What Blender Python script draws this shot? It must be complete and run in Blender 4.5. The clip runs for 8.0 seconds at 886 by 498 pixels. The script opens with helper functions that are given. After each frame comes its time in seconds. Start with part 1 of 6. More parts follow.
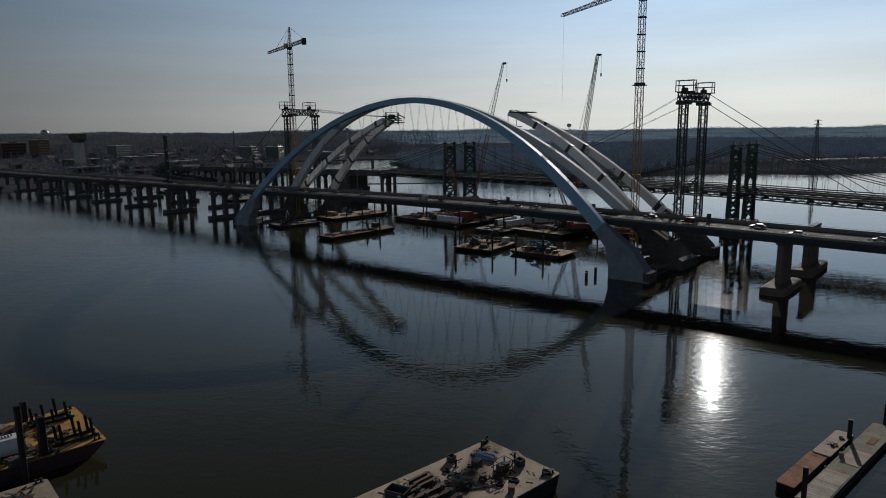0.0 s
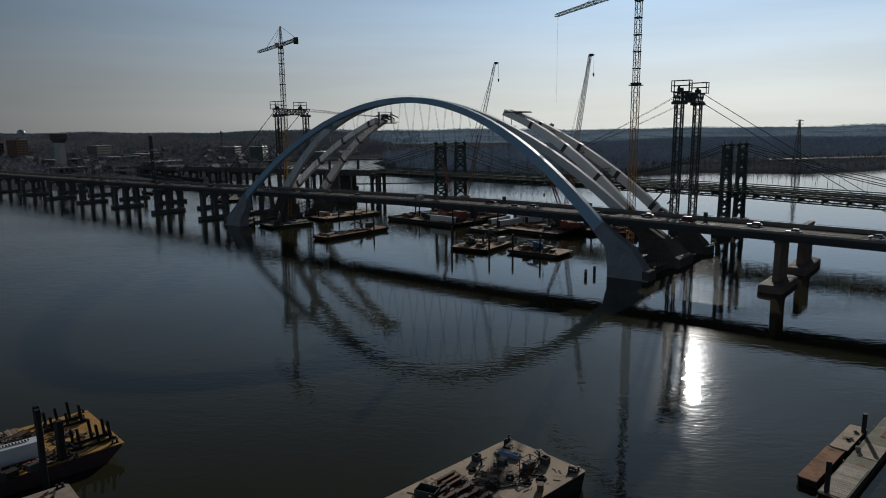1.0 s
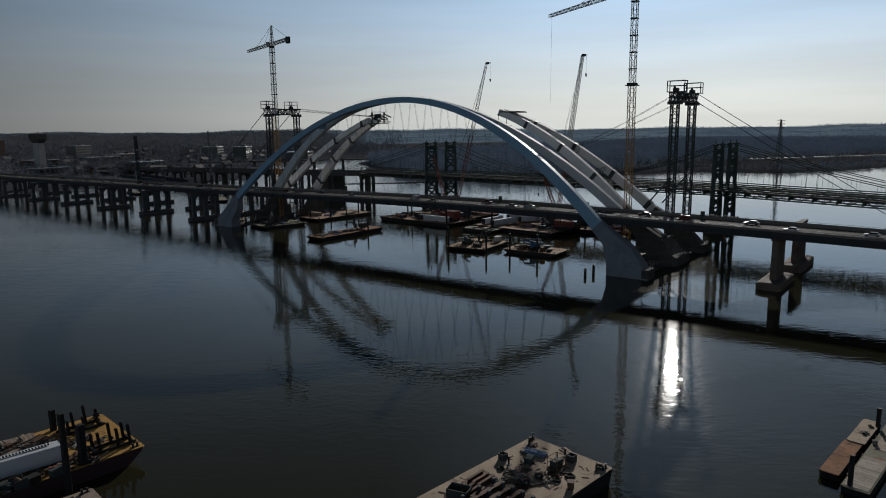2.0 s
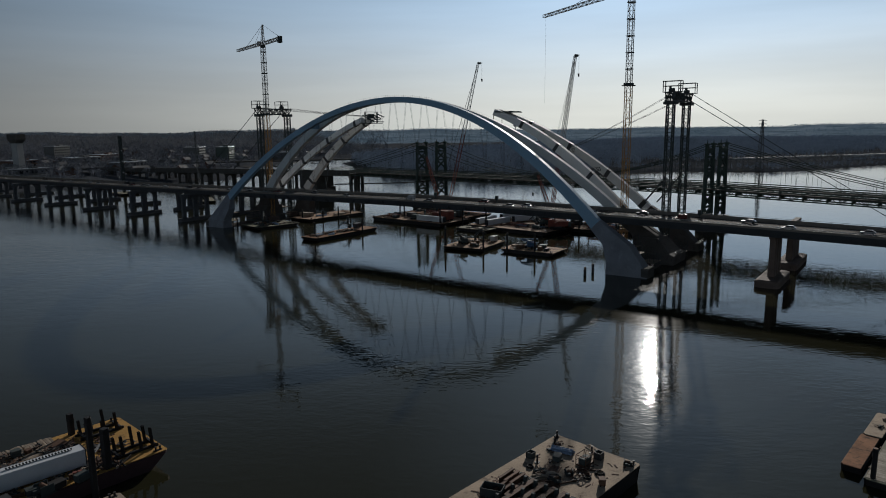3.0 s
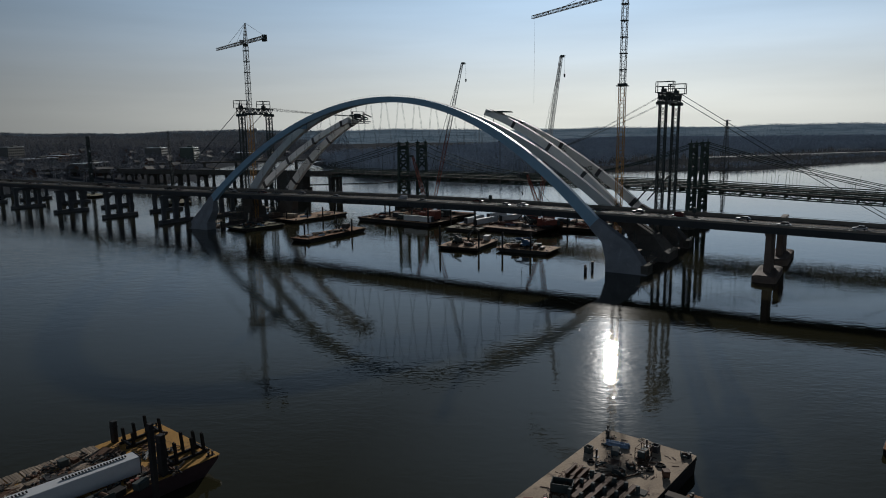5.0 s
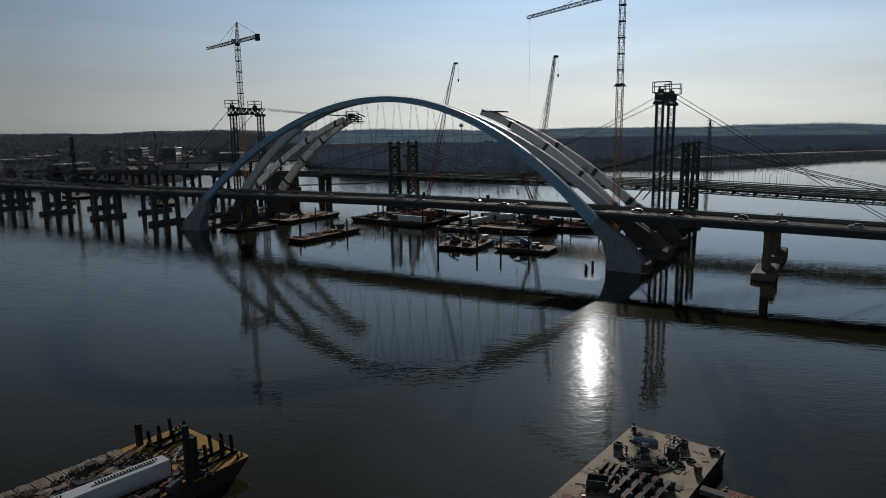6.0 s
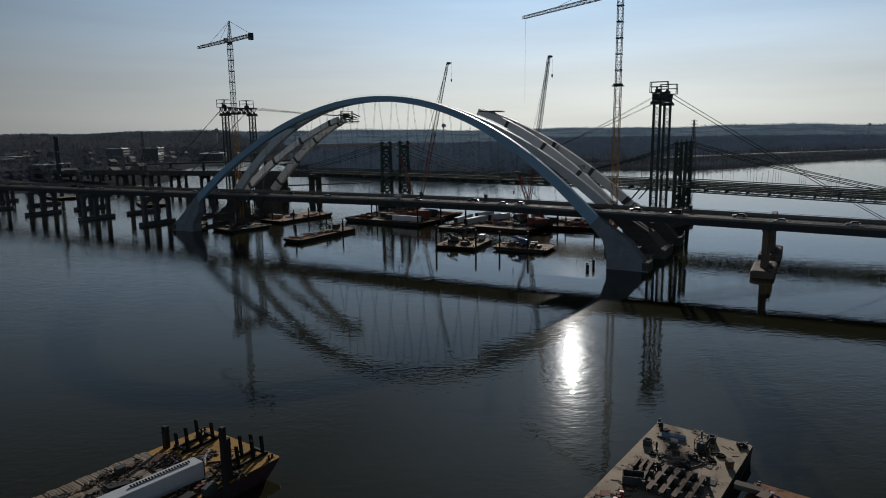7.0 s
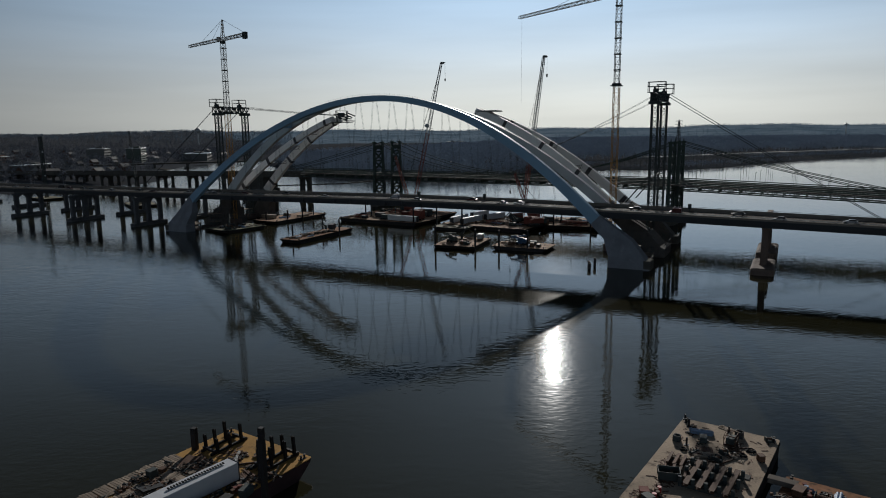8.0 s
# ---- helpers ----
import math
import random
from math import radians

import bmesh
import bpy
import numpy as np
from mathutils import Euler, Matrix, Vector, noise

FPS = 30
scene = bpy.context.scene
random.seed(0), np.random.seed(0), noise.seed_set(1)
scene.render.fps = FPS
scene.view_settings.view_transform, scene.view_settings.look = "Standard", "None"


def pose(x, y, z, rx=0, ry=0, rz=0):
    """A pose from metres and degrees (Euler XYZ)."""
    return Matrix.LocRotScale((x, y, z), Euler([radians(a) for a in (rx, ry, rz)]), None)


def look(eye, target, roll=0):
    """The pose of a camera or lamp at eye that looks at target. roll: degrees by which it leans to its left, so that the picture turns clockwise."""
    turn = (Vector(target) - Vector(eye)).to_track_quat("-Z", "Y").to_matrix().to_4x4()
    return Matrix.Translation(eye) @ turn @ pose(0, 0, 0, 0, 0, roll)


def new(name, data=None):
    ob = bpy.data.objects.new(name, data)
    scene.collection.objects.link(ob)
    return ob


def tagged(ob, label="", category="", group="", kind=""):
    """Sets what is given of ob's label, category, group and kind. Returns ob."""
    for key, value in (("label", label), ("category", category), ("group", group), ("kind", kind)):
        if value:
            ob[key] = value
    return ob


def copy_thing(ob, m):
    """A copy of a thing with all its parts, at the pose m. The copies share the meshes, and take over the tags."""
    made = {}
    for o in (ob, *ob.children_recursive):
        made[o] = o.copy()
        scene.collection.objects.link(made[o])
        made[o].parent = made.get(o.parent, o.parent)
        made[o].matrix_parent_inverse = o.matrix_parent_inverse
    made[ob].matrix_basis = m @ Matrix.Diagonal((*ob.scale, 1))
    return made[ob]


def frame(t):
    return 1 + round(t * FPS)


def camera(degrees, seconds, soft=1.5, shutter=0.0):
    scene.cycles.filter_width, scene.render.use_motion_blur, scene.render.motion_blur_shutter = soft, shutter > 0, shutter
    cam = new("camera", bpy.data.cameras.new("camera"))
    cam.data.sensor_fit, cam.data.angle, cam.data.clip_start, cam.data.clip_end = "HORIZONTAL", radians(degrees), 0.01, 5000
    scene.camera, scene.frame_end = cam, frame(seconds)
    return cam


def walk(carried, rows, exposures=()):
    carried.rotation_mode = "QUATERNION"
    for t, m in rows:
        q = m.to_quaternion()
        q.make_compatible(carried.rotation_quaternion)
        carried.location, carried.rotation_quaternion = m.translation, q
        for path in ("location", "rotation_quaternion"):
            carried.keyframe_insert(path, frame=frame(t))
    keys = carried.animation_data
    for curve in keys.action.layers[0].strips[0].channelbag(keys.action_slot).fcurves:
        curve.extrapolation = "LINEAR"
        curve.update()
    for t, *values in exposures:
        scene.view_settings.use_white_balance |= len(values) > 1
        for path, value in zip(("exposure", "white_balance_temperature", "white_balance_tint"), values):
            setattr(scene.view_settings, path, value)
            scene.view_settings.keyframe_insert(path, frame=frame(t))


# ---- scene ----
cam = camera(66.62, 8.0, soft=1.0)
EXPOSURE, KELVIN, TINT = -0.23, 6050, 10
# seconds, x, y, z, yaw, pitch, roll
ROWS = [
    (0.0, 0.000, 0.000, 52.499, -49.391, -9.961, -0.595),
    (0.5, -2.067, 2.398, 52.508, -50.157, -9.978, -0.606),
    (1.0, -4.172, 4.901, 52.519, -50.941, -9.993, -0.617),
    (1.5, -6.306, 7.504, 52.530, -51.740, -10.005, -0.627),
    (2.0, -8.461, 10.201, 52.539, -52.551, -10.015, -0.637),
    (2.5, -10.630, 12.988, 52.545, -53.373, -10.023, -0.646),
    (3.0, -12.804, 15.859, 52.547, -54.202, -10.030, -0.654),
    (3.5, -14.977, 18.809, 52.545, -55.037, -10.035, -0.662),
    (4.0, -17.140, 21.834, 52.536, -55.876, -10.039, -0.669),
    (4.5, -19.285, 24.929, 52.519, -56.715, -10.041, -0.675),
    (5.0, -21.404, 28.088, 52.494, -57.553, -10.043, -0.680),
    (5.5, -23.490, 31.306, 52.459, -58.387, -10.045, -0.684),
    (6.0, -25.535, 34.578, 52.412, -59.215, -10.046, -0.687),
    (6.5, -27.531, 37.900, 52.354, -60.035, -10.047, -0.688),
    (7.0, -29.470, 41.265, 52.281, -60.844, -10.048, -0.688),
    (7.5, -31.344, 44.670, 52.194, -61.640, -10.050, -0.687),
    (8.0, -33.146, 48.110, 52.091, -62.420, -10.052, -0.683),
]
walk(cam, [(t, pose(x, y, z, 90 + pitch, 0, yaw) @ pose(0, 0, 0, 0, 0, roll)) for t, x, y, z, yaw, pitch, roll in ROWS],
     exposures=[(0.0, EXPOSURE, KELVIN, TINT), (8.0, EXPOSURE, KELVIN, TINT)])

# ---------------------------------------------------------------- light
HAZE_LOW, HAZE_HIGH = 0.95, 0.10
SUN_AZ, SUN_EL = 72.0, 19.1          # degrees: azimuth from +y towards +x, height
world = bpy.data.worlds.new("sky")
scene.world = world
world.use_nodes = True
wn = world.node_tree
wn.nodes.clear()
sky = wn.nodes.new("ShaderNodeTexSky")
sky.sky_type = 'NISHITA'
sky.sun_disc = False
sky.sun_elevation = radians(SUN_EL)
sky.sun_rotation = radians(SUN_AZ)
sky.altitude = 180
sky.air_density = 1.0
sky.dust_density = 0.3
sky.ozone_density = 2.0
bg = wn.nodes.new("ShaderNodeBackground")
bg.inputs["Strength"].default_value = 0.010
wout = wn.nodes.new("ShaderNodeOutputWorld")
wn.links.new(sky.outputs[0], bg.inputs["Color"])
# winter haze: veils the blue near the horizon and brightens towards the sun
saz, sel = radians(SUN_AZ), radians(SUN_EL)
SUN_DIR = Vector((math.sin(saz) * math.cos(sel), math.cos(saz) * math.cos(sel), math.sin(sel)))
co = wn.nodes.new("ShaderNodeTexCoord")
sep = wn.nodes.new("ShaderNodeSeparateXYZ")
wn.links.new(co.outputs["Generated"], sep.inputs[0])
thick = wn.nodes.new("ShaderNodeMapRange")
thick.interpolation_type = 'SMOOTHSTEP'
thick.inputs["From Min"].default_value = 0.0
thick.inputs["From Max"].default_value = 0.5
thick.inputs["To Min"].default_value = HAZE_LOW
thick.inputs["To Max"].default_value = HAZE_HIGH
wn.links.new(sep.outputs["Z"], thick.inputs["Value"])
toward = wn.nodes.new("ShaderNodeVectorMath")
toward.operation = 'DOT_PRODUCT'
toward.inputs[1].default_value = SUN_DIR
wn.links.new(co.outputs["Generated"], toward.inputs[0])
ahead = wn.nodes.new("ShaderNodeMath")
ahead.operation = 'MAXIMUM'
ahead.inputs[1].default_value = 0.0
wn.links.new(toward.outputs["Value"], ahead.inputs[0])
glow = wn.nodes.new("ShaderNodeMath")
glow.operation = 'POWER'
glow.inputs[1].default_value = 3.6
wn.links.new(ahead.outputs[0], glow.inputs[0])
level = wn.nodes.new("ShaderNodeMath")
level.operation = 'MULTIPLY_ADD'
level.inputs[1].default_value = 0.97
level.inputs[2].default_value = 0.112
wn.links.new(glow.outputs[0], level.inputs[0])
back = wn.nodes.new("ShaderNodeMapRange")
back.inputs["From Min"].default_value = -0.1
back.inputs["From Max"].default_value = -1.0
back.inputs["To Max"].default_value = 0.8
wn.links.new(toward.outputs["Value"], back.inputs["Value"])
whole = wn.nodes.new("ShaderNodeMath")
wn.links.new(level.outputs[0], whole.inputs[0])
wn.links.new(back.outputs[0], whole.inputs[1])
tone = wn.nodes.new("ShaderNodeMix")
tone.data_type = 'RGBA'
tone.inputs["A"].default_value = (0.97, 0.975, 0.91, 1)
tone.inputs["B"].default_value = (1.0, 0.98, 0.85, 1)
wn.links.new(glow.outputs[0], tone.inputs["Factor"])
haze = wn.nodes.new("ShaderNodeBackground")
high = wn.nodes.new("ShaderNodeMapRange")
high.interpolation_type = 'SMOOTHSTEP'
high.inputs["From Min"].default_value = 0.01
high.inputs["From Max"].default_value = 0.20
wn.links.new(sep.outputs["Z"], high.inputs["Value"])
bluer = wn.nodes.new("ShaderNodeMix")
bluer.data_type = 'RGBA'
bluer.inputs["B"].default_value = (0.76, 0.99, 1.21, 1)
wn.links.new(high.outputs[0], bluer.inputs["Factor"])
wn.links.new(tone.outputs["Result"], bluer.inputs["A"])
wn.links.new(bluer.outputs["Result"], haze.inputs["Color"])
streak = wn.nodes.new("ShaderNodeMapping")
streak.inputs["Scale"].default_value = (2.2, 2.2, 22.0)
wn.links.new(co.outputs["Generated"], streak.inputs["Vector"])
cirrus = wn.nodes.new("ShaderNodeTexNoise")
cirrus.inputs["Scale"].default_value = 1.0
cirrus.inputs["Detail"].default_value = 4
wn.links.new(streak.outputs[0], cirrus.inputs["Vector"])
thin = wn.nodes.new("ShaderNodeMapRange")
thin.inputs["From Min"].default_value = 0.3
thin.inputs["From Max"].default_value = 0.7
thin.inputs["To Min"].default_value = 0.93
thin.inputs["To Max"].default_value = 1.07
wn.links.new(cirrus.outputs["Fac"], thin.inputs["Value"])
veiled = wn.nodes.new("ShaderNodeMath")
veiled.operation = 'MULTIPLY'
wn.links.new(whole.outputs[0], veiled.inputs[0])
wn.links.new(thin.outputs[0], veiled.inputs[1])
wn.links.new(veiled.outputs[0], haze.inputs["Strength"])
# aureole: the haze scatters forward round the sun
near_sun = wn.nodes.new("ShaderNodeMath")
near_sun.operation = 'POWER'
near_sun.inputs[1].default_value = 14.0
wn.links.new(ahead.outputs[0], near_sun.inputs[0])
aureole = wn.nodes.new("ShaderNodeMath")
aureole.operation = 'MULTIPLY'
aureole.inputs[1].default_value = 0.42
wn.links.new(near_sun.outputs[0], aureole.inputs[0])
cover = wn.nodes.new("ShaderNodeMath")
cover.operation = 'MAXIMUM'
wn.links.new(thick.outputs[0], cover.inputs[0])
wn.links.new(aureole.outputs[0], cover.inputs[1])
veil = wn.nodes.new("ShaderNodeMixShader")
wn.links.new(cover.outputs[0], veil.inputs["Fac"])
wn.links.new(bg.outputs[0], veil.inputs[1])
wn.links.new(haze.outputs[0], veil.inputs[2])
wn.links.new(veil.outputs[0], wout.inputs["Surface"])

sun_data = bpy.data.lights.new("sun", 'SUN')
sun_data.energy = 3.8
sun_data.angle = radians(0.53)
sun_data.color = (1.0, 0.93, 0.82)
sun = new("sun", sun_data)
sun.matrix_world = look(SUN_DIR * 900, (0, 0, 0))

# ---------------------------------------------------------------- materials


def surface(name, colour, rough=0.6, metal=0.0, vary=0.25, scale=0.6, fine=9.0, bump=0.15, stain=None, stain_at=0.58, random_by=0.0, spec=0.25, glow=None):
    """A weathered surface: broad and fine variation, an optional stain colour in patches, fine relief."""
    m = bpy.data.materials.new(name)
    m.use_nodes = True
    nt = m.node_tree
    nt.nodes.clear()
    out = nt.nodes.new("ShaderNodeOutputMaterial")
    b = nt.nodes.new("ShaderNodeBsdfPrincipled")
    nt.links.new(b.outputs[0], out.inputs["Surface"])
    geo = nt.nodes.new("ShaderNodeNewGeometry")
    n1 = nt.nodes.new("ShaderNodeTexNoise")
    n1.inputs["Scale"].default_value = scale
    n1.inputs["Detail"].default_value = 5
    n2 = nt.nodes.new("ShaderNodeTexNoise")
    n2.inputs["Scale"].default_value = fine
    n2.inputs["Detail"].default_value = 3
    nt.links.new(geo.outputs["Position"], n1.inputs["Vector"])
    nt.links.new(geo.outputs["Position"], n2.inputs["Vector"])
    add = nt.nodes.new("ShaderNodeMath")
    add.operation = 'MULTIPLY_ADD'
    add.inputs[1].default_value = 0.65
    nt.links.new(n1.outputs["Fac"], add.inputs[0])
    half = nt.nodes.new("ShaderNodeMath")
    half.operation = 'MULTIPLY'
    half.inputs[1].default_value = 0.35
    nt.links.new(n2.outputs["Fac"], half.inputs[0])
    nt.links.new(half.outputs[0], add.inputs[2])
    ramp = nt.nodes.new("ShaderNodeMapRange")
    ramp.inputs["From Min"].default_value = 0.3
    ramp.inputs["From Max"].default_value = 0.7
    ramp.inputs["To Min"].default_value = 1 - vary
    ramp.inputs["To Max"].default_value = 1 + vary
    nt.links.new(add.outputs[0], ramp.inputs["Value"])
    mul = nt.nodes.new("ShaderNodeVectorMath")
    mul.operation = 'SCALE'
    mul.inputs[0].default_value = colour
    nt.links.new(ramp.outputs[0], mul.inputs["Scale"])
    col = mul.outputs["Vector"]
    if random_by:
        info = nt.nodes.new("ShaderNodeObjectInfo")
        r = nt.nodes.new("ShaderNodeMapRange")
        r.inputs["To Min"].default_value = 1 - random_by
        r.inputs["To Max"].default_value = 1 + random_by
        nt.links.new(info.outputs["Random"], r.inputs["Value"])
        m2 = nt.nodes.new("ShaderNodeVectorMath")
        m2.operation = 'SCALE'
        nt.links.new(col, m2.inputs[0])
        nt.links.new(r.outputs[0], m2.inputs["Scale"])
        col = m2.outputs["Vector"]
    if stain:
        n3 = nt.nodes.new("ShaderNodeTexNoise")
        n3.inputs["Scale"].default_value = scale * 2.3
        n3.inputs["Detail"].default_value = 7
        n3.inputs["Roughness"].default_value = 0.65
        nt.links.new(geo.outputs["Position"], n3.inputs["Vector"])
        s = nt.nodes.new("ShaderNodeMapRange")
        s.inputs["From Min"].default_value = stain_at
        s.inputs["From Max"].default_value = stain_at + 0.12
        nt.links.new(n3.outputs["Fac"], s.inputs["Value"])
        mix = nt.nodes.new("ShaderNodeMix")
        mix.data_type = 'RGBA'
        mix.inputs["B"].default_value = (*stain, 1)
        nt.links.new(s.outputs[0], mix.inputs["Factor"])
        nt.links.new(col, mix.inputs["A"])
        col = mix.outputs["Result"]
    nt.links.new(col, b.inputs["Base Color"])
    rr = nt.nodes.new("ShaderNodeMapRange")
    rr.inputs["To Min"].default_value = max(0.02, rough - 0.12)
    rr.inputs["To Max"].default_value = min(1, rough + 0.12)
    nt.links.new(n2.outputs["Fac"], rr.inputs["Value"])
    nt.links.new(rr.outputs[0], b.inputs["Roughness"])
    b.inputs["Metallic"].default_value = metal
    if glow:          # air light over a far backdrop, put in as emission
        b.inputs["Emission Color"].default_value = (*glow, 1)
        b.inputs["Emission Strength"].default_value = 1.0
    b.inputs["Specular IOR Level"].default_value = spec
    if bump:
        bp = nt.nodes.new("ShaderNodeBump")
        bp.inputs["Strength"].default_value = bump
        bp.inputs["Distance"].default_value = 0.05
        nt.links.new(n2.outputs["Fac"], bp.inputs["Height"])
        nt.links.new(bp.outputs[0], b.inputs["Normal"])
    return m


def water_surface():
    m = bpy.data.materials.new("river_water")
    m.use_nodes = True
    nt = m.node_tree
    nt.nodes.clear()
    out = nt.nodes.new("ShaderNodeOutputMaterial")
    b = nt.nodes.new("ShaderNodeBsdfPrincipled")
    rough = nt.nodes.new("ShaderNodeBsdfPrincipled")      # the few facets of wind-ruffled water
    for q, r in ((b, 0.012), (rough, 0.155)):
        q.inputs["Base Color"].default_value = (0.0215, 0.0205, 0.0105, 1)
        q.inputs["Roughness"].default_value = r
        q.inputs["IOR"].default_value = 1.34
    both = nt.nodes.new("ShaderNodeMixShader")
    both.inputs["Fac"].default_value = 0.012
    nt.links.new(b.outputs[0], both.inputs[1])
    nt.links.new(rough.outputs[0], both.inputs[2])
    nt.links.new(both.outputs[0], out.inputs["Surface"])
    geo = nt.nodes.new("ShaderNodeNewGeometry")
    turned = nt.nodes.new("ShaderNodeMapping")             # crests lie across the wind, longer than they are wide
    turned.inputs["Rotation"].default_value = (0, 0, radians(-32))
    nt.links.new(geo.outputs["Position"], turned.inputs["Vector"])
    stretch = nt.nodes.new("ShaderNodeMapping")
    stretch.inputs["Scale"].default_value = (1.0, 0.5, 1.0)
    nt.links.new(turned.outputs[0], stretch.inputs["Vector"])
    total = None
    for scale, detail, weight in ((0.30, 1.0, 1.1), (0.95, 1.6, 1.0)):
        n = nt.nodes.new("ShaderNodeTexNoise")
        n.inputs["Scale"].default_value = scale
        n.inputs["Detail"].default_value = detail
        n.inputs["Distortion"].default_value = 0.5
        nt.links.new(stretch.outputs[0], n.inputs["Vector"])
        add = nt.nodes.new("ShaderNodeMath")
        add.operation = 'MULTIPLY_ADD'
        add.inputs[1].default_value = weight
        nt.links.new(n.outputs["Fac"], add.inputs[0])
        if total is not None:
            nt.links.new(total, add.inputs[2])
        else:
            add.inputs[2].default_value = 0.0
        total = add.outputs[0]
    # calm and ruffled patches
    patch = nt.nodes.new("ShaderNodeTexNoise")
    patch.inputs["Scale"].default_value = 0.012
    patch.inputs["Detail"].default_value = 3
    nt.links.new(stretch.outputs[0], patch.inputs["Vector"])
    pr = nt.nodes.new("ShaderNodeMapRange")
    pr.inputs["From Min"].default_value = 0.35
    pr.inputs["From Max"].default_value = 0.68
    pr.inputs["To Min"].default_value = 0.5
    pr.inputs["To Max"].default_value = 1.3
    nt.links.new(patch.outputs["Fac"], pr.inputs["Value"])
    tot = nt.nodes.new("ShaderNodeMath")
    tot.operation = 'MULTIPLY'
    nt.links.new(total, tot.inputs[0])
    # the wind reaches the open reach on the town side more than the lee of the arch
    axes = nt.nodes.new("ShaderNodeSeparateXYZ")
    nt.links.new(geo.outputs["Position"], axes.inputs[0])
    wind = nt.nodes.new("ShaderNodeMapRange")
    wind.interpolation_type = 'SMOOTHSTEP'
    wind.inputs["From Min"].default_value = 160
    wind.inputs["From Max"].default_value = 360
    wind.inputs["To Min"].default_value = 1.0
    wind.inputs["To Max"].default_value = 3.5
    nt.links.new(axes.outputs[1], wind.inputs["Value"])
    gust = nt.nodes.new("ShaderNodeMath")
    gust.operation = 'MULTIPLY'
    nt.links.new(pr.outputs[0], gust.inputs[0])
    nt.links.new(wind.outputs[0], gust.inputs[1])
    nt.links.new(gust.outputs[0], tot.inputs[1])
    bp = nt.nodes.new("ShaderNodeBump")
    bp.inputs["Strength"].default_value = 1.0
    bp.inputs["Distance"].default_value = 0.021
    nt.links.new(tot.outputs[0], bp.inputs["Height"])
    for q in (b, rough):
        nt.links.new(bp.outputs[0], q.inputs["Normal"])
    return m


WATER = water_surface()
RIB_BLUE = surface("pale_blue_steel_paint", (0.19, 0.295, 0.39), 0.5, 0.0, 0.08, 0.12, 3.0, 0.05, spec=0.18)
# far rib's copy of the arch paint, lightened for bounce light off the water
RIB_BOUNCE_LIT = surface("bounce_lit_steel_paint", (0.47, 0.475, 0.475), 0.62, 0.0, 0.10, 0.15, 3.0, 0.05, spec=0.12)
RIB_GREY = surface("white_grey_steel_paint", (0.60, 0.595, 0.58), 0.7, 0.0, 0.12, 0.15, 3.0, 0.05, spec=0.08)
BAND = surface("dark_splice_plate", (0.06, 0.06, 0.065), 0.6, 0.3, 0.2)
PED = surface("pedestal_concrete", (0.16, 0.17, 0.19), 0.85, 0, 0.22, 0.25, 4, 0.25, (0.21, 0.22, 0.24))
CONCRETE = surface("pier_concrete", (0.118, 0.088, 0.074), 0.88, 0, 0.25, 0.3, 5, 0.3, (0.082, 0.063, 0.053), spec=0.2)
# concrete of the inner and second-arch feet, deep shade put into its colour
PED_SHADED = surface("shade_darkened_concrete", (0.085, 0.078, 0.073), 0.9, 0, 0.22, 0.25, 4, 0.25, (0.06, 0.054, 0.05), 0.55, spec=0.1)
OLD_CONC = surface("old_dark_concrete", (0.07, 0.066, 0.06), 0.95, 0, 0.25, 0.3, 4, 0.3, (0.09, 0.08, 0.07), spec=0.03)
BENT_CONC = surface("blue_grey_pier_concrete", (0.085, 0.088, 0.095), 0.95, 0, 0.25, 0.3, 4, 0.3, (0.08, 0.078, 0.075), spec=0.03)
ASPHALT = surface("road_concrete", (0.072, 0.060, 0.051), 0.9, 0, 0.22, 0.3, 6, 0.2, (0.075, 0.068, 0.062), spec=0.06)
LINE = surface("road_marking_white", (0.72, 0.72, 0.70), 0.7, 0, 0.1)
GIRDER = surface("dark_girder_steel", (0.034, 0.036, 0.040), 0.7, 0.0, 0.15, 0.2, 3)
BARRIER = surface("barrier_concrete", (0.15, 0.132, 0.115), 0.9, 0, 0.2, 0.5, 5, spec=0.05)
RAIL = surface("galvanised_rail", (0.20, 0.205, 0.21), 0.65, 0.2, 0.1)
CABLE = surface("hanger_cable", (0.09, 0.095, 0.10), 0.6, 0.2, 0.05, bump=0)
DARKSTEEL = surface("dark_tower_steel", (0.046, 0.055, 0.054), 0.75, 0.1, 0.2)
GREENSTEEL = surface("old_green_steel", (0.050, 0.066, 0.058), 0.8, 0.0, 0.25, 0.3, 4, 0.2, (0.05, 0.03, 0.022), 0.62, spec=0.05)
CRANE_YELLOW = surface("crane_yellow_paint", (0.33, 0.18, 0.055), 0.65, 0.0, 0.15)
CRANE_WHITE = surface("crane_grey_paint", (0.36, 0.35, 0.33), 0.5, 0.0, 0.15)
CRANE_RED = surface("crane_red_paint", (0.17, 0.055, 0.042), 0.85, 0.0, 0.2)
HULL = surface("barge_hull_black", (0.022, 0.020, 0.020), 0.7, 0.1, 0.3, 0.5, 5, 0.2, (0.06, 0.035, 0.022), 0.6)
HULL_RED = surface("barge_hull_maroon", (0.055, 0.030, 0.032), 0.7, 0.1, 0.25, 0.5, 5, 0.2, (0.02, 0.017, 0.017), 0.6)
DECK_TAN = surface("barge_deck_tan", (0.36, 0.28, 0.205), 0.85, 0, 0.35, 0.16, 3, 0.25, (0.11, 0.08, 0.058), 0.555, spec=0.1)
DECK_WOOD = surface("timber_matted_deck", (0.35, 0.225, 0.145), 0.9, 0, 0.45, 0.25, 1.6, 0.3, (0.06, 0.04, 0.03), 0.52, spec=0.08)
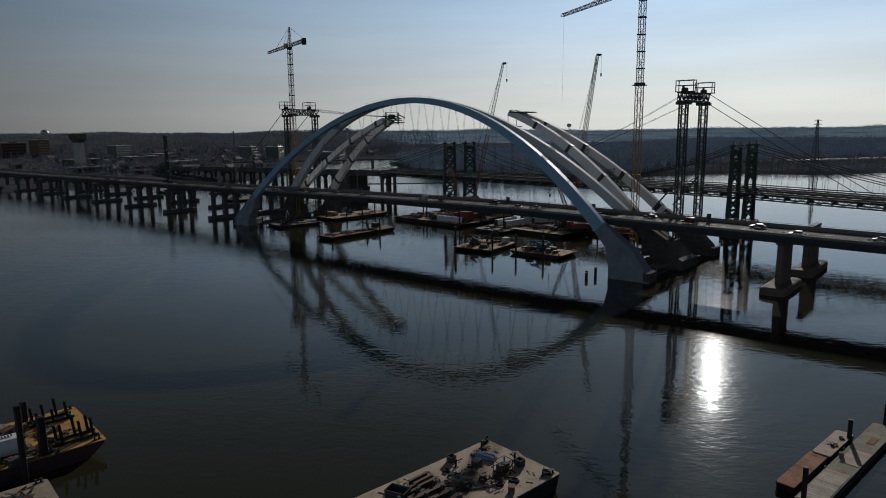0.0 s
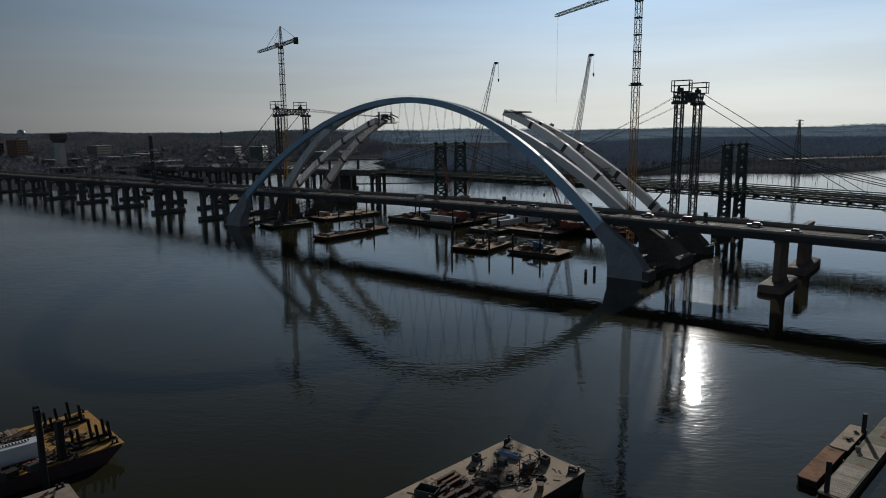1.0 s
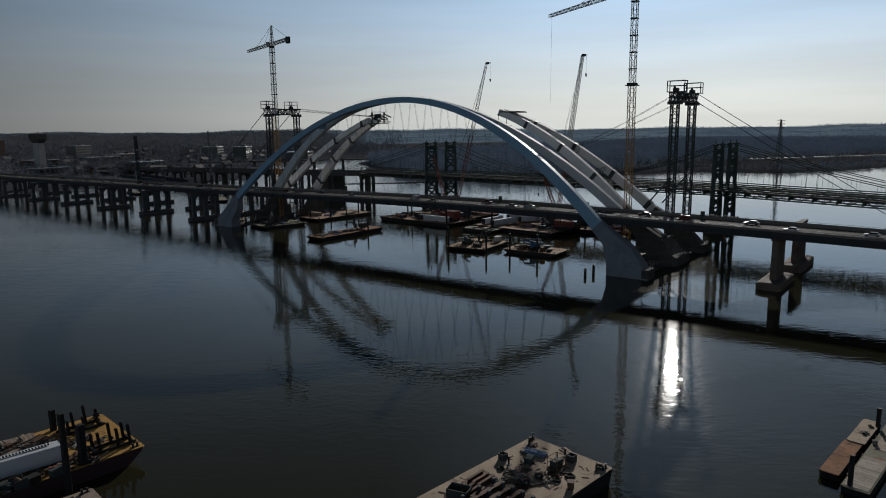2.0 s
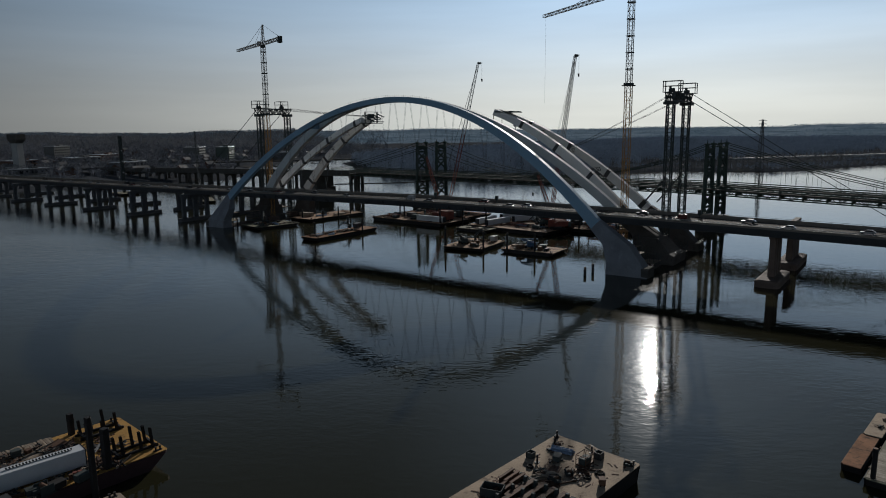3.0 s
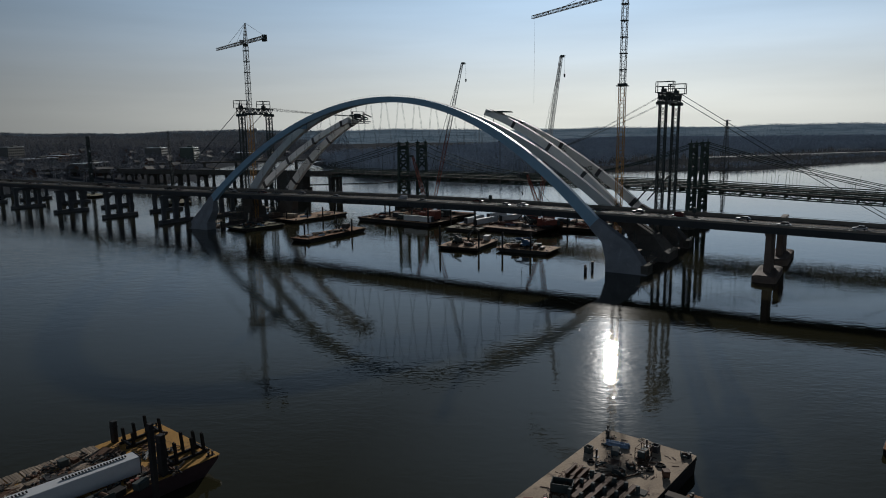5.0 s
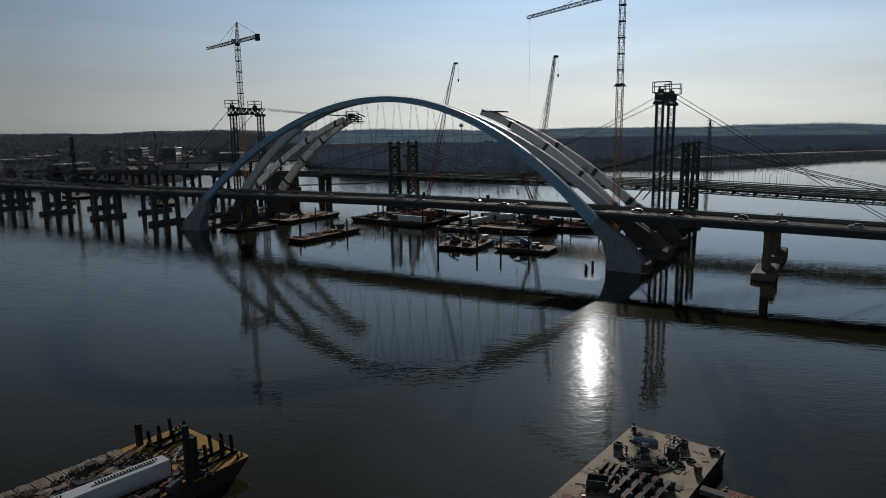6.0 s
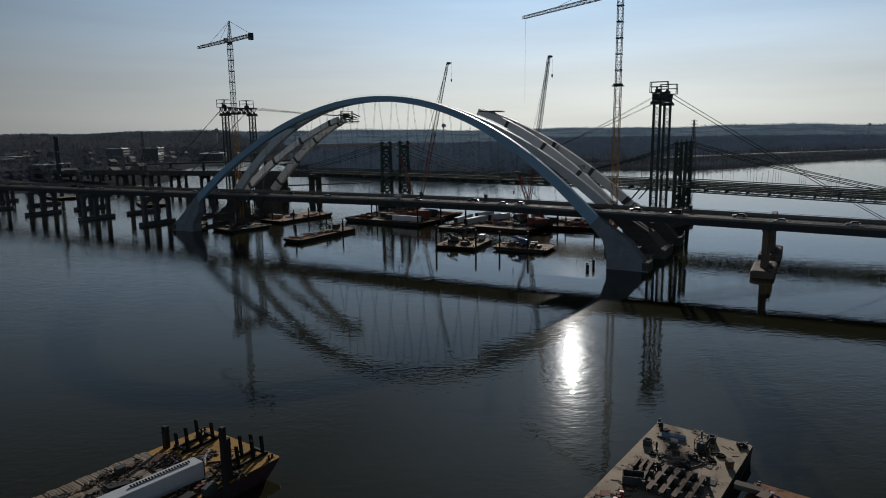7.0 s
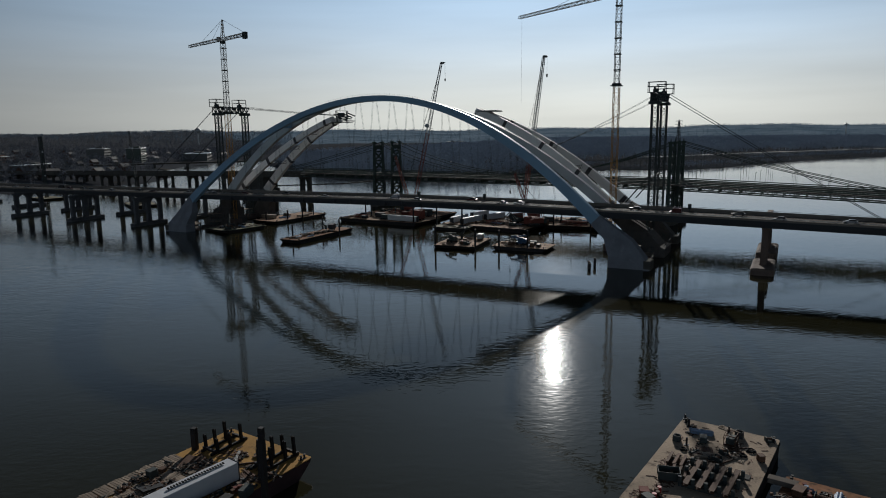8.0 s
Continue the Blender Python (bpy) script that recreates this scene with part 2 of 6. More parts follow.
DECK_YELLOW = surface("barge_deck_ochre", (0.36, 0.205, 0.062), 0.85, 0, 0.3, 0.25, 3, 0.2, (0.17, 0.105, 0.045), 0.56, spec=0.1)
DECK_RUST = surface("barge_deck_rust", (0.24, 0.12, 0.065), 0.9, 0, 0.4, 0.3, 2, 0.3, (0.07, 0.045, 0.03), 0.53, spec=0.08)
DECK_GREY = surface("barge_deck_greygreen", (0.19, 0.18, 0.13), 0.9, 0, 0.35, 0.4, 3, 0.3, (0.16, 0.09, 0.05), 0.56, spec=0.1)
TIMBER = surface("grey_timber", (0.24, 0.19, 0.145), 0.9, 0, 0.3, 0.8, 8, 0.4, random_by=0.3)
TIMBER_PALE = surface("pale_bleached_timber", (0.36, 0.31, 0.25), 0.9, 0, 0.3, 0.8, 8, 0.4, (0.16, 0.13, 0.10), 0.6, random_by=0.25)
RUST = surface("rusty_steel", (0.10, 0.055, 0.035), 0.8, 0.2, 0.3, 0.8, 7, 0.3, (0.05, 0.03, 0.025), 0.55, random_by=0.25)
WHITE = surface("white_painted_steel", (0.50, 0.51, 0.53), 0.5, 0, 0.08, 0.4, 5, 0.05, (0.45, 0.44, 0.42), 0.64)
BLUE_PIPE = surface("blue_grey_pipe", (0.20, 0.27, 0.38), 0.6, 0.0, 0.15, random_by=0.15)
LIFT_BLUE = surface("dark_blue_machine_paint", (0.035, 0.075, 0.15), 0.5, 0, 0.15)
RED = surface("red_paint", (0.35, 0.03, 0.03), 0.5, 0, 0.15)
BLACK = surface("black_rubber", (0.012, 0.012, 0.012), 0.8, 0, 0.2)
# ground colour carries a faint blue tint for the distance haze
EARTH = surface("winter_ground", (0.066, 0.070, 0.078), 0.95, 0, 0.35, 0.01, 0.15, 0.3, (0.095, 0.088, 0.078), 0.58, spec=0.0)
# trees paled and blued: the haze in front of them is in the colour
WOOD_HAZED = surface("haze_paled_trees", (0.27, 0.31, 0.37), 0.95, 0, 0.3, 0.02, 0.3, 0, spec=0.0)
WOOD_TOWN_HAZED = surface("haze_tinted_town_trees", (0.15, 0.155, 0.175), 0.95, 0, 0.3, 0.02, 0.3, 0, spec=0.0)
BRUSH = surface("bare_brush", (0.17, 0.165, 0.16), 0.95, 0, 0.3, 0.02, 0.3, 0, spec=0.0)
# far ridge: haze put in as a cool tint and a faint blue emission
RIDGE_HAZED = surface("haze_tinted_ridge_woods", (0.12, 0.13, 0.14), 0.95, 0, 0.6, 0.003, 0.03, 0, (0.05, 0.055, 0.06), 0.5, spec=0.0, glow=(0.024, 0.042, 0.058))
# pale tone of the far strip, imitating sunlit water
PALE_STRIP = surface("pale_strip_tone", (0.42, 0.41, 0.39), 0.8, 0, 0.3, 0.02, 0.3, 0.2)
GLASS = surface("dark_window_glass", (0.015, 0.018, 0.022), 0.08, 0, 0.05, bump=0)
BRICK = surface("brown_brick", (0.10, 0.06, 0.045), 0.9, 0, 0.2, 0.2, 2)
PLASTER = surface("grey_render", (0.11, 0.11, 0.107), 0.9, 0, 0.15, 0.1, 2)
ROOF = surface("roof_shingle", (0.09, 0.085, 0.085), 0.7, 0, 0.25, 0.3, 3, random_by=0.4)
METALROOF = surface("pale_metal_roof", (0.32, 0.33, 0.34), 0.35, 0.6, 0.1, 0.1, 1)

# ---------------------------------------------------------------- mesh helpers


class Shape:
    """Vertices and faces of one mesh."""

    def __init__(self):
        self.v, self.f = [], []

    def add(self, verts, faces):
        n = len(self.v)
        self.v += [tuple(p) for p in verts]
        self.f += [tuple(n + i for i in q) for q in faces]
        return self

    def box(self, c, size, turn=0.0, bevel=0.0, m=None):
        """A box with chamfered edges; c is its centre, turn its yaw in degrees."""
        hx, hy, hz = size[0] / 2, size[1] / 2, size[2] / 2
        b = min(bevel, hx * 0.6, hy * 0.6, hz * 0.6)
        m = m or (Matrix.Translation(c) @ Matrix.Rotation(radians(turn), 4, 'Z'))
        if b <= 0:
            vs = [(sx * hx, sy * hy, sz * hz) for sx in (-1, 1) for sy in (-1, 1) for sz in (-1, 1)]
            fs = [(0, 1, 3, 2), (4, 6, 7, 5), (0, 4, 5, 1), (2, 3, 7, 6), (0, 2, 6, 4), (1, 5, 7, 3)]
        else:
            ring = [(-hx + b, -hy), (hx - b, -hy), (hx, -hy + b), (hx, hy - b), (hx - b, hy), (-hx + b, hy), (-hx, hy - b), (-hx, -hy + b)]
            vs = []
            for z, k in ((-hz, b), (-hz + b, 0), (hz - b, 0), (hz, b)):
                for x, y in ring:
                    vs.append((x - math.copysign(min(k, abs(x)), x) * 0.7, y - math.copysign(min(k, abs(y)), y) * 0.7, z))
            fs = [tuple(range(7, -1, -1)), tuple(range(24, 32))]
            for r in range(3):
                for i in range(8):
                    j = (i + 1) % 8
                    fs.append((r * 8 + i, r * 8 + j, r * 8 + 8 + j, r * 8 + 8 + i))
        return self.add([m @ Vector(p) for p in vs], fs)

    def beam(self, p, q, w, h=None, up=(0, 0, 1)):
        """A rectangular bar from p to q."""
        p, q = Vector(p), Vector(q)
        h = h or w
        d = (q - p).normalized()
        up = Vector(up)
        if abs(d.dot(up)) > 0.98:
            up = Vector((0, 1, 0)) if abs(d.y) < 0.9 else Vector((1, 0, 0))
        s = d.cross(up).normalized()
        u = s.cross(d)
        vs = [e + s * (a * w / 2) + u * (b * h / 2) for e in (p, q) for a, b in ((-1, -1), (1, -1), (1, 1), (-1, 1))]
        return self.add(vs, [(3, 2, 1, 0), (4, 5, 6, 7), (0, 1, 5, 4), (1, 2, 6, 5), (2, 3, 7, 6), (3, 0, 4, 7)])

    def rod(self, p, q, r, r2=None, n=8):
        """A round bar from p to q."""
        p, q = Vector(p), Vector(q)
        r2 = r if r2 is None else r2
        d = (q - p).normalized()
        s = d.cross(Vector((0, 0, 1)) if abs(d.z) < 0.95 else Vector((1, 0, 0))).normalized()
        u = s.cross(d)
        vs = []
        for e, rad in ((p, r), (q, r2)):
            for i in range(n):
                a = 2 * math.pi * i / n
                vs.append(e + s * (rad * math.cos(a)) + u * (rad * math.sin(a)))
        fs = [tuple(range(n)), tuple(range(2 * n - 1, n - 1, -1))]
        fs += [(i, i + n, (i + 1) % n + n, (i + 1) % n) for i in range(n)]
        return self.add(vs, fs)

    def loft(self, rings, closed=True, caps=True):
        """Skin over rings of equally many points."""
        n, k = len(rings[0]), len(rings)
        vs = [p for r in rings for p in r]
        fs = []
        for a in range(k - 1):
            for i in range(n if closed else n - 1):
                j = (i + 1) % n
                fs.append((a * n + i, a * n + j, a * n + n + j, a * n + n + i))
        if caps and closed:
            fs += [tuple(range(n - 1, -1, -1)), tuple(range((k - 1) * n, k * n))]
        return self.add(vs, fs)

    def wire(self, pts, r, n=4):
        """A thin cable through points, as one tube."""
        pts = [Vector(p) for p in pts]
        rings = []
        for i, p in enumerate(pts):
            d = (pts[min(i + 1, len(pts) - 1)] - pts[max(i - 1, 0)]).normalized()
            s = d.cross(Vector((0, 0, 1)) if abs(d.z) < 0.95 else Vector((1, 0, 0))).normalized()
            u = s.cross(d)
            rings.append([p + s * (r * math.cos(2 * math.pi * k / n)) + u * (r * math.sin(2 * math.pi * k / n)) for k in range(n)])
        return self.loft(rings)

    def lattice(self, p, q, w, w2=None, step=None, chord=0.14, lace=0.07, up=(0, 0, 1), three=False):
        """A square lattice mast or boom from p to q: four chords, laced on all sides."""
        p, q = Vector(p), Vector(q)
        w2 = w if w2 is None else w2
        d = q - p
        length = d.length
        d.normalize()
        up = Vector(up)
        if abs(d.dot(up)) > 0.95:
            up = Vector((0, 1, 0))
        s = d.cross(up).normalized()
        u = s.cross(d)
        n = max(2, int(round(length / (step or w))))
        rings = []
        for i in range(n + 1):
            t = i / n
            h = (w + (w2 - w) * t) / 2
            c = p + d * (length * t)
            rings.append([c - s * h - u * h, c + s * h - u * h, c + s * h + u * h, c - s * h + u * h])
        for k in range(4):
            self.beam(rings[0][k], rings[-1][k], chord)
        for i in range(n):
            for k in range(4):
                j = (k + 1) % 4
                a, b = (rings[i][k], rings[i + 1][j]) if i % 2 else (rings[i][j], rings[i + 1][k])
                self.beam(a, b, lace)
                self.beam(rings[i + 1][k], rings[i + 1][j], lace)
        return self


def mesh_of(name, shape, material, smooth=False):
    me = bpy.data.meshes.new(name)
    me.from_pydata(shape.v, [], shape.f)
    bm = bmesh.new()
    bm.from_mesh(me)
    bmesh.ops.recalc_face_normals(bm, faces=bm.faces)
    bm.to_mesh(me)
    bm.free()
    me.materials.append(material)
    if smooth:
        me.polygons.foreach_set("use_smooth", [True] * len(me.polygons))
    return me


def part(name, shape, material, parent, label="", smooth=False):
    """One mesh under a thing or a part; shapes are given in the parent's space."""
    ob = new(name, mesh_of(name, shape, material, smooth))
    ob.parent = parent
    if label:
        ob["label"] = label
    return ob


def shared(name, me, parent, m):
    """One more piece on a mesh that its likes share."""
    ob = new(name, me)
    ob.parent = parent
    ob.matrix_basis = m
    return ob


def thing(name, label, category, m=None, group="", kind=""):
    ob = new(name)
    ob.empty_display_size = 0.5
    if m is not None:
        ob.matrix_basis = m
    return tagged(ob, label, category, group, kind)


def solid(name, shape, material, label, category, group="", kind="", m=None, smooth=False):
    """A thing that is one mesh."""
    ob = new(name, mesh_of(name, shape, material, smooth))
    if m is not None:
        ob.matrix_basis = m
    return tagged(ob, label, category, group, kind)

# ---------------------------------------------------------------- ground and river
SHORE_TOWN = [(-2500, 900), (-300, 830), (120, 745), (300, 700), (395, 640), (470, 655), (540, 715), (610, 810), (720, 905), (900, 940), (2000, 940), (6000, 900)]
SHORE_WOODS = [(6000, 880), (2000, 915), (960, 900), (800, 800), (640, 600), (565, 500), (575, 400), (610, 345), (740, 315), (830, 255), (860, 170), (980, 100), (1290, -40), (1500, -300), (2200, -1500), (2500, -6000)]


def side_distance(x, y, line):
    """Distance of points to a shore line, positive on the left of its direction."""
    best = np.full(x.shape, 1e9)
    sign = np.ones(x.shape)
    for (ax, ay), (bx, by) in zip(line[:-1], line[1:]):
        dx, dy = bx - ax, by - ay
        t = np.clip(((x - ax) * dx + (y - ay) * dy) / (dx * dx + dy * dy), 0, 1)
        px, py = x - (ax + t * dx), y - (ay + t * dy)
        d = np.hypot(px, py)
        c = np.where(dx * py - dy * px >= 0, 1.0, -1.0)
        near = d < best
        best = np.where(near, d, best)
        sign = np.where(near, c, sign)
    return best * sign


def land_height(x, y):
    """Height of the ground: river bed, flat banks, far wooded ridge."""
    x, y = np.asarray(x, float), np.asarray(y, float)
    wob = 9 * np.sin(x * 0.021 + y * 0.013) + 6 * np.sin(y * 0.037 - x * 0.017)
    d = np.maximum(side_distance(x, y, SHORE_TOWN), side_distance(x, y, SHORE_WOODS)) + wob * 0.5
    dw = side_distance(x, y, SHORE_WOODS) + wob
    slough = (dw > 95) & (dw < 140) & (np.sin(y * 0.02 + x * 0.013) > -0.55) & (y < 420)
    d = np.where(slough, -6.0, d)
    bank = np.clip(d / 14, -1, 1) * 3.0
    r = np.hypot(x, y)
    az = np.arctan2(y, x)
    town = np.clip((az - 0.80) / 0.25, 0, 1)
    rise = np.clip((r - (2300 - 900 * town)) / (1900 - 500 * town), 0, 1)
    ridge = (46 + 5 * np.sin(az * 9 + 1.0) + 4 * np.sin(az * 23) + 2.0 * np.sin(az * 61)) * rise * rise * (3 - 2 * rise)
    roll_ = np.clip(d / 300, 0, 1) * (1.2 * np.sin(x * 0.006) * np.cos(y * 0.007) + 1.5)
    return np.where(d > 0, bank + roll_ + ridge, bank)


def build_ground():
    k = np.linspace(-1, 1, 190)
    xs = 700 + np.sinh(k * 4.2) / np.sinh(4.2) * 7200
    ys = 350 + np.sinh(k * 4.2) / np.sinh(4.2) * 7200
    gx, gy = np.meshgrid(xs, ys)
    gz = land_height(gx, gy)
    n = len(xs)
    verts = np.stack([gx, gy, gz], -1).reshape(-1, 3).tolist()
    faces = [(j * n + i, j * n + i + 1, j * n + n + i + 1, j * n + n + i) for j in range(n - 1) for i in range(n - 1)]
    me = bpy.data.meshes.new("ground")
    me.from_pydata(verts, [], faces)
    me.materials.append(EARTH)
    me.materials.append(RIDGE_HAZED)
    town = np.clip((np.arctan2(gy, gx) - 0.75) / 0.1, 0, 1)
    # distant ground faces take the ridge material with its painted haze
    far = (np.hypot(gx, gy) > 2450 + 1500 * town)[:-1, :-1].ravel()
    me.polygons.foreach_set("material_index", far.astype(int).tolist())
    me.polygons.foreach_set("use_smooth", [True] * len(me.polygons))
    tagged(new("ground", me), "brown winter river banks rising to a wooded ridge", "ground", kind="structure")


build_ground()
sheet = Shape().add([(-6500, -6800, 0), (7900, -6800, 0), (7900, 7500, 0), (-6500, 7500, 0)], [(0, 1, 2, 3)])
tagged(new("water", mesh_of("water", sheet, WATER)), "dark rippled river water mirroring the sky", "water", kind="structure")

# ---------------------------------------------------------------- steel arches
MID_Y, PED_Y, RIB_W = 223.7, 220.24, 2.4
C1, C2 = 236.3, 267.6                # centre lines of the two arch bridges


def rib_z(s):
    return 67.94 - 57.84 * s * s - 1.33 * s ** 4


def rib_half(s):
    return 1.41 + 17.8 * s * s - 3.52 * s ** 4


def rib_ring(c, side, s, grow=0.0):
    """The four corners of a rib's box section at s (-1 to 1 along the span)."""
    w, z, y = rib_half(s), rib_z(s), MID_Y + 120 * s
    dz = (-115.68 * s - 5.32 * s ** 3) / 120
    ny, nz = -dz / math.hypot(1, dz), 1 / math.hypot(1, dz)
    depth = 2.6 + 1.9 * s * s
    if side < 0:
        x0, x1 = c - w, min(c - w + RIB_W, c - 0.02)
        lean = -0.27
    else:
        x0, x1 = max(c + w - RIB_W, c + 0.02), c + w
        lean = 0.27
    g = grow
    a, b = Vector((0, ny, nz)), depth + g
    sh = lean * depth * nz
    top0, top1 = Vector((x0 - g, y, z)) + a * g, Vector((x1 + g, y, z)) + a * g
    return [top0, top1, Vector((x1 + g + sh, y, z)) - a * b, Vector((x0 - g + sh, y, z)) - a * b]


def rib(c, side, s0, s1, n=60, grow=0.0):
    return Shape().loft([rib_ring(c, side, s0 + (s1 - s0) * i / n, grow) for i in range(n + 1)])


S_END = 0.915                          # where the steel meets its pedestal


def pedestal(c, side, end, shared_base):
    """A concrete leg that carries a rib's foot; end is -1 or 1 along the span."""
    top = rib_ring(c, side, end * S_END, 0.12)
    sh = Shape()
    xs0, xs1 = top[0].x, top[1].x
    xb0, xb1 = top[3].x, top[2].x
    out_ = -1 if side < 0 else 1

    def ring(z, y_in, y_out, x0, x1):
        return [(x0, PED_Y + end * y_out, z), (x1, PED_Y + end * y_out, z), (x1, PED_Y + end * y_in, z), (x0, PED_Y + end * y_in, z)]
    base0, base1 = (c - 19.1, c - 13.5) if side < 0 else (c + 13.5, c + 19.1)
    if shared_base:
        base0, base1 = (xb0 + 0.9, xb1 + 1.2) if side > 0 else (xb0 - 1.2, xb1 - 0.9)
    lerp = lambda a, b, t: a + (b - a) * t
    rings = [ring(-2.5, 111.6, 127.0, base0 - 0.35, base1 + 0.35), ring(0.4, 111.6, 127.0, base0 - 0.3, base1 + 0.3), ring(4.3, 111.5, 124.9, base0, base1),
             ring(10.4, 109.1, 119.6, lerp(base0, xs0, 0.42), lerp(base1, xs1, 0.42))]
    inner, outer = abs(top[3].y - MID_Y), abs(top[0].y - MID_Y)
    rings.append([(top[0].x, top[0].y, top[0].z), (top[1].x, top[1].y, top[1].z), (top[2].x, top[2].y, top[2].z), (top[3].x, top[3].y, top[3].z)])
    sh.loft(rings)
    return sh


def ledge(c, side, end):
    """Low footing at the back of a pedestal."""
    return Shape().box((c + side * 16.3, PED_Y + end * 126.0, 0.4), (6.2, 2.8, 6.2), 0, 0.2)


arch = thing("steel_arch", "pale blue painted steel arch with two leaning ribs over the river", "bridge arch")
for side in (-1, 1):
    part("rib", rib(C1, side, -S_END, S_END), RIB_BLUE if side < 0 else RIB_BOUNCE_LIT, arch)
    for end in (-1, 1):
        p_ = part("pedestal", pedestal(C1, side, end, side > 0), PED if side < 0 else PED_SHADED, arch, "smooth blue-grey concrete pedestal" if side < 0 else "shaded brown-grey concrete pedestal")
        if side < 0:
            ft = part("footing", ledge(C1, side, end), OLD_CONC, p_)
            rail = Shape()
            x0, y0 = C1 - 16.3, PED_Y + end * 126.0
            for k in range(5):
                rail.rod((x0 - 3.3 + k * 1.65, y0 + end * 1.2, 3.5), (x0 - 3.3 + k * 1.65, y0 + end * 1.2, 4.7), 0.05, n=5)
            for z in (4.1, 4.7):
                rail.beam((x0 - 3.3, y0 + end * 1.2, z), (x0 + 3.3, y0 + end * 1.2, z), 0.06)
            part("guard_rail", rail, DARKSTEEL, ft)
for s in (-0.44, 0.44):
    a, b = rib_ring(C1, -1, s), rib_ring(C1, 1, s)
    part("strut", Shape().beam((a[1].x - 0.1, a[1].y, a[1].z - 1.8), (b[0].x + 0.1, b[0].y, b[0].z - 1.8), 2.2, 2.4), RIB_BLUE, arch)
# crown walkway rail along the top of the near rib
for i in range(38):
    s = -0.2 - 0.42 * i / 37 + 0.42
    p0 = rib_ring(C1, -1, s)[0]
    part("safety_post", Shape().rod((p0.x + 0.2, p0.y, p0.z - 0.1), (p0.x + 0.2, p0.y, p0.z + 0.95), 0.05, n=5), DARKSTEEL, arch)

half_arch = thing("unfinished_arch", "grey-white steel arch halves with dark splice bands, not yet joined", "bridge arch")
TIP_S = {1: 0.379, -1: -0.324}
for side in (-1, 1):
    for end in (-1, 1):
        r = part("rib", rib(C2, side, TIP_S[end], end * S_END, 40), RIB_GREY, half_arch)
        for s in (0.418, 0.575, 0.722, 0.864) if end > 0 else (-0.458, -0.617, -0.763, -0.895):
            part("splice_band", rib(C2, side, s - 0.006, s + 0.006, 2, 0.10), BAND, r, "dark splice band")
        part("pedestal", pedestal(C2, side, end, side < 0), PED_SHADED, half_arch, "concrete pedestal")
for end in (-1, 1):
    for s in (0.52, 0.64, 0.74):
        a, b = rib_ring(C2, -1, end * s), rib_ring(C2, 1, end * s)
        sh = Shape()
        pa, pb = a[1].lerp(a[2], 0.5), b[0].lerp(b[3], 0.5)
        sh.beam(pa + Vector((0, 0, 0.9)), pb + Vector((0, 0, 0.9)), 0.22).beam(pa - Vector((0, 0, 0.6)), pb - Vector((0, 0, 0.6)), 0.22)
        n = max(2, int((pb - pa).length / 1.6))
        for i in range(n):
            u0, u1 = pa.lerp(pb, i / n), pa.lerp(pb, (i + 1) / n)
            dz = Vector((0, 0, 0.9))
            sh.beam(u0 + (dz if i % 2 else -dz * 0.66), u1 + (-dz * 0.66 if i % 2 else dz), 0.12)
        part("temporary_brace", sh, BAND, half_arch, "dark latticed temporary brace")
# ledges and guard rails behind the other arch feet
for host, c, side in ((half_arch, C2, 1), (half_arch, C2, -1)):
    for end in (-1, 1):
        x0, y0 = c + side * 16.3, PED_Y + end * 126.0
        ft = part("footing", ledge(c, side, end), OLD_CONC, host)
        rail = Shape()
        for k in range(5):
            rail.rod((x0 - 3.3 + k * 1.65, y0 + end * 1.2, 3.5), (x0 - 3.3 + k * 1.65, y0 + end * 1.2, 4.7), 0.06, n=5)
        for z in (4.1, 4.7):
            rail.beam((x0 - 3.3, y0 + end * 1.2, z), (x0 + 3.3, y0 + end * 1.2, z), 0.07)
        part("guard_rail", rail, RAIL, ft)
# shared block between the inner pedestals
for end in (-1, 1):
    sh = Shape()
    f = lambda z, yi, yo, x0, x1: [(x0, PED_Y + end * yo, z), (x1, PED_Y + end * yo, z), (x1, PED_Y + end * yi, z), (x0, PED_Y + end * yi, z)]
    sh.loft([f(-2.5, 110, 127.5, 245.0, 260.6), f(3.5, 110, 127.5, 245.2, 260.4), f(4.2, 111, 125.5, 246.0, 259.8), f(9.6, 110.2, 120.5, 247.4, 258.4)])
    solid("pier_block", sh, PED_SHADED, "broad concrete block under the inner arch feet", "bridge pier", "inner arch piers")


# ---------------------------------------------------------------- the open road bridge
def rail_z(y):
    return 21.4 - 0.0145 * max(0.0, 160 - y) - 0.011 * max(0.0, min(y, 450.0) - 220) - 0.0075 * max(0.0, y - 450)


DECK_X0, DECK_X1 = 227.4, 246.6
Y_ENDS = (-260, 860)


def along(y0, y1, prof, step=20.0):
    """Skin a cross profile of (x, dz below the rail) along the road."""
    n = max(1, int((y1 - y0) / step))
    rings = []
    for i in range(n + 1):
        y = y0 + (y1 - y0) * i / n
        rings.append([(x, y, rail_z(y) + dz) for x, dz in prof])
    return Shape().loft(rings)


bridge = thing("road_bridge", "concrete road deck on dark steel girders crossing the river", "bridge")
rect = lambda x0, x1, z0, z1: [(x0, z0), (x1, z0), (x1, z1), (x0, z1)]
part("deck_slab", along(*Y_ENDS, rect(DECK_X0, DECK_X1, -1.45, -1.1)), ASPHALT, bridge, "worn grey road surface")
for x in (228.4, 232.7, 237.0, 241.3, 245.6):
    part("girder", along(*Y_ENDS, rect(x - 0.18, x + 0.18, -3.35, -1.452)), GIRDER, bridge)
    part("flange", along(*Y_ENDS, rect(x - 0.4, x + 0.4, -3.45, -3.352)), GIRDER, bridge)
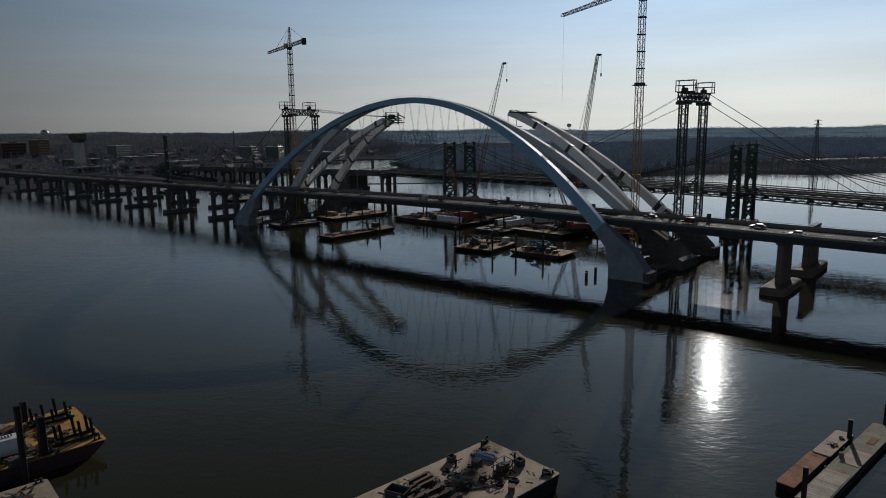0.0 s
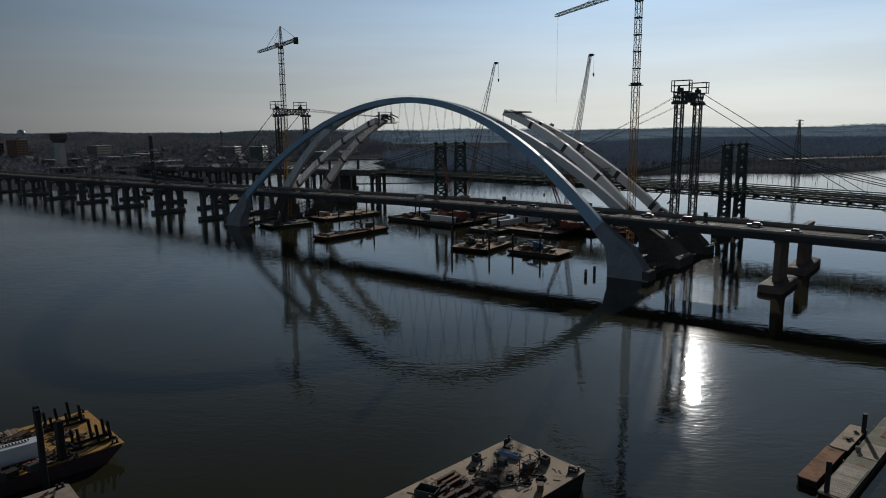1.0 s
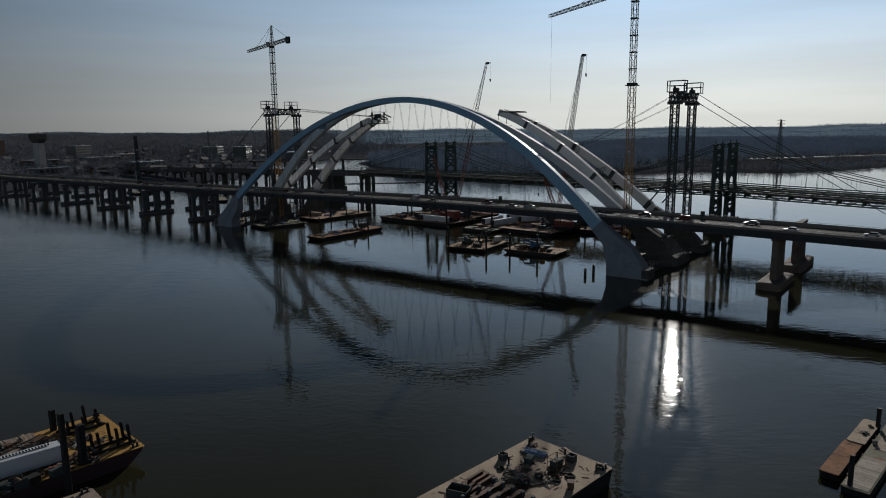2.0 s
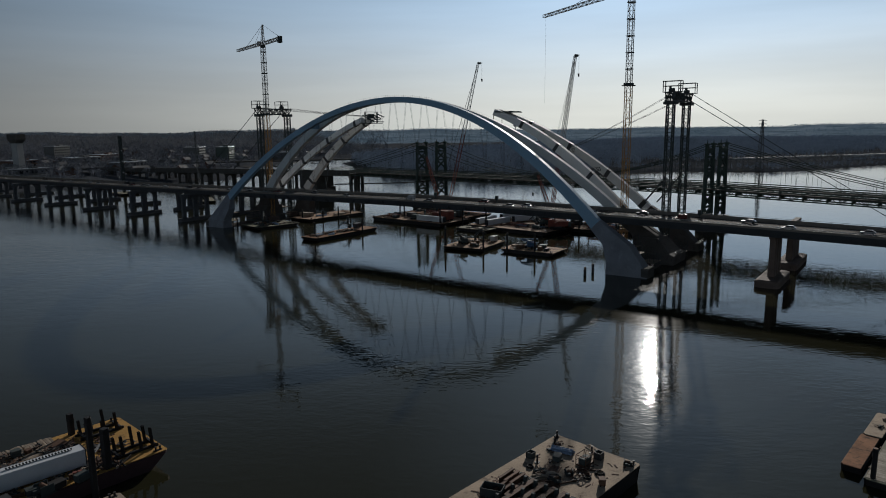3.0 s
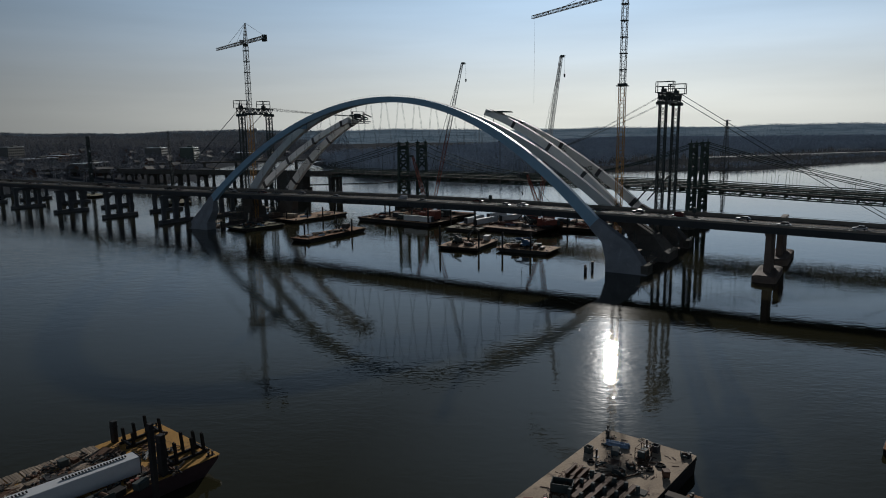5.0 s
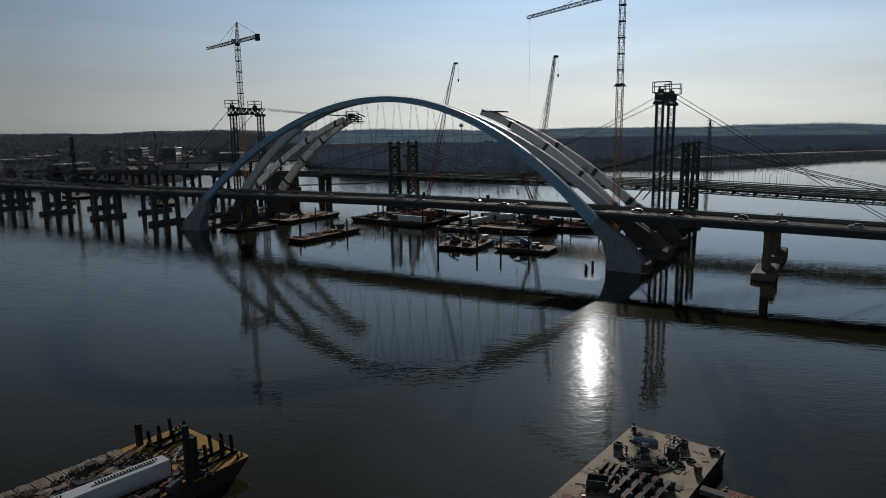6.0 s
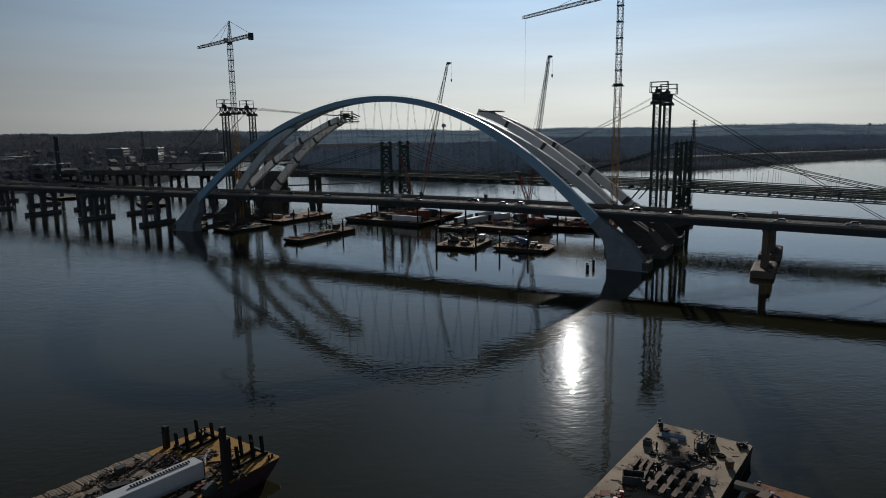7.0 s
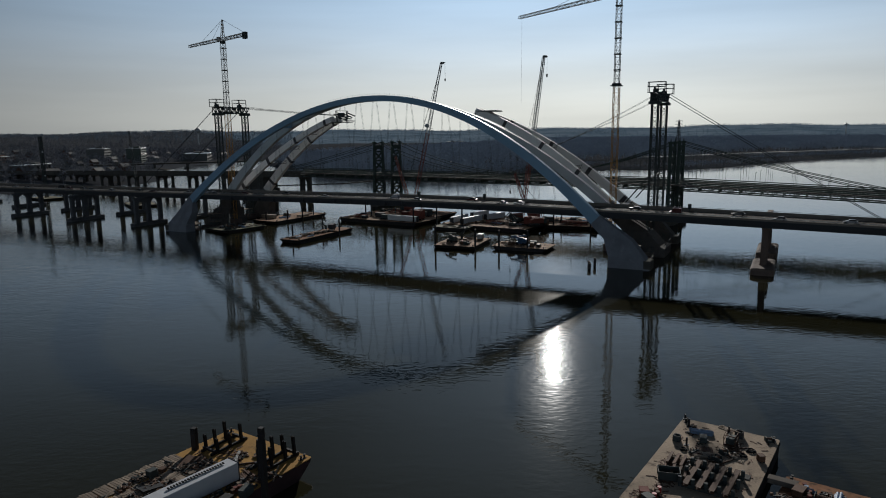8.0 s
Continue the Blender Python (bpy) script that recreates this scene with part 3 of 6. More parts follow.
part("edge_beam", along(*Y_ENDS, rect(DECK_X0 - 0.3, DECK_X0 - 0.004, -2.2, -1.0)), GIRDER, bridge, "dark painted edge beam")
for x, top in ((DECK_X0 + 0.25, -0.3), (DECK_X1 - 0.3, 0.25)):
    part("barrier", along(*Y_ENDS, [(x - 0.22, -1.097), (x + 0.22, -1.097), (x + 0.11, top), (x - 0.11, top)]), BARRIER, bridge)
    for dz in (0.0, 0.17) if top < 0 else (0.62,):
        part("handrail", along(*Y_ENDS, rect(x - 0.05, x + 0.05, dz - 0.05, dz + 0.05)), RAIL, bridge)
post_me = mesh_of("rail_post", Shape().box((0, 0, 0), (0.12, 0.14, 0.5)), RAIL)
for i in range(150):
    y = -60 + i * 4.6
    for x, dz in ((DECK_X0 + 0.25, -0.05), (DECK_X1 - 0.3, 0.42)):
        shared("rail_post", post_me, bridge, Matrix.Translation((x, y, rail_z(y) + dz)))
for x in (229.6, 243.2):
    part("edge_line", along(*Y_ENDS, rect(x - 0.08, x + 0.08, -1.097, -1.092)), LINE, bridge)
dash_me = mesh_of("lane_dash", Shape().box((0, 0, 0), (0.16, 3.0, 0.012)), LINE)
for i in range(75):
    y = -100 + i * 12.0
    for x in (234.0, 238.4):
        shared("lane_dash", dash_me, bridge, Matrix.Translation((x, y, rail_z(y) - 1.088)))

# hangers from the ribs to the deck edges, as pairs of cables
for i in range(-9, 10):
    y = MID_Y + i * 9.4
    s = (y - MID_Y) / 120
    for side, x in ((-1, DECK_X0 - 0.35), (1, DECK_X1 + 0.35)):
        q = rib_ring(C1, side, s)
        p_ = (q[2] + q[3]) * 0.5
        sh = Shape()
        for dy in (-0.25, 0.25):
            sh.rod((p_.x, p_.y + dy, p_.z + 0.2), (x, y + dy, rail_z(y) - 1.3), 0.045, n=5)
        part("hanger", sh, CABLE, arch, "thin steel hanger cables")
for i in range(-9, 10):
    y = MID_Y + i * 9.4
    part("floor_beam", Shape().box(((DECK_X0 + DECK_X1) / 2, y, rail_z(y) - 2.2), (DECK_X1 - DECK_X0 + 1.6, 0.5, 1.4), 0, 0.05), GIRDER, bridge)


def rounded(x0, x1, y0, y1, z, n=6):
    """A ring with round ends towards x."""
    r = (y1 - y0) / 2
    cy = (y0 + y1) / 2
    pts = []
    for cx, a0 in ((x1 - r, -90), (x0 + r, 90)):
        for i in range(n + 1):
            a = radians(a0 + 180 * i / n)
            pts.append((cx + r * math.cos(a), cy + r * math.sin(a), z))
    return pts


def blunt(x0, x1, y0, y1, z, e=2.4, n=8):
    """A long ring with blunt, softly bowed ends and rounded corners towards x."""
    r, cy = (y1 - y0) / 2, (y0 + y1) / 2
    pts = []
    for cx, sx in ((x1 - e, 1), (x0 + e, -1)):
        for i in range(n + 1):
            a = radians(-90 + 180 * i / n)
            c, d = abs(math.cos(a)) ** 0.45, math.copysign(abs(math.sin(a)) ** 0.6, math.sin(a))
            pts.append((cx + sx * e * c, cy + sx * r * d, z))
    return pts


def wall_pier(x0, x1, z_top, name="bridge_pier"):
    """River pier: a long blunt-ended footing, two columns in one flared wall."""
    t = thing(name, "brown concrete river pier on a long blunt-ended footing", "bridge pier", group="river piers")
    sh = Shape().loft([blunt(x0, x1, -3.9, 3.9, -2.5), blunt(x0, x1, -3.9, 3.9, 1.9), blunt(x0 + 0.25, x1 - 0.25, -3.65, 3.65, 2.2), blunt(x0 + 0.8, x1 - 0.8, -3.1, 3.1, 2.45)])
    part("footing", sh, CONCRETE, t)
    lo, hi = x0 + 7.0, x1 - 3.8
    n = 3
    w = (hi - lo) / n
    for i in range(n):
        a, b = lo + i * w, lo + (i + 1) * w
        e = lambda k: [(a + 0.3, -k, 0), (a + 0.7, -k - 0.2, 0), (b - 0.7, -k - 0.2, 0), (b - 0.3, -k, 0), (b - 0.3, k, 0), (b - 0.7, k + 0.2, 0), (a + 0.7, k + 0.2, 0), (a + 0.3, k, 0)]
        rings = []
        for z, k in ((2.5, 0.95), (z_top * 0.6, 0.85), (z_top - 0.9, 0.85)):
            rings.append([(x, y, z) for x, y, _ in e(k)])
        part("column", Shape().loft(rings), CONCRETE, t)
        part("web_wall", Shape().box((b, 0, (z_top + 1.9) / 2), (0.9, 1.3, z_top - 2.8), 0, 0.05), CONCRETE, t)
    part("crossbeam", Shape().box(((lo + hi) / 2 - 0.6, 0, z_top - 0.5), (hi - lo + 1.6, 2.2, 1.0), 0, 0.15), CONCRETE, t)
    return t


def bent_pier(x0, x1, z_top):
    """Approach pier: a footing slab, three slim columns flaring into arches under a cap."""
    t = thing("approach_pier", "blue-grey concrete pier with three flared columns on a slab", "bridge pier", group="approach piers")
    part("footing", Shape().loft([rounded(x0 - 2.5, x1 + 2.5, -2.2, 2.2, -2.0), rounded(x0 - 2.5, x1 + 2.5, -2.2, 2.2, 1.7), rounded(x0 - 2.2, x1 + 2.2, -1.9, 1.9, 2.0)]), BENT_CONC, t)
    n = 3
    for i in range(n):
        x = x0 + 1.4 + (x1 - x0 - 2.8) * i / (n - 1)
        rings = []
        for z, k in ((1.9, 1.55), (2.6, 1.4), (z_top - 5.4, 1.35), (z_top - 3.8, 1.35), (z_top - 2.6, 1.9), (z_top - 1.8, 2.7), (z_top - 1.3, 3.6)):
            a, b = (x - k if i else x - 0.9, x + k if i < n - 1 else x + 0.9)
            rings.append([(a, -0.9, z), (b, -0.9, z), (b, 0.9, z), (a, 0.9, z)])
        part("column", Shape().loft(rings), BENT_CONC, t)
    part("cap", Shape().box(((x0 + x1) / 2, 0, z_top - 0.66), (x1 - x0 + 0.8, 2.1, 1.32), 0, 0.12), BENT_CONC, t)
    return t


for y in (56.2, -10.0, -80.0):
    for x0, x1 in ((224.2, 247.0), (259.0, 286.5)):
        t = wall_pier(x0, x1, rail_z(y) - 3.46 if x0 < 250 else 17.0)
        t.location.y = y
for i in range(8):
    y = 377 + 56.5 * i
    for x0, x1 in ((221.2, 240.6), (254.5, 275.0)):
        t = bent_pier(x0, x1, rail_z(y) - 3.46)
        t.location.y = y

# ---------------------------------------------------------------- old suspension bridges
OLD_TURN = math.degrees(math.atan2(-18.6, 198.0))      # their run leans a little off the new bridge
OLD_DECK = 18.9
OLD_Z = lambda y: OLD_DECK + 0.024 * min(0.0, y)
APPROACH = lambda y: 19.4 - 0.0215 * (y - 259)


CROSS_ME = mesh_of("cross_beam", Shape().box((0, 0, 0), (8.6, 0.45, 1.4), 0, 0.05), GREENSTEEL)


def suspension_bridge(x0, y0, end):
    """Two steel towers, main cables, hangers and a stiffening truss; local y runs along the bridge."""
    t = thing("suspension_bridge", "old dark green steel suspension bridge with latticed towers", "bridge", pose(x0, y0, 0, 0, 0, OLD_TURN), "old twin bridges")
    span, half = 199.0, 4.3
    for y in (0.0, span):
        tw = thing("tower", "", "")
        tw.parent = t
        tw.location = (0, y, 0)
        for sx in (-1, 1):
            sh = Shape()
            q = lambda x, w, d, z0: [(x - w, -d, z0), (x + w, -d, z0), (x + w, d, z0), (x - w, d, z0)]
            sh.loft([q(sx * 5.5, 0.75, 1.0, 5.0), q(sx * 4.95, 0.7, 0.85, 24.0), q(sx * 4.5, 0.6, 0.7, 43.3)])
            part("leg", sh, GREENSTEEL, tw)
            part("saddle", Shape().box((sx * 4.4, 0, 43.8), (2.2, 2.6, 1.0), 0, 0.35).rod((sx * 4.4, 0, 44.2), (sx * 4.4, 0, 46.0), 0.36, 0.1), GREENSTEEL, tw)
        for z0, z1 in ((6.0, 12.2), (12.2, 18.2), (25.2, 31.4), (31.4, 37.6)):
            g0, g1 = 5.4 - 0.026 * (z0 - 5), 5.4 - 0.026 * (z1 - 5)
            part("brace", Shape().beam((-g0, 0, z0), (g1, 0, z1), 0.7, 1.0).beam((g0, 0, z0), (-g1, 0.02, z1), 0.66, 1.0).box((0, 0, (z0 + z1) / 2), (2.2, 0.6, 2.2), 0, 0.3), GREENSTEEL, tw)
            part("gusset", Shape().box((0, 0, z1), (2 * g1, 0.64, 1.1), 0, 0.1), GREENSTEEL, tw)
        part("portal", Shape().box((0, 0, 40.6), (9.0, 0.9, 2.6), 0, 0.1).beam((-4.2, 0, 37.8), (-1.6, 0, 39.8), 0.6, 0.9).beam((4.2, 0, 37.8), (1.6, 0, 39.8), 0.6, 0.9), GREENSTEEL, tw)
        part("river_pier", Shape().loft([rounded(-8.5, 8.5, -3.6, 3.6, -2.0), rounded(-8.5, 8.5, -3.6, 3.6, 4.0), rounded(-8.0, 8.0, -3.2, 3.2, 5.1)]), OLD_CONC, tw)
    y_lo, y_hi = -230.0, span + end
    for sx in (-1, 1):
        x = sx * half
        for dz in (0.0, 3.4):
            for ya, yb in ((y_lo, 0.0), (0.0, y_hi)):
                part("truss_chord", Shape().beam((x, ya, OLD_Z(ya) + dz), (x, yb, OLD_Z(yb) + dz), 0.5, 0.6), GREENSTEEL, t)
        n = int((y_hi - y_lo) / 5)
        web = Shape()
        for i in range(n):
            ya, yb = y_lo + i * 5, y_lo + i * 5 + 5
            web.beam((x, ya, OLD_Z(ya)), (x, ya, OLD_Z(ya) + 3.4), 0.3)
            web.beam((x, ya, OLD_Z(ya) + (3.4 if i % 2 else 0)), (x, yb, OLD_Z(yb) + (0 if i % 2 else 3.4)), 0.28)
        tagged(part("truss_web", web, GREENSTEEL, t), kind="stuff")
        ctr = span / 2
        z_c = lambda y: OLD_DECK + 4.6 + (44.2 - OLD_DECK - 4.6) * ((y - ctr) / ctr) ** 2
        pts = [(x * 0.9, span * i / 24, z_c(span * i / 24)) for i in range(25)]
        part("main_cable", Shape().wire(pts, 0.2, 6), GREENSTEEL, t)
        for sgn, base in ((-1, 0.0), (1, span)):
            back = 105.0
            side_z = lambda u: 44.2 + (OLD_DECK + (1.0 if sgn < 0 else 2.5) - 44.2) * u - 6.0 * u * (1 - u)
            pts = [(x * 0.9, base + sgn * back * i / 10, side_z(i / 10)) for i in range(11)]
            part("side_cable", Shape().wire(pts, 0.2, 6), GREENSTEEL, t)
            for i in range(1, 9):
                u = i / 9
                part("suspender", Shape().rod((x * 0.95, base + sgn * back * u, OLD_Z(base + sgn * back * u) + 3.4), (x * 0.9, base + sgn * back * u, side_z(u)), 0.06, n=4), GREENSTEEL, t)
        for i in range(1, 22):
            y = span * i / 22
            part("suspender", Shape().rod((x * 0.95, y, OLD_DECK + 3.4), (x * 0.9, y, z_c(y)), 0.06, n=4), GREENSTEEL, t)
        for ya, yb in ((y_lo, 0.0), (0.0, y_hi)):
            part("outrigger_rail", Shape().beam((x * 1.25, ya, OLD_Z(ya) + 4.3), (x * 1.25, yb, OLD_Z(yb) + 4.3), 0.12, 0.5), GREENSTEEL, t)
    for ya, yb in ((y_lo, 0.0), (0.0, y_hi)):
        part("roadway", Shape().beam((0, ya, OLD_Z(ya) + 2.6), (0, yb, OLD_Z(yb) + 2.6), 2 * half + 1.6, 0.5), OLD_CONC, t)
    for i in range(int((y_hi - y_lo) / 10)):
        shared("cross_beam", CROSS_ME, t, Matrix.Translation((0, y_lo + 5 + i * 10, OLD_Z(y_lo + 5 + i * 10) + 0.9)))
    for i in range(14):
        y = -170 + i * 32.0
        lamp = part("lamp_post", Shape().wire([(-half - 0.9, y, OLD_Z(y) + 3.0), (-half - 0.9, y, OLD_Z(y) + 9.5), (-half - 0.5, y, OLD_Z(y) + 10.8), (-half + 0.6, y, OLD_Z(y) + 11.3), (-half + 1.6, y, OLD_Z(y) + 11.2)], 0.1, 5), GREENSTEEL, t)
        part("lamp_head", Shape().box((-half + 1.9, y, OLD_Z(y) + 11.15), (0.8, 0.35, 0.2), 0, 0.05), GREENSTEEL, lamp)
    # approach viaduct towards the town
    part("approach_deck", Shape().beam((0, span + end, APPROACH(span + end)), (0, span + 590, APPROACH(span + 590)), 11.0, 1.8), OLD_CONC, t, "dark concrete approach deck")
    for sx in (-1, 1):
        part("approach_rail", Shape().beam((sx * 5.3, span + end, APPROACH(span + end) + 1.3), (sx * 5.3, span + 590, APPROACH(span + 590) + 1.3), 0.25, 0.8), OLD_CONC, t)
    return t


def arched_bent(z_top, w=9.4):
    """Concrete bent: two legs under a round-headed arch and a cap."""
    sh = Shape()
    leg, r = 1.9, (w - 3.8) / 2
    for x in (-w / 2 + leg / 2, w / 2 - leg / 2):
        sh.loft([[(x - 1.2, -1.4, -2), (x + 1.2, -1.4, -2), (x + 1.2, 1.4, -2), (x - 1.2, 1.4, -2)], [(x - 1.2, -1.4, 3), (x + 1.2, -1.4, 3), (x + 1.2, 1.4, 3), (x - 1.2, 1.4, 3)],
                 [(x - leg / 2, -1.0, 3.4), (x + leg / 2, -1.0, 3.4), (x + leg / 2, 1.0, 3.4), (x - leg / 2, 1.0, 3.4)], [(x - leg / 2, -1.0, z_top - 1.2), (x + leg / 2, -1.0, z_top - 1.2), (x + leg / 2, 1.0, z_top - 1.2), (x - leg / 2, 1.0, z_top - 1.2)]])
    sh.box((0, 0, z_top - 0.6), (w + 1.4, 2.3, 1.2), 0, 0.1)
    n = 8
    for k in range(n):
        q = [(r * math.cos(a), z_top - 1.7 - r + r * math.sin(a)) for a in (math.pi * k / n, math.pi * (k + 1) / n)]
        sh.loft([[(q[0][0], y, q[0][1]), (q[1][0], y, q[1][1]), (q[1][0], y, z_top - 1.1), (q[0][0], y, z_top - 1.1)] for y in (-0.9, 0.9)])
    return sh


old_a = suspension_bridge(345.6, 107.0, 70.0)
old_b = suspension_bridge(366.4, 105.6, 88.0)
for host, y0 in ((old_a, 270.0), (old_b, 288.0)):
    for i in range(12):
        y = y0 + i * 44
        part("arched_bent", arched_bent(APPROACH(y) - 0.95), OLD_CONC, host).location.y = y
    part("anchorage", Shape().loft([[(x * 6.4, y * 13, z) for x, y in ((-1, -1), (1, -1), (1, 1), (-1, 1))] for z in (-2.0, 6.0)]).loft([[(x * 5.8, y * 11, z) for x, y in ((-1, -1), (1, -1), (1, 1), (-1, 1))] for z in (6.0, APPROACH(y0 + 50) - 1.0)]), OLD_CONC, host, "solid dark concrete cable anchorage").location.y = y0 + 50
    for y in (-105, -165, -225):
        part("river_pier", Shape().loft([rounded(-7, 7, -2.2, 2.2, -2.0), rounded(-7, 7, -2.2, 2.2, 4.0), rounded(-6, 6, -1.4, 1.4, OLD_Z(y) - 0.4)]), OLD_CONC, host).location.y = y


# ---------------------------------------------------------------- stay towers of the arch works
def stay_tower(cx, y, cages, hx, hy, dy):
    t = thing("stay_tower", "dark steel lattice stay tower with a work platform on top", "tower", Matrix.Translation((cx, y, 0)), "stay towers")
    for sx in (-1, 1):
        x = sx * 10.6
        leg = part("leg", Shape().lattice((x, 0, 1.0), (x, 0, 61.5), 2.5, step=2.8, chord=0.5, lace=0.2), DARKSTEEL, t)
        part("foot", Shape().box((x, 0, 0.5), (5.2, 5.2, 4.5), 0, 0.3), CONCRETE, leg)
        part("head", Shape().box((x, 0, 62.0), (4.6, 4.8, 1.1), 0, 0.1), DARKSTEEL, leg)
        # work platform cage above the leg
        x = cages[0] if sx < 0 else cages[1]
        cage = part("platform", Shape().box((x, dy, 66.3), (2 * hx + 0.4, 2 * hy + 0.4, 0.25), 0, 0.05), DARKSTEEL, t)
        for a in (-hx, hx):
            for b in (dy - hy, dy + hy):
                part("cage_post", Shape().beam((x + a, b, 66.4), (x + a, b, 70.6), 0.28), DARKSTEEL, cage)
            for z in (68.6, 70.5):
                part("cage_rail", Shape().beam((x + a, dy - hy, z), (x + a, dy + hy, z), 0.24), DARKSTEEL, cage)
        for b in (dy - hy, dy + hy):
            for z, w in ((68.6, 0.16), (70.5, 0.24)):
                part("cage_rail", Shape().beam((x - hx, b, z), (x + hx, b, z), w), DARKSTEEL, cage)
        part("jack", Shape().box((x, 0, 67.0), (2.4, 2.0, 1.6), 0, 0.3).box((x + sx * 0.6, 0.4, 68.2), (0.9, 0.8, 1.0), 0, 0.2), DARKSTEEL, t)
    truss = Shape()
    for b in (-1.6, 1.6):
        for z in (62.8, 66.0):
            truss.beam((-13.0, b, z), (13.0, b, z), 0.55)
        n = 12
        for i in range(n):
            x0, x1 = -12.8 + i * 25.6 / n, -12.8 + (i + 1) * 25.6 / n
            truss.beam((x0, b, 62.8 if i % 2 else 66.0), (x1, b, 66.0 if i % 2 else 62.8), 0.34)
            truss.beam((x0, b, 62.8), (x0, b, 66.0), 0.26)
    part("head_truss", truss, DARKSTEEL, t)
    for z in (14, 30):
        part("tie", Shape().beam((-9.6, 0, z), (9.6, 0, z + 3), 0.3), DARKSTEEL, t)
    return t


TY = (101.9, 342.8)
right_tower = stay_tower(273.0, TY[0], (-10.2, 9.8), 1.5, 3.4, -0.4)
for x, y0 in ((-10.6, 0.6), (10.6, 0.6)):
    part("strut", Shape().beam((x, y0, 32.5), (x, y0 + 10.2, 20.0), 0.7, 0.5), DARKSTEEL, right_tower)
stay_tower(266.2, TY[1], (-11.0, 6.6), 2.9, 2.6, 0.0)


def sagging(p, q, sag, n=10):
    p, q = Vector(p), Vector(q)
    return [p.lerp(q, i / n) - Vector((0, 0, sag * 4 * (i / n) * (1 - i / n))) for i in range(n + 1)]


def stay(p, q, sag=0.6, r=0.1, strands=2):
    t = thing("stay_cable", "taut dark steel stay cable from a tower", "cable", group="stay cables")
    for dz in (0.0, 0.45)[:strands]:
        a, b = Vector(p) + Vector((0, 0, dz)), Vector(q) + Vector((0, 0, dz * 0.6))
        part("strand", Shape().wire(sagging(a, b, sag), r, 5), DARKSTEEL, t)


for x in (255.6, 276.8):
    stay((x + 4, TY[0] - 3, 65.9), (x + 2.5, 13.0 + (x - 255.6) * 0.06, 14.3), 0.6, 0.13, 1)
    stay((x + 6, TY[0] - 1, 65.6), (C2 + (x - 266) * 0.66, 145.9 + (x - 266) * 0.2, 44.3), 0.7, 0.07)
    stay((x, TY[1] - 1, 66.3), (C2 + (x - 266) * 0.12, 268, 60.0), 0.3, 0.08)
    stay((x, TY[1] + 1, 66.3), (x, 420, 13.0), 0.5, 0.1)


# ---------------------------------------------------------------- tower cranes
def tower_crane(x, y, z_top, turn, jib, back, z_yellow, mast_w=2.3, rope=True, peak=9.5):
    """turn: yaw of the jib in degrees from +x."""
    t = thing("tower_crane", "tall lattice tower crane, yellow below and grey above", "crane", pose(x, y, 0), "tower cranes")
    part("lower_mast", Shape().lattice((0, 0, 3), (0, 0, z_yellow), mast_w, step=2.9, chord=0.24, lace=0.12), CRANE_YELLOW, t, "yellow lattice mast")
    part("upper_mast", Shape().lattice((0, 0, z_yellow), (0, 0, z_top), mast_w * 0.86, step=2.9, chord=0.22, lace=0.11), CRANE_WHITE, t)
    part("collar", Shape().box((0, 0, z_yellow), (4.6, 4.2, 0.35), 0, 0.08).box((0, 0, z_yellow + 0.6), (3.2, 3.2, 0.7), 0, 0.1), DARKSTEEL, t)
    n_joint = int((z_top - z_yellow) / 5.8)
    for i in range(1, n_joint + 1):
        z = z_yellow + (z_top - z_yellow) * i / (n_joint + 0.4)
        part("mast_joint", Shape().box((0, 0, z), (mast_w + 0.35, mast_w + 0.35, 0.34), 0, 0.05), DARKSTEEL, t)
    part("base", Shape().box((0, 0, 1.0), (6, 6, 4.4), 0, 0.3), CONCRETE, t)
    d = Vector((math.cos(radians(turn)), math.sin(radians(turn)), 0))
    n_ = Vector((-d.y, d.x, 0))
    up = Vector((0, 0, 1))
    top = Vector((0, 0, z_top))
    part("slewing_ring", Shape().rod(top, top + up * 1.4, 1.5, n=12), DARKSTEEL, t)
    part("cab", Shape().box(top + n_ * 2.0 + up * 2.2, (1.8, 2.2, 2.2), turn, 0.15), CRANE_WHITE, t)
    part("apex", Shape().lattice(top + up * 1.4, top + up * peak - d * 1.0, 1.7, 0.4, step=2.0, chord=0.22, lace=0.12), CRANE_WHITE, t)
    part("jib", Shape().lattice(top + up * 2.4 + d * 1.2, top + up * 2.6 + d * jib, 1.6, 1.2, step=2.1, chord=0.2, lace=0.11), CRANE_WHITE, t)
    part("counter_jib", Shape().lattice(top + up * 2.2 - d * 1.2, top + up * 2.2 - d * back, 1.5, step=2.0, chord=0.22, lace=0.12), CRANE_WHITE, t)
    part("counterweight", Shape().box(top + up * 1.7 - d * (back - 1.2), (2.6, 1.9, 3.4), turn, 0.1), DARKSTEEL, t)
    part("tie_bar", Shape().rod(top + up * peak - d, top + up * 3.2 + d * jib * 0.62, 0.09, n=5).rod(top + up * peak - d, top + up * 3.0 + d * jib * 0.3, 0.08, n=5).rod(top + up * peak - d, top + up * 2.9 - d * (back - 1), 0.09, n=5), DARKSTEEL, t)
    if rope:
        part("hoist_rope", Shape().rod(top + up * 1.8 + d * (jib - 2), top - up * 38 + d * (jib - 2), 0.035, n=4), DARKSTEEL, t)
    return t


tower_crane(253.2, 116.0, 103.0, math.degrees(math.atan2(57.7, 37.6)), 68.5, 18, 69.0)
tower_crane(250.4, 330.2, 99.6, 70.5, 44, 27, 62.0, rope=False, peak=12.4)


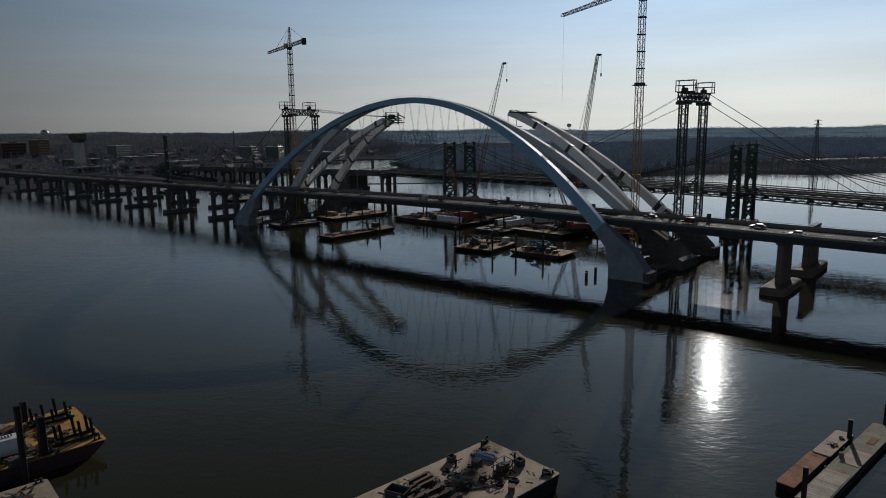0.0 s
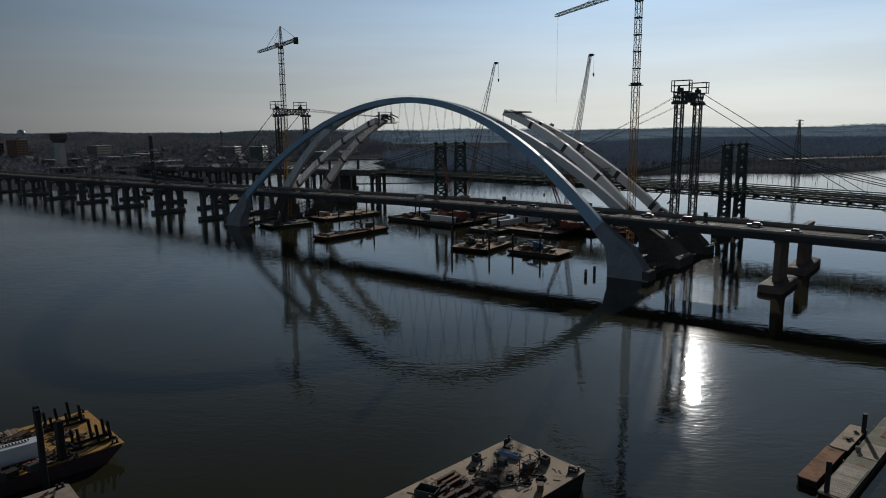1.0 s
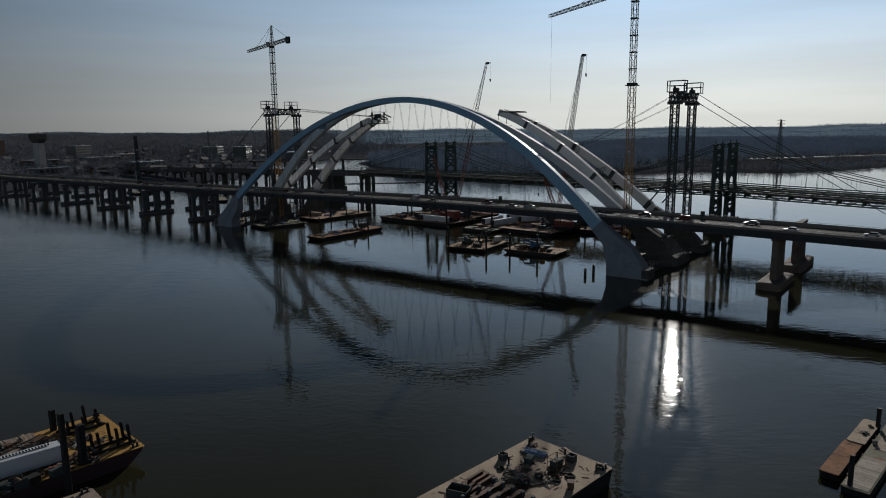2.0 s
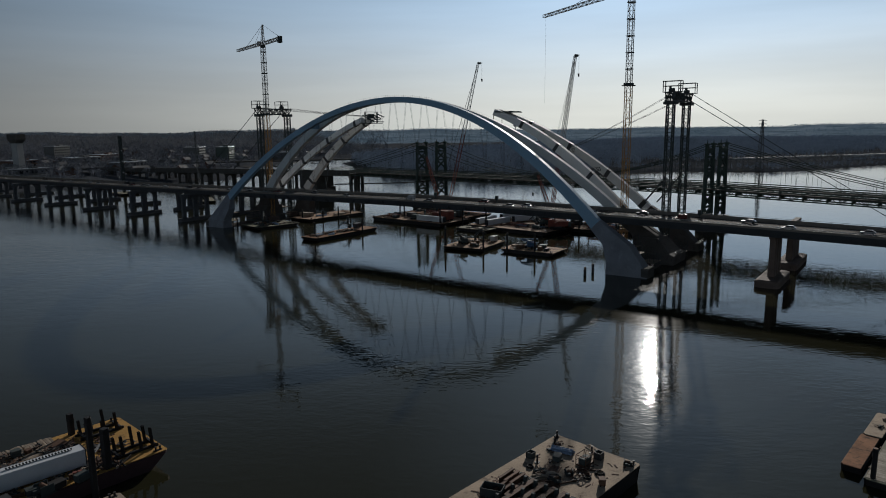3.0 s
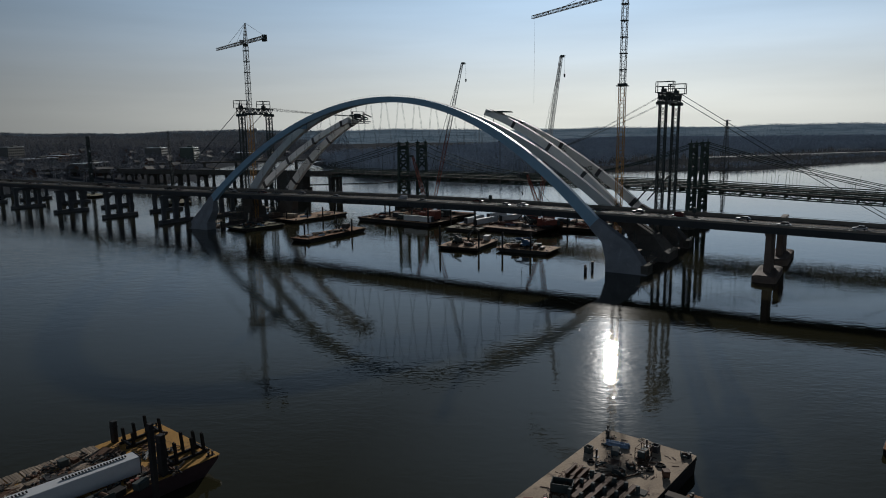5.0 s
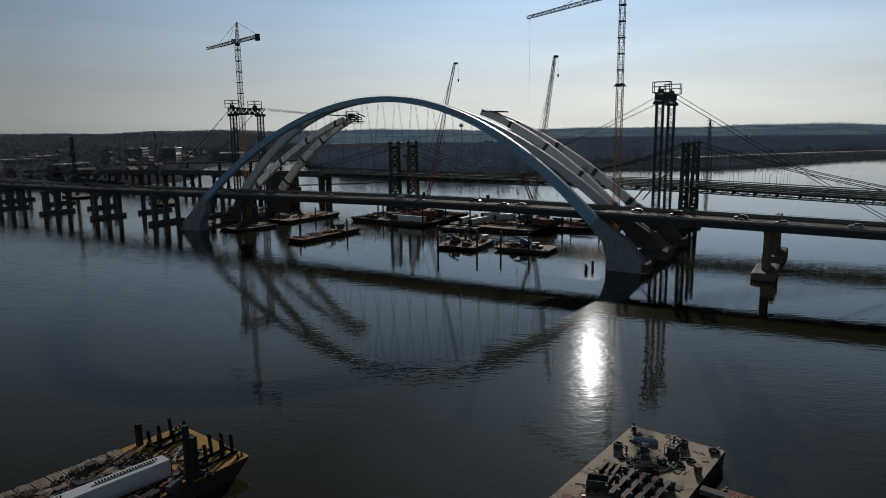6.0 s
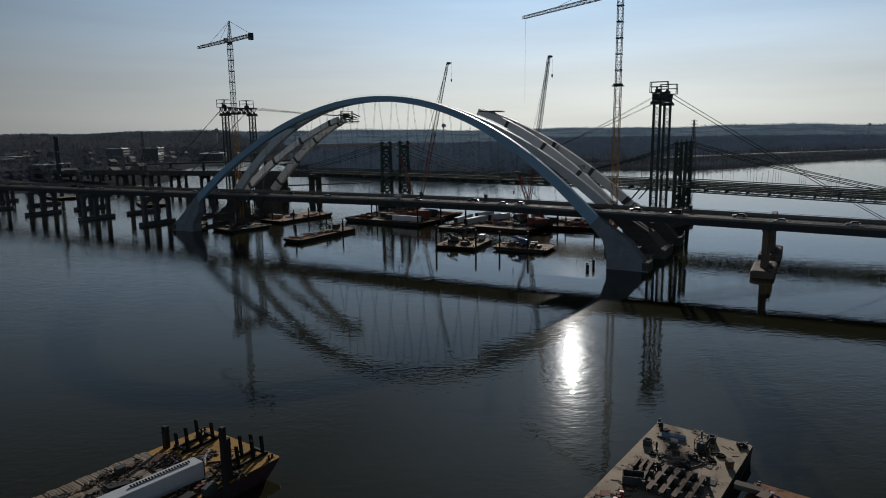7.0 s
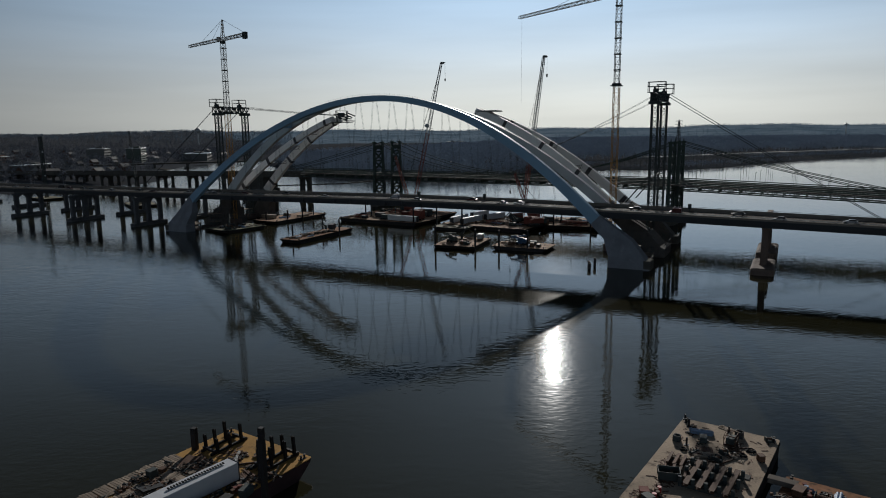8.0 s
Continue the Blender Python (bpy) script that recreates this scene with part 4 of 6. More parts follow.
# ---------------------------------------------------------------- barges
def barge(cx, cy, sx, sy, deck, hull, top, label, turn=0.0, rake=2.5, name="barge", group="work barges", bitts=True):
    """A deck barge; local x is its length, raked at both ends, with a deck plate, rub rail and bitts."""
    t = thing(name, label, "barge", pose(cx, cy, 0, 0, 0, turn), group)
    hx, hy = sx / 2, sy / 2
    b = 0.35
    o = lambda x, z: [(-hx + x, -hy, z), (-hx + x + b, -hy, z), (hx - x - b, -hy, z), (hx - x, -hy + b, z), (hx - x, hy - b, z), (hx - x - b, hy, z), (-hx + x + b, hy, z), (-hx + x, hy - b, z)]
    part("hull", Shape().loft([o(rake, -0.9), o(rake * 0.75, 0.0), o(0.15, deck - 0.5), o(0.0, deck - 0.12)]), hull, t)
    part("deck_plate", Shape().loft([o(0.02, deck - 0.118), o(0.05, deck)]), top, t)
    for yy in (-hy - 0.06, hy + 0.06):
        part("rub_rail", Shape().beam((-hx + 0.6, yy, deck - 0.35), (hx - 0.6, yy, deck - 0.35), 0.12, 0.22), hull, t)
    for ex in (-1, 1) if bitts else ():
        for ey in (-1, 1):
            x, y = ex * (hx - 1.3), ey * (hy - 0.8)
            sh = Shape()
            for dx in (-0.35, 0.35):
                sh.rod((x + dx, y, deck), (x + dx, y, deck + 0.6), 0.16, n=8).rod((x + dx, y, deck + 0.6), (x + dx, y, deck + 0.68), 0.22, n=8)
            sh.box((x, y, deck + 0.03), (1.3, 0.5, 0.06))
            part("bitt", sh, HULL, t)
    return t


def spud(x, y, z0, z1, r=0.45, square=False, mat=None):
    """A mooring pile through a barge or on its own."""
    t = thing("mooring_pile", "dark steel mooring pile standing in the water", "pile", pose(x, y, 0), "mooring piles")
    if square:
        part("shaft", Shape().box((0, 0, (z0 + z1) / 2), (2 * r, 2 * r, z1 - z0), 8, 0.06), mat or BLACK_STEEL, t)
        part("collar", Shape().box((0, 0, z1 - 1.0), (2 * r + 0.1, 2 * r + 0.1, 0.2), 8, 0.03), mat or BLACK_STEEL, t)
    else:
        part("shaft", Shape().rod((0, 0, z0), (0, 0, z1), r, n=12), mat or BLACK_STEEL, t)
        part("cap", Shape().rod((0, 0, z1 - 0.02), (0, 0, z1 + 0.06), r * 0.85, n=12), RUST, t)


BLACK_STEEL = surface("black_pile_steel", (0.022, 0.021, 0.022), 0.6, 0.3, 0.3, 0.8, 5, 0.2, (0.05, 0.035, 0.028), 0.62)

# by the arch
barge(233, 257.5, 44, 11.5, 1.9, HULL, DECK_RUST, "rusty deck barge loaded with gear and pipe")
barge(282, 316, 44, 19, 1.7, HULL, DECK_WOOD, "flat deck barge with a pale timber deck", -3)
barge(236, 315, 26, 19, 1.6, HULL, DECK_GREY, "dark work barge beside an arch foot", -10)
barge(241, 181, 25, 19, 1.6, HULL, DECK_WOOD, "small deck barge with winches on a tan deck", 6)
barge(243, 152.1, 25, 14, 1.6, HULL, DECK_WOOD, "small deck barge carrying a blue crane boom", 92)
barge(298, 256, 55, 26, 2.0, HULL, DECK_WOOD, "long crane barge with boxes and white girders", 86)
barge(325.5, 257, 50, 26, 2.0, HULL, DECK_RUST, "long rusty crane barge moored alongside another", 86)
barge(282, 207, 20, 9, 1.6, HULL, DECK_GREY, "dark service barge alongside others", 88)
barge(308, 190, 50, 44, 2.0, HULL, DECK_WOOD, "long deck barge stacked with white girders", 85)
barge(322, 150, 34, 32, 2.0, HULL, DECK_WOOD, "broad crane barge crowded with gear", 8)

# close under the camera
near = barge(60.05, 57.7, 45, 15.2, 2.4, HULL, DECK_TAN, "large tan deck barge littered with steel and gear", -7.5, 1.0)
left_b = barge(21.4, 123.0, 46, 18.7, 2.6, HULL_RED, DECK_YELLOW, "ochre deck barge with pile racks and a white girder", -6.5, 3.5)
barge(108.0, 20.7, 14.0, 2.7, 1.2, HULL, DECK_RUST, "narrow rusty float with a worn steel deck", -7, 0.5, bitts=False)
barge(120.2, 18.9, 11.4, 2.7, 1.35, HULL, DECK_TAN, "narrow float with a tan worn deck", -7, 0.5, bitts=False)
barge(115.6, 15.6, 36.0, 3.7, 1.2, HULL, DECK_GREY, "long grey-green float of plank sections", -7, 0.5, bitts=False)
barge(62.0, 40.5, 16, 14.0, 1.6, HULL, DECK_RUST, "rusty barge moored against a larger one", -9.5, 1.0)


# ---------------------------------------------------------------- cranes on the barges
def lattice_crane(x, y, z, tip, lower, upper, label, split=0.5, boom_w=2.0, house=None):
    """A crawler crane on a barge deck with its boom up; tip is the boom head's place."""
    tip = Vector(tip)
    d = Vector((tip.x - x, tip.y - y, 0))
    turn = math.degrees(math.atan2(d.y, d.x))
    t = thing("crawler_crane", label, "crane", pose(x, y, z, 0, 0, turn), "barge cranes")
    reach, up = d.length, tip.z - z
    for s in (-1, 1):
        sh = Shape()
        prof = [(-3.6, 0.5), (-3.2, 0.05), (3.2, 0.05), (3.6, 0.5), (3.4, 1.05), (-3.4, 1.05)]
        sh.loft([[(px, s * 2.4 + w, pz) for px, pz in prof] for w in (-0.5, 0.5)])
        part("track", sh, BLACK, t)
    part("carbody", Shape().box((0, 0, 1.2), (3.4, 4.0, 0.7), 0, 0.1), DARKSTEEL, t)
    part("house", Shape().box((-2.0, 0, 2.9), (6.2, 3.2, 2.6), 0, 0.25), house or CRANE_RED, t, "red machine house")
    part("cab", Shape().box((1.5, 1.5, 2.7), (1.8, 1.2, 2.0), 0, 0.2), house or CRANE_RED, t)
    part("counterweight", Shape().box((-5.6, 0, 2.7), (1.4, 4.4, 2.6), 0, 0.2), DARKSTEEL, t)
    foot, head = Vector((1.4, 0, 2.4)), Vector((reach, 0, up))
    mid = foot.lerp(head, split)
    side = (0, 1, 0)
    part("boom_lower", Shape().lattice(foot, mid, boom_w * 0.7, boom_w, step=boom_w * 1.05, chord=0.22, lace=0.11, up=side), lower, t)
    part("boom_upper", Shape().lattice(mid, head, boom_w, boom_w * 0.55, step=boom_w * 1.05, chord=0.22, lace=0.11, up=side), upper, t)
    k = (head - foot).normalized()
    part("boom_head", Shape().box(tuple(head + Vector((0.7, 0, 0.2))), (2.2, 1.3, 1.2), 0, 0.2).beam(head, head + Vector((2.6, 0, 0.5)), 0.35), DARKSTEEL, t)
    part("gantry", Shape().beam((-3.4, 0.9, 4.1), (-4.6, 0.9, 9.5), 0.3).beam((-3.4, -0.9, 4.1), (-4.6, -0.9, 9.5), 0.3).beam((-4.6, 0.9, 9.5), (-4.6, -0.9, 9.5), 0.35).beam((-5.2, 0.9, 4.1), (-4.6, 0.9, 9.5), 0.2), lower, t)
    for w in (-0.7, 0.7):
        part("pendant", Shape().rod((-4.6, w, 9.5), (head.x - k.x * 1.5, w * 0.6, head.z - k.z * 1.5), 0.06, n=4), DARKSTEEL, t)
    hook = head + Vector((2.3, 0, -9))
    blk = part("hook_block", Shape().rod(hook, hook + Vector((0, 0, -1.6)), 0.5, 0.35, n=8), DARKSTEEL, t)
    part("rope", Shape().rod(head + Vector((2.3, 0, 0.2)), hook, 0.06, n=4), DARKSTEEL, blk)
    return t


lattice_crane(326.5, 258.0, 2.0, (340.0, 242.7, 91.5), CRANE_RED, CRANE_WHITE, "red crawler crane with a long raised lattice boom", 0.52)
lattice_crane(313.5, 181.0, 2.0, (325.8, 172.9, 90.0), CRANE_RED, CRANE_WHITE, "crawler crane on a barge with its lattice boom raised", 0.45)
lattice_crane(300.5, 240.0, 2.0, (298.0, 251.0, 37.5), CRANE_RED, CRANE_RED, "red crawler crane with a short steep boom", 0.5, 1.6)
lattice_crane(297.0, 167.0, 2.0, (289.5, 175.0, 30.0), CRANE_RED, CRANE_RED, "small red crawler crane with a short boom", 0.5, 1.5)
lattice_crane(300.0, 472.0, 1.6, (315.2, 495.7, 52.9), DARKSTEEL, DARKSTEEL, "dark crawler crane working by the approach piers", 0.5, 1.5, DARKSTEEL)
barge(300, 471, 30, 18, 1.6, HULL, DECK_GREY, "dark crane barge among the approach piers", 60)
barge(303, 586, 26, 16, 1.6, HULL, DECK_GREY, "dark pile-driving barge among the approach piers", 80)
rig = thing("pile_rig", "dark vertical lattice pile-driving leader on a barge", "pile rig", pose(303, 586, 1.6))
part("leader", Shape().lattice((0, 0, 0), (0, 0, 46.5), 1.7, step=2.1, chord=0.5, lace=0.22), DARKSTEEL, rig)
part("leader_head", Shape().box((0, 0, 47.6), (2.6, 2.4, 2.4), 0, 0.2), DARKSTEEL, rig)
for i in range(4):
    part("step_plate", Shape().box((0, -0.9, 8 + i * 9.5), (0.9, 0.3, 1.1), 0, 0.08), WHITE, rig, "white painted plate")


# ---------------------------------------------------------------- work at the arch tips
def tip_scaffold(y, z, sgn):
    t = thing("tip_scaffold", "dark steel work scaffold clamped to an arch tip", "scaffold", pose(C2, y, z), "tip scaffolds")
    for x in (-4.2, -1.4, 1.4, 4.2):
        part("needle_beam", Shape().beam((x, -2.5, 1.2 + 0.3 * x), (x, sgn * 7.5, -0.4 + 0.25 * x), 0.4, 0.55), DARKSTEEL, t)
    for k in range(4):
        yy = sgn * (0.5 + k * 1.8)
        part("cross_beam", Shape().beam((-5.4, yy, 1.6 - k * 1.15), (5.4, yy, 1.6 - k * 1.15), 0.42, 0.5), DARKSTEEL, t)
    for x in (-4.8, 4.8):
        for yy in (-1.5, 2.2 * sgn):
            part("post", Shape().beam((x, yy, -2.6), (x, yy, 3.6), 0.3), DARKSTEEL, t)
    part("deck_plate", Shape().box((0, sgn * 2.0, -2.6), (10.4, 6.5, 0.3), 0, 0.06), DARKSTEEL, t)
    part("guard_rail", Shape().beam((-5.0, -1.5, 3.5), (5.0, -1.5, 3.5), 0.22).beam((-5.0, 2.2 * sgn, 3.5), (5.0, 2.2 * sgn, 3.5), 0.22).beam((-5.0, -1.5, 2.4), (5.0, -1.5, 2.4), 0.16), DARKSTEEL, t)
    part("jack_box", Shape().box((0.6, sgn * 1.0, 1.2), (3.4, 2.6, 2.4), 0, 0.3), DARKSTEEL, t)


tip_scaffold(267.0, 59.0, -1)
t = thing("tip_platform", "dark hanging work platform at an arch tip", "scaffold", pose(C2, 183.4, 58.6))
for i in range(5):
    x = -4.0 + i * 2.0
    part("runner", Shape().beam((x, -9.0, 1.6), (x, 1.0, 1.9), 0.35, 0.3), DARKSTEEL, t)
part("walkway", Shape().box((0, -4.0, 2.0), (9.0, 9.0, 0.25), 0, 0.06), DARKSTEEL, t)
part("hung_frame", Shape().beam((-5, 1.0, -4.2), (-5, -3.6, -4.8), 0.3).beam((-5, 1.0, -4.2), (-5, 1.0, 1.0), 0.22).beam((-5, -3.6, -4.8), (-5, -3.6, -1.5), 0.22).beam((-5, -1.0, -4.5), (3.5, -1.0, -4.5), 0.3), DARKSTEEL, t)



def scaffold(x, y, w, d, h, z0=0.0):
    """Access scaffold by an arch foot: standards, ledgers and plank lifts."""
    t = thing("access_scaffold", "dark access scaffold and reinforcement beside an arch foot", "scaffold", pose(x, y, z0), "access scaffolds")
    nx, ny = max(1, round(w / 2.5)), max(1, round(d / 2.5))
    for i in range(nx + 1):
        for j in range(ny + 1):
            hh = h * (0.75 + 0.25 * ((i * 7 + j * 3) % 4) / 3)
            part("standard", Shape().rod((-w / 2 + w * i / nx, -d / 2 + d * j / ny, 0), (-w / 2 + w * i / nx, -d / 2 + d * j / ny, hh), 0.09, n=5), DARKSTEEL, t)
    for k in range(1, int(h / 2.2)):
        z = k * 2.2
        for j in range(ny + 1):
            part("ledger", Shape().rod((-w / 2, -d / 2 + d * j / ny, z), (w / 2, -d / 2 + d * j / ny, z), 0.07, n=5), DARKSTEEL, t)
        if k % 2:
            part("plank_lift", Shape().box((0, 0, z + 0.12), (w + 0.3, d + 0.3, 0.1), 0, 0.02), TIMBER, t)
    part("diagonal", Shape().rod((-w / 2, -d / 2, 0), (w / 2, -d / 2, h * 0.7), 0.07, n=5), DARKSTEEL, t)


for x, y, w, d, h, z in ((228.5, 338.0, 5, 6, 10, 0.5), (240.5, 335.0, 6, 5, 13, 0.5), (262.0, 333.5, 5, 8, 12, 1.0), (232.0, 342.5, 6, 4, 7, 0.5), (227.5, 103.0, 5, 8, 10, 0.4), (240.0, 108.0, 6, 6, 12, 0.4), (260.5, 106.0, 5, 9, 11, 0.4), (262.0, 96.0, 7, 5, 8, 0.4), (236.0, 98.5, 8, 5, 6, 0.4)):
    scaffold(x, y, w, d, h, z)
for x, y, sx, sy in ((235.0, 104.0, 18, 14), (262.0, 102.0, 8, 16), (234.5, 338.0, 18, 12), (262.0, 336.0, 8, 14)):
    solid("footing_slab", Shape().box((0, 0, 0), (sx, sy, 2.4), 0, 0.3), CONCRETE, "low concrete footing slab just above the water", "footing", "footing slabs", m=pose(x, y, -0.75))

# ---------------------------------------------------------------- piles
for x, y, z in ((210.9, 113.9, 2.3), (212.4, 114.6, 2.7), (217.2, 113.6, 3.2)):
    spud(x, y, -3, z, 0.5)
for x, y, z in ((228.6, 188.6, 10.4), (231.5, 170.4, 9.0), (235.0, 160.6, 8.6), (236.5, 148.0, 9.0), (262.5, 317.5, 6.5), (270.5, 308.5, 7.2), (281.0, 306.0, 7.4), (293.0, 307.4, 8.6),
                (305.6, 277.6, 12.0), (300.3, 270.0, 12.0), (285.2, 232.5, 12.0), (288.0, 219.5, 12.5), (286.5, 203.5, 12.5), (305.0, 159.0, 11.0), (304.0, 139.0, 9.0), (220.5, 263.0, 7.5), (243.0, 251.6, 8.0), (245.5, 264.0, 8.0), (226.0, 331.0, 4.0), (222.0, 333.0, 3.5)):
    spud(x, y, -3, z, 0.42)


# ---------------------------------------------------------------- loose gear
GEAR = "gear on the barges"


def at(x, y, z, turn=0.0):
    return pose(x, y, z, 0, 0, turn)


def steel_box(x, y, z, sx, sy, sz, turn, mat, label, name="gear_box"):
    """A lidded steel gear box on skids."""
    t = thing(name, label, "box", at(x, y, z, turn), GEAR)
    part("body", Shape().box((0, 0, sz * 0.52), (sx, sy, sz * 0.76), 0, 0.05), mat, t)
    part("lid", Shape().box((0, 0, sz * 0.95), (sx + 0.1, sy + 0.1, sz * 0.1), 0, 0.03), mat, t)
    for k in (-1, 1):
        part("skid", Shape().box((0, k * sy * 0.32, sz * 0.07), (sx, 0.14, sz * 0.14)), BLACK, t)


def white_girder(x, y, z, length, w, h, turn):
    t = thing("white_girder", "long white-painted steel box girder section lying on deck", "girder", at(x, y, z, turn), "white girders")
    part("box", Shape().box((0, 0, h / 2 + 0.25), (length, w, h), 0, 0.08), WHITE, t)
    for k in (-0.35, 0.35):
        part("bearer", Shape().box((k * length, 0, 0.125), (0.4, w + 0.6, 0.25)), TIMBER, t)
    for k in (-1, 1):
        part("end_flange", Shape().box((k * (length / 2 + 0.06), 0, h / 2 + 0.25), (0.1, w + 0.15, h + 0.12), 0, 0.03), GIRDER, t)
    return t


def pipe_bundle(x, y, z, n, length, r, turn, mat, label):
    t = thing("pipe_bundle", label, "pipes", at(x, y, z, turn), GEAR)
    per = max(2, (n + 1) // 2)
    for i in range(n):
        row, k = divmod(i, per)
        yy = (k - (per - 1) / 2 + 0.5 * row) * 2.05 * r
        part("pipe", Shape().rod((-length / 2 + 0.2 * (i % 3), yy, r + row * 1.75 * r), (length / 2 + 0.15 * (i % 2), yy, r + row * 1.75 * r), r, n=8), mat, t)


def plank_pile(x, y, z, n, length, turn, mat, rnd):
    t = thing("plank_pile", "loose heap of weathered timber planks", "planks", at(x, y, z, turn), GEAR)
    for i in range(n):
        a = rnd.uniform(-12, 12)
        m = pose(rnd.uniform(-0.4, 0.4), (i % 6 - 2.5) * 0.34, 0.06 + (i // 6) * 0.1, 0, 0, a)
        part("plank", Shape().box((0, 0, 0), (length * rnd.uniform(0.6, 1.0), 0.28, 0.09), m=m), mat, t)


def drum(x, y, z, mat):
    t = thing("oil_drum", "steel oil drum standing on a barge deck", "drum", at(x, y, z), GEAR)
    part("body", Shape().rod((0, 0, 0), (0, 0, 0.86), 0.29, n=12), mat, t)
    for zz in (0.28, 0.58, 0.86):
        part("hoop", Shape().rod((0, 0, zz - 0.02), (0, 0, zz + 0.02), 0.31, n=12), mat, t)


def winch(x, y, z, turn, s=1.0):
    t = thing("deck_winch", "dark steel deck winch with a wire drum", "winch", at(x, y, z, turn), GEAR)
    part("frame", Shape().box((0, -0.8 * s, 0.6 * s), (1.6 * s, 0.14, 1.2 * s), 0, 0.04).box((0, 0.8 * s, 0.6 * s), (1.6 * s, 0.14, 1.2 * s), 0, 0.04).box((0, 0, 0.06), (2.0 * s, 1.9 * s, 0.12)), DARKSTEEL, t)
    part("drum", Shape().rod((0, -0.75 * s, 0.7 * s), (0, 0.75 * s, 0.7 * s), 0.42 * s, n=12), RUST, t)
    part("motor", Shape().box((-0.9 * s, 0.2 * s, 0.45 * s), (0.8 * s, 0.9 * s, 0.7 * s), 0, 0.08), DARKSTEEL, t)


def h_beam(x, y, z, length, s, turn, mat, upright=False):
    """A rolled H section, lying or standing."""
    t = Shape()
    if upright:
        t.box((0, -s / 2, length / 2), (s, s * 0.09, length)).box((0, s / 2, length / 2), (s, s * 0.09, length)).box((0, 0, length / 2), (s * 0.09, s * 0.9, length))
    else:
        t.box((0, 0, s * 0.045), (length, s * 0.5, s * 0.09)).box((0, 0, s * 0.955), (length, s * 0.5, s * 0.09)).box((0, 0, s / 2), (length, s * 0.09, s * 0.82))
    solid("steel_beam", t, mat, "rusty rolled steel H beam", "beam", "steel beams", m=at(x, y, z, turn))


def clutter(cx, cy, sx, sy, turn, z, n, seed):
    """Mixed gear strewn over a deck."""
    rnd = random.Random(seed)
    for i in range(n):
        u, v = rnd.uniform(-0.42, 0.42) * sx, rnd.uniform(-0.4, 0.4) * sy
        a = radians(turn)
        x, y = cx + u * math.cos(a) - v * math.sin(a), cy + u * math.sin(a) + v * math.cos(a)
        k = rnd.random()
        w = turn + rnd.choice((0, 90)) + rnd.uniform(-12, 12)
        if k < 0.28:
            s = rnd.uniform(0.9, 2.4)
            steel_box(x, y, z, s * 1.5, s, s * 0.8, w, rnd.choice((RUST, DARKSTEEL, HULL, TIMBER, GIRDER)), "steel gear box on skids on a barge deck")
        elif k < 0.46:
            pipe_bundle(x, y, z, rnd.randint(3, 6), rnd.uniform(4, 8), rnd.uniform(0.12, 0.28), w, rnd.choice((RUST, BLUE_PIPE, DARKSTEEL)), "stack of steel pipes on a barge deck")
        elif k < 0.66:
            plank_pile(x, y, z, rnd.randint(5, 11), rnd.uniform(2.5, 5), w, TIMBER, rnd)
        elif k < 0.78:
            winch(x, y, z, w, rnd.uniform(0.8, 1.4))
        elif k < 0.9:
            for j in range(rnd.randint(1, 3)):
                drum(x + j * 0.65, y + 0.2 * (j % 2), z, rnd.choice((RUST, BLUE_PIPE, CRANE_RED)))
        else:
            h_beam(x, y, z, rnd.uniform(4, 7), rnd.uniform(0.4, 0.7), w, RUST)


def scrap_heap(x, y, z, r, seed, label="tangled heap of dark scrap steel and timber on deck"):
    """A low heap of mixed offcuts: short beams, bent plates, rods and blocks."""
    rnd = random.Random(seed)
    t = thing("scrap_heap", label, "scrap", at(x, y, z), GEAR)
    for i in range(rnd.randint(9, 14)):
        px, py = rnd.gauss(0, r * 0.45), rnd.gauss(0, r * 0.38)
        h = max(0.06, 0.55 * r * 0.4 * (1 - (px * px + py * py) / (r * r * 1.6)))
        m = pose(px, py, h * rnd.uniform(0.3, 1.0) + 0.05, rnd.uniform(-14, 14), rnd.uniform(-14, 14), rnd.uniform(0, 180))
        k = rnd.random()
        mat = rnd.choice((RUST, BLACK_STEEL, TIMBER, DARKSTEEL, RUST, HULL))
        if k < 0.4:
            part("offcut", Shape().box((0, 0, 0), (rnd.uniform(0.8, 2.2) * r * 0.6, 0.22, 0.2), 0, 0.02, m), mat, t)
        elif k < 0.65:
            part("plate", Shape().box((0, 0, 0), (rnd.uniform(0.5, 1.0) * r * 0.7, rnd.uniform(0.4, 0.9) * r * 0.6, 0.06), 0, 0.01, m), mat, t)
        elif k < 0.85:
            a, b = m @ Vector((-r * 0.6, 0, 0)), m @ Vector((r * 0.6, 0, 0.1))
            part("rod", Shape().rod(a, b, 0.06, n=6), mat, t)
        else:
            part("lump", Shape().box((0, 0, 0.1), (0.5, 0.4, 0.4), 0, 0.08, m), mat, t)


def heaps(cx, cy, sx, sy, turn, z, n, r, seed):
    rnd = random.Random(seed)
    a = radians(turn)
    for i in range(n):
        u, v = rnd.uniform(-0.5, 0.5) * sx, rnd.uniform(-0.5, 0.5) * sy
        scrap_heap(cx + u * math.cos(a) - v * math.sin(a), cy + u * math.sin(a) + v * math.cos(a), z, r * rnd.uniform(0.7, 1.3), seed * 100 + i)


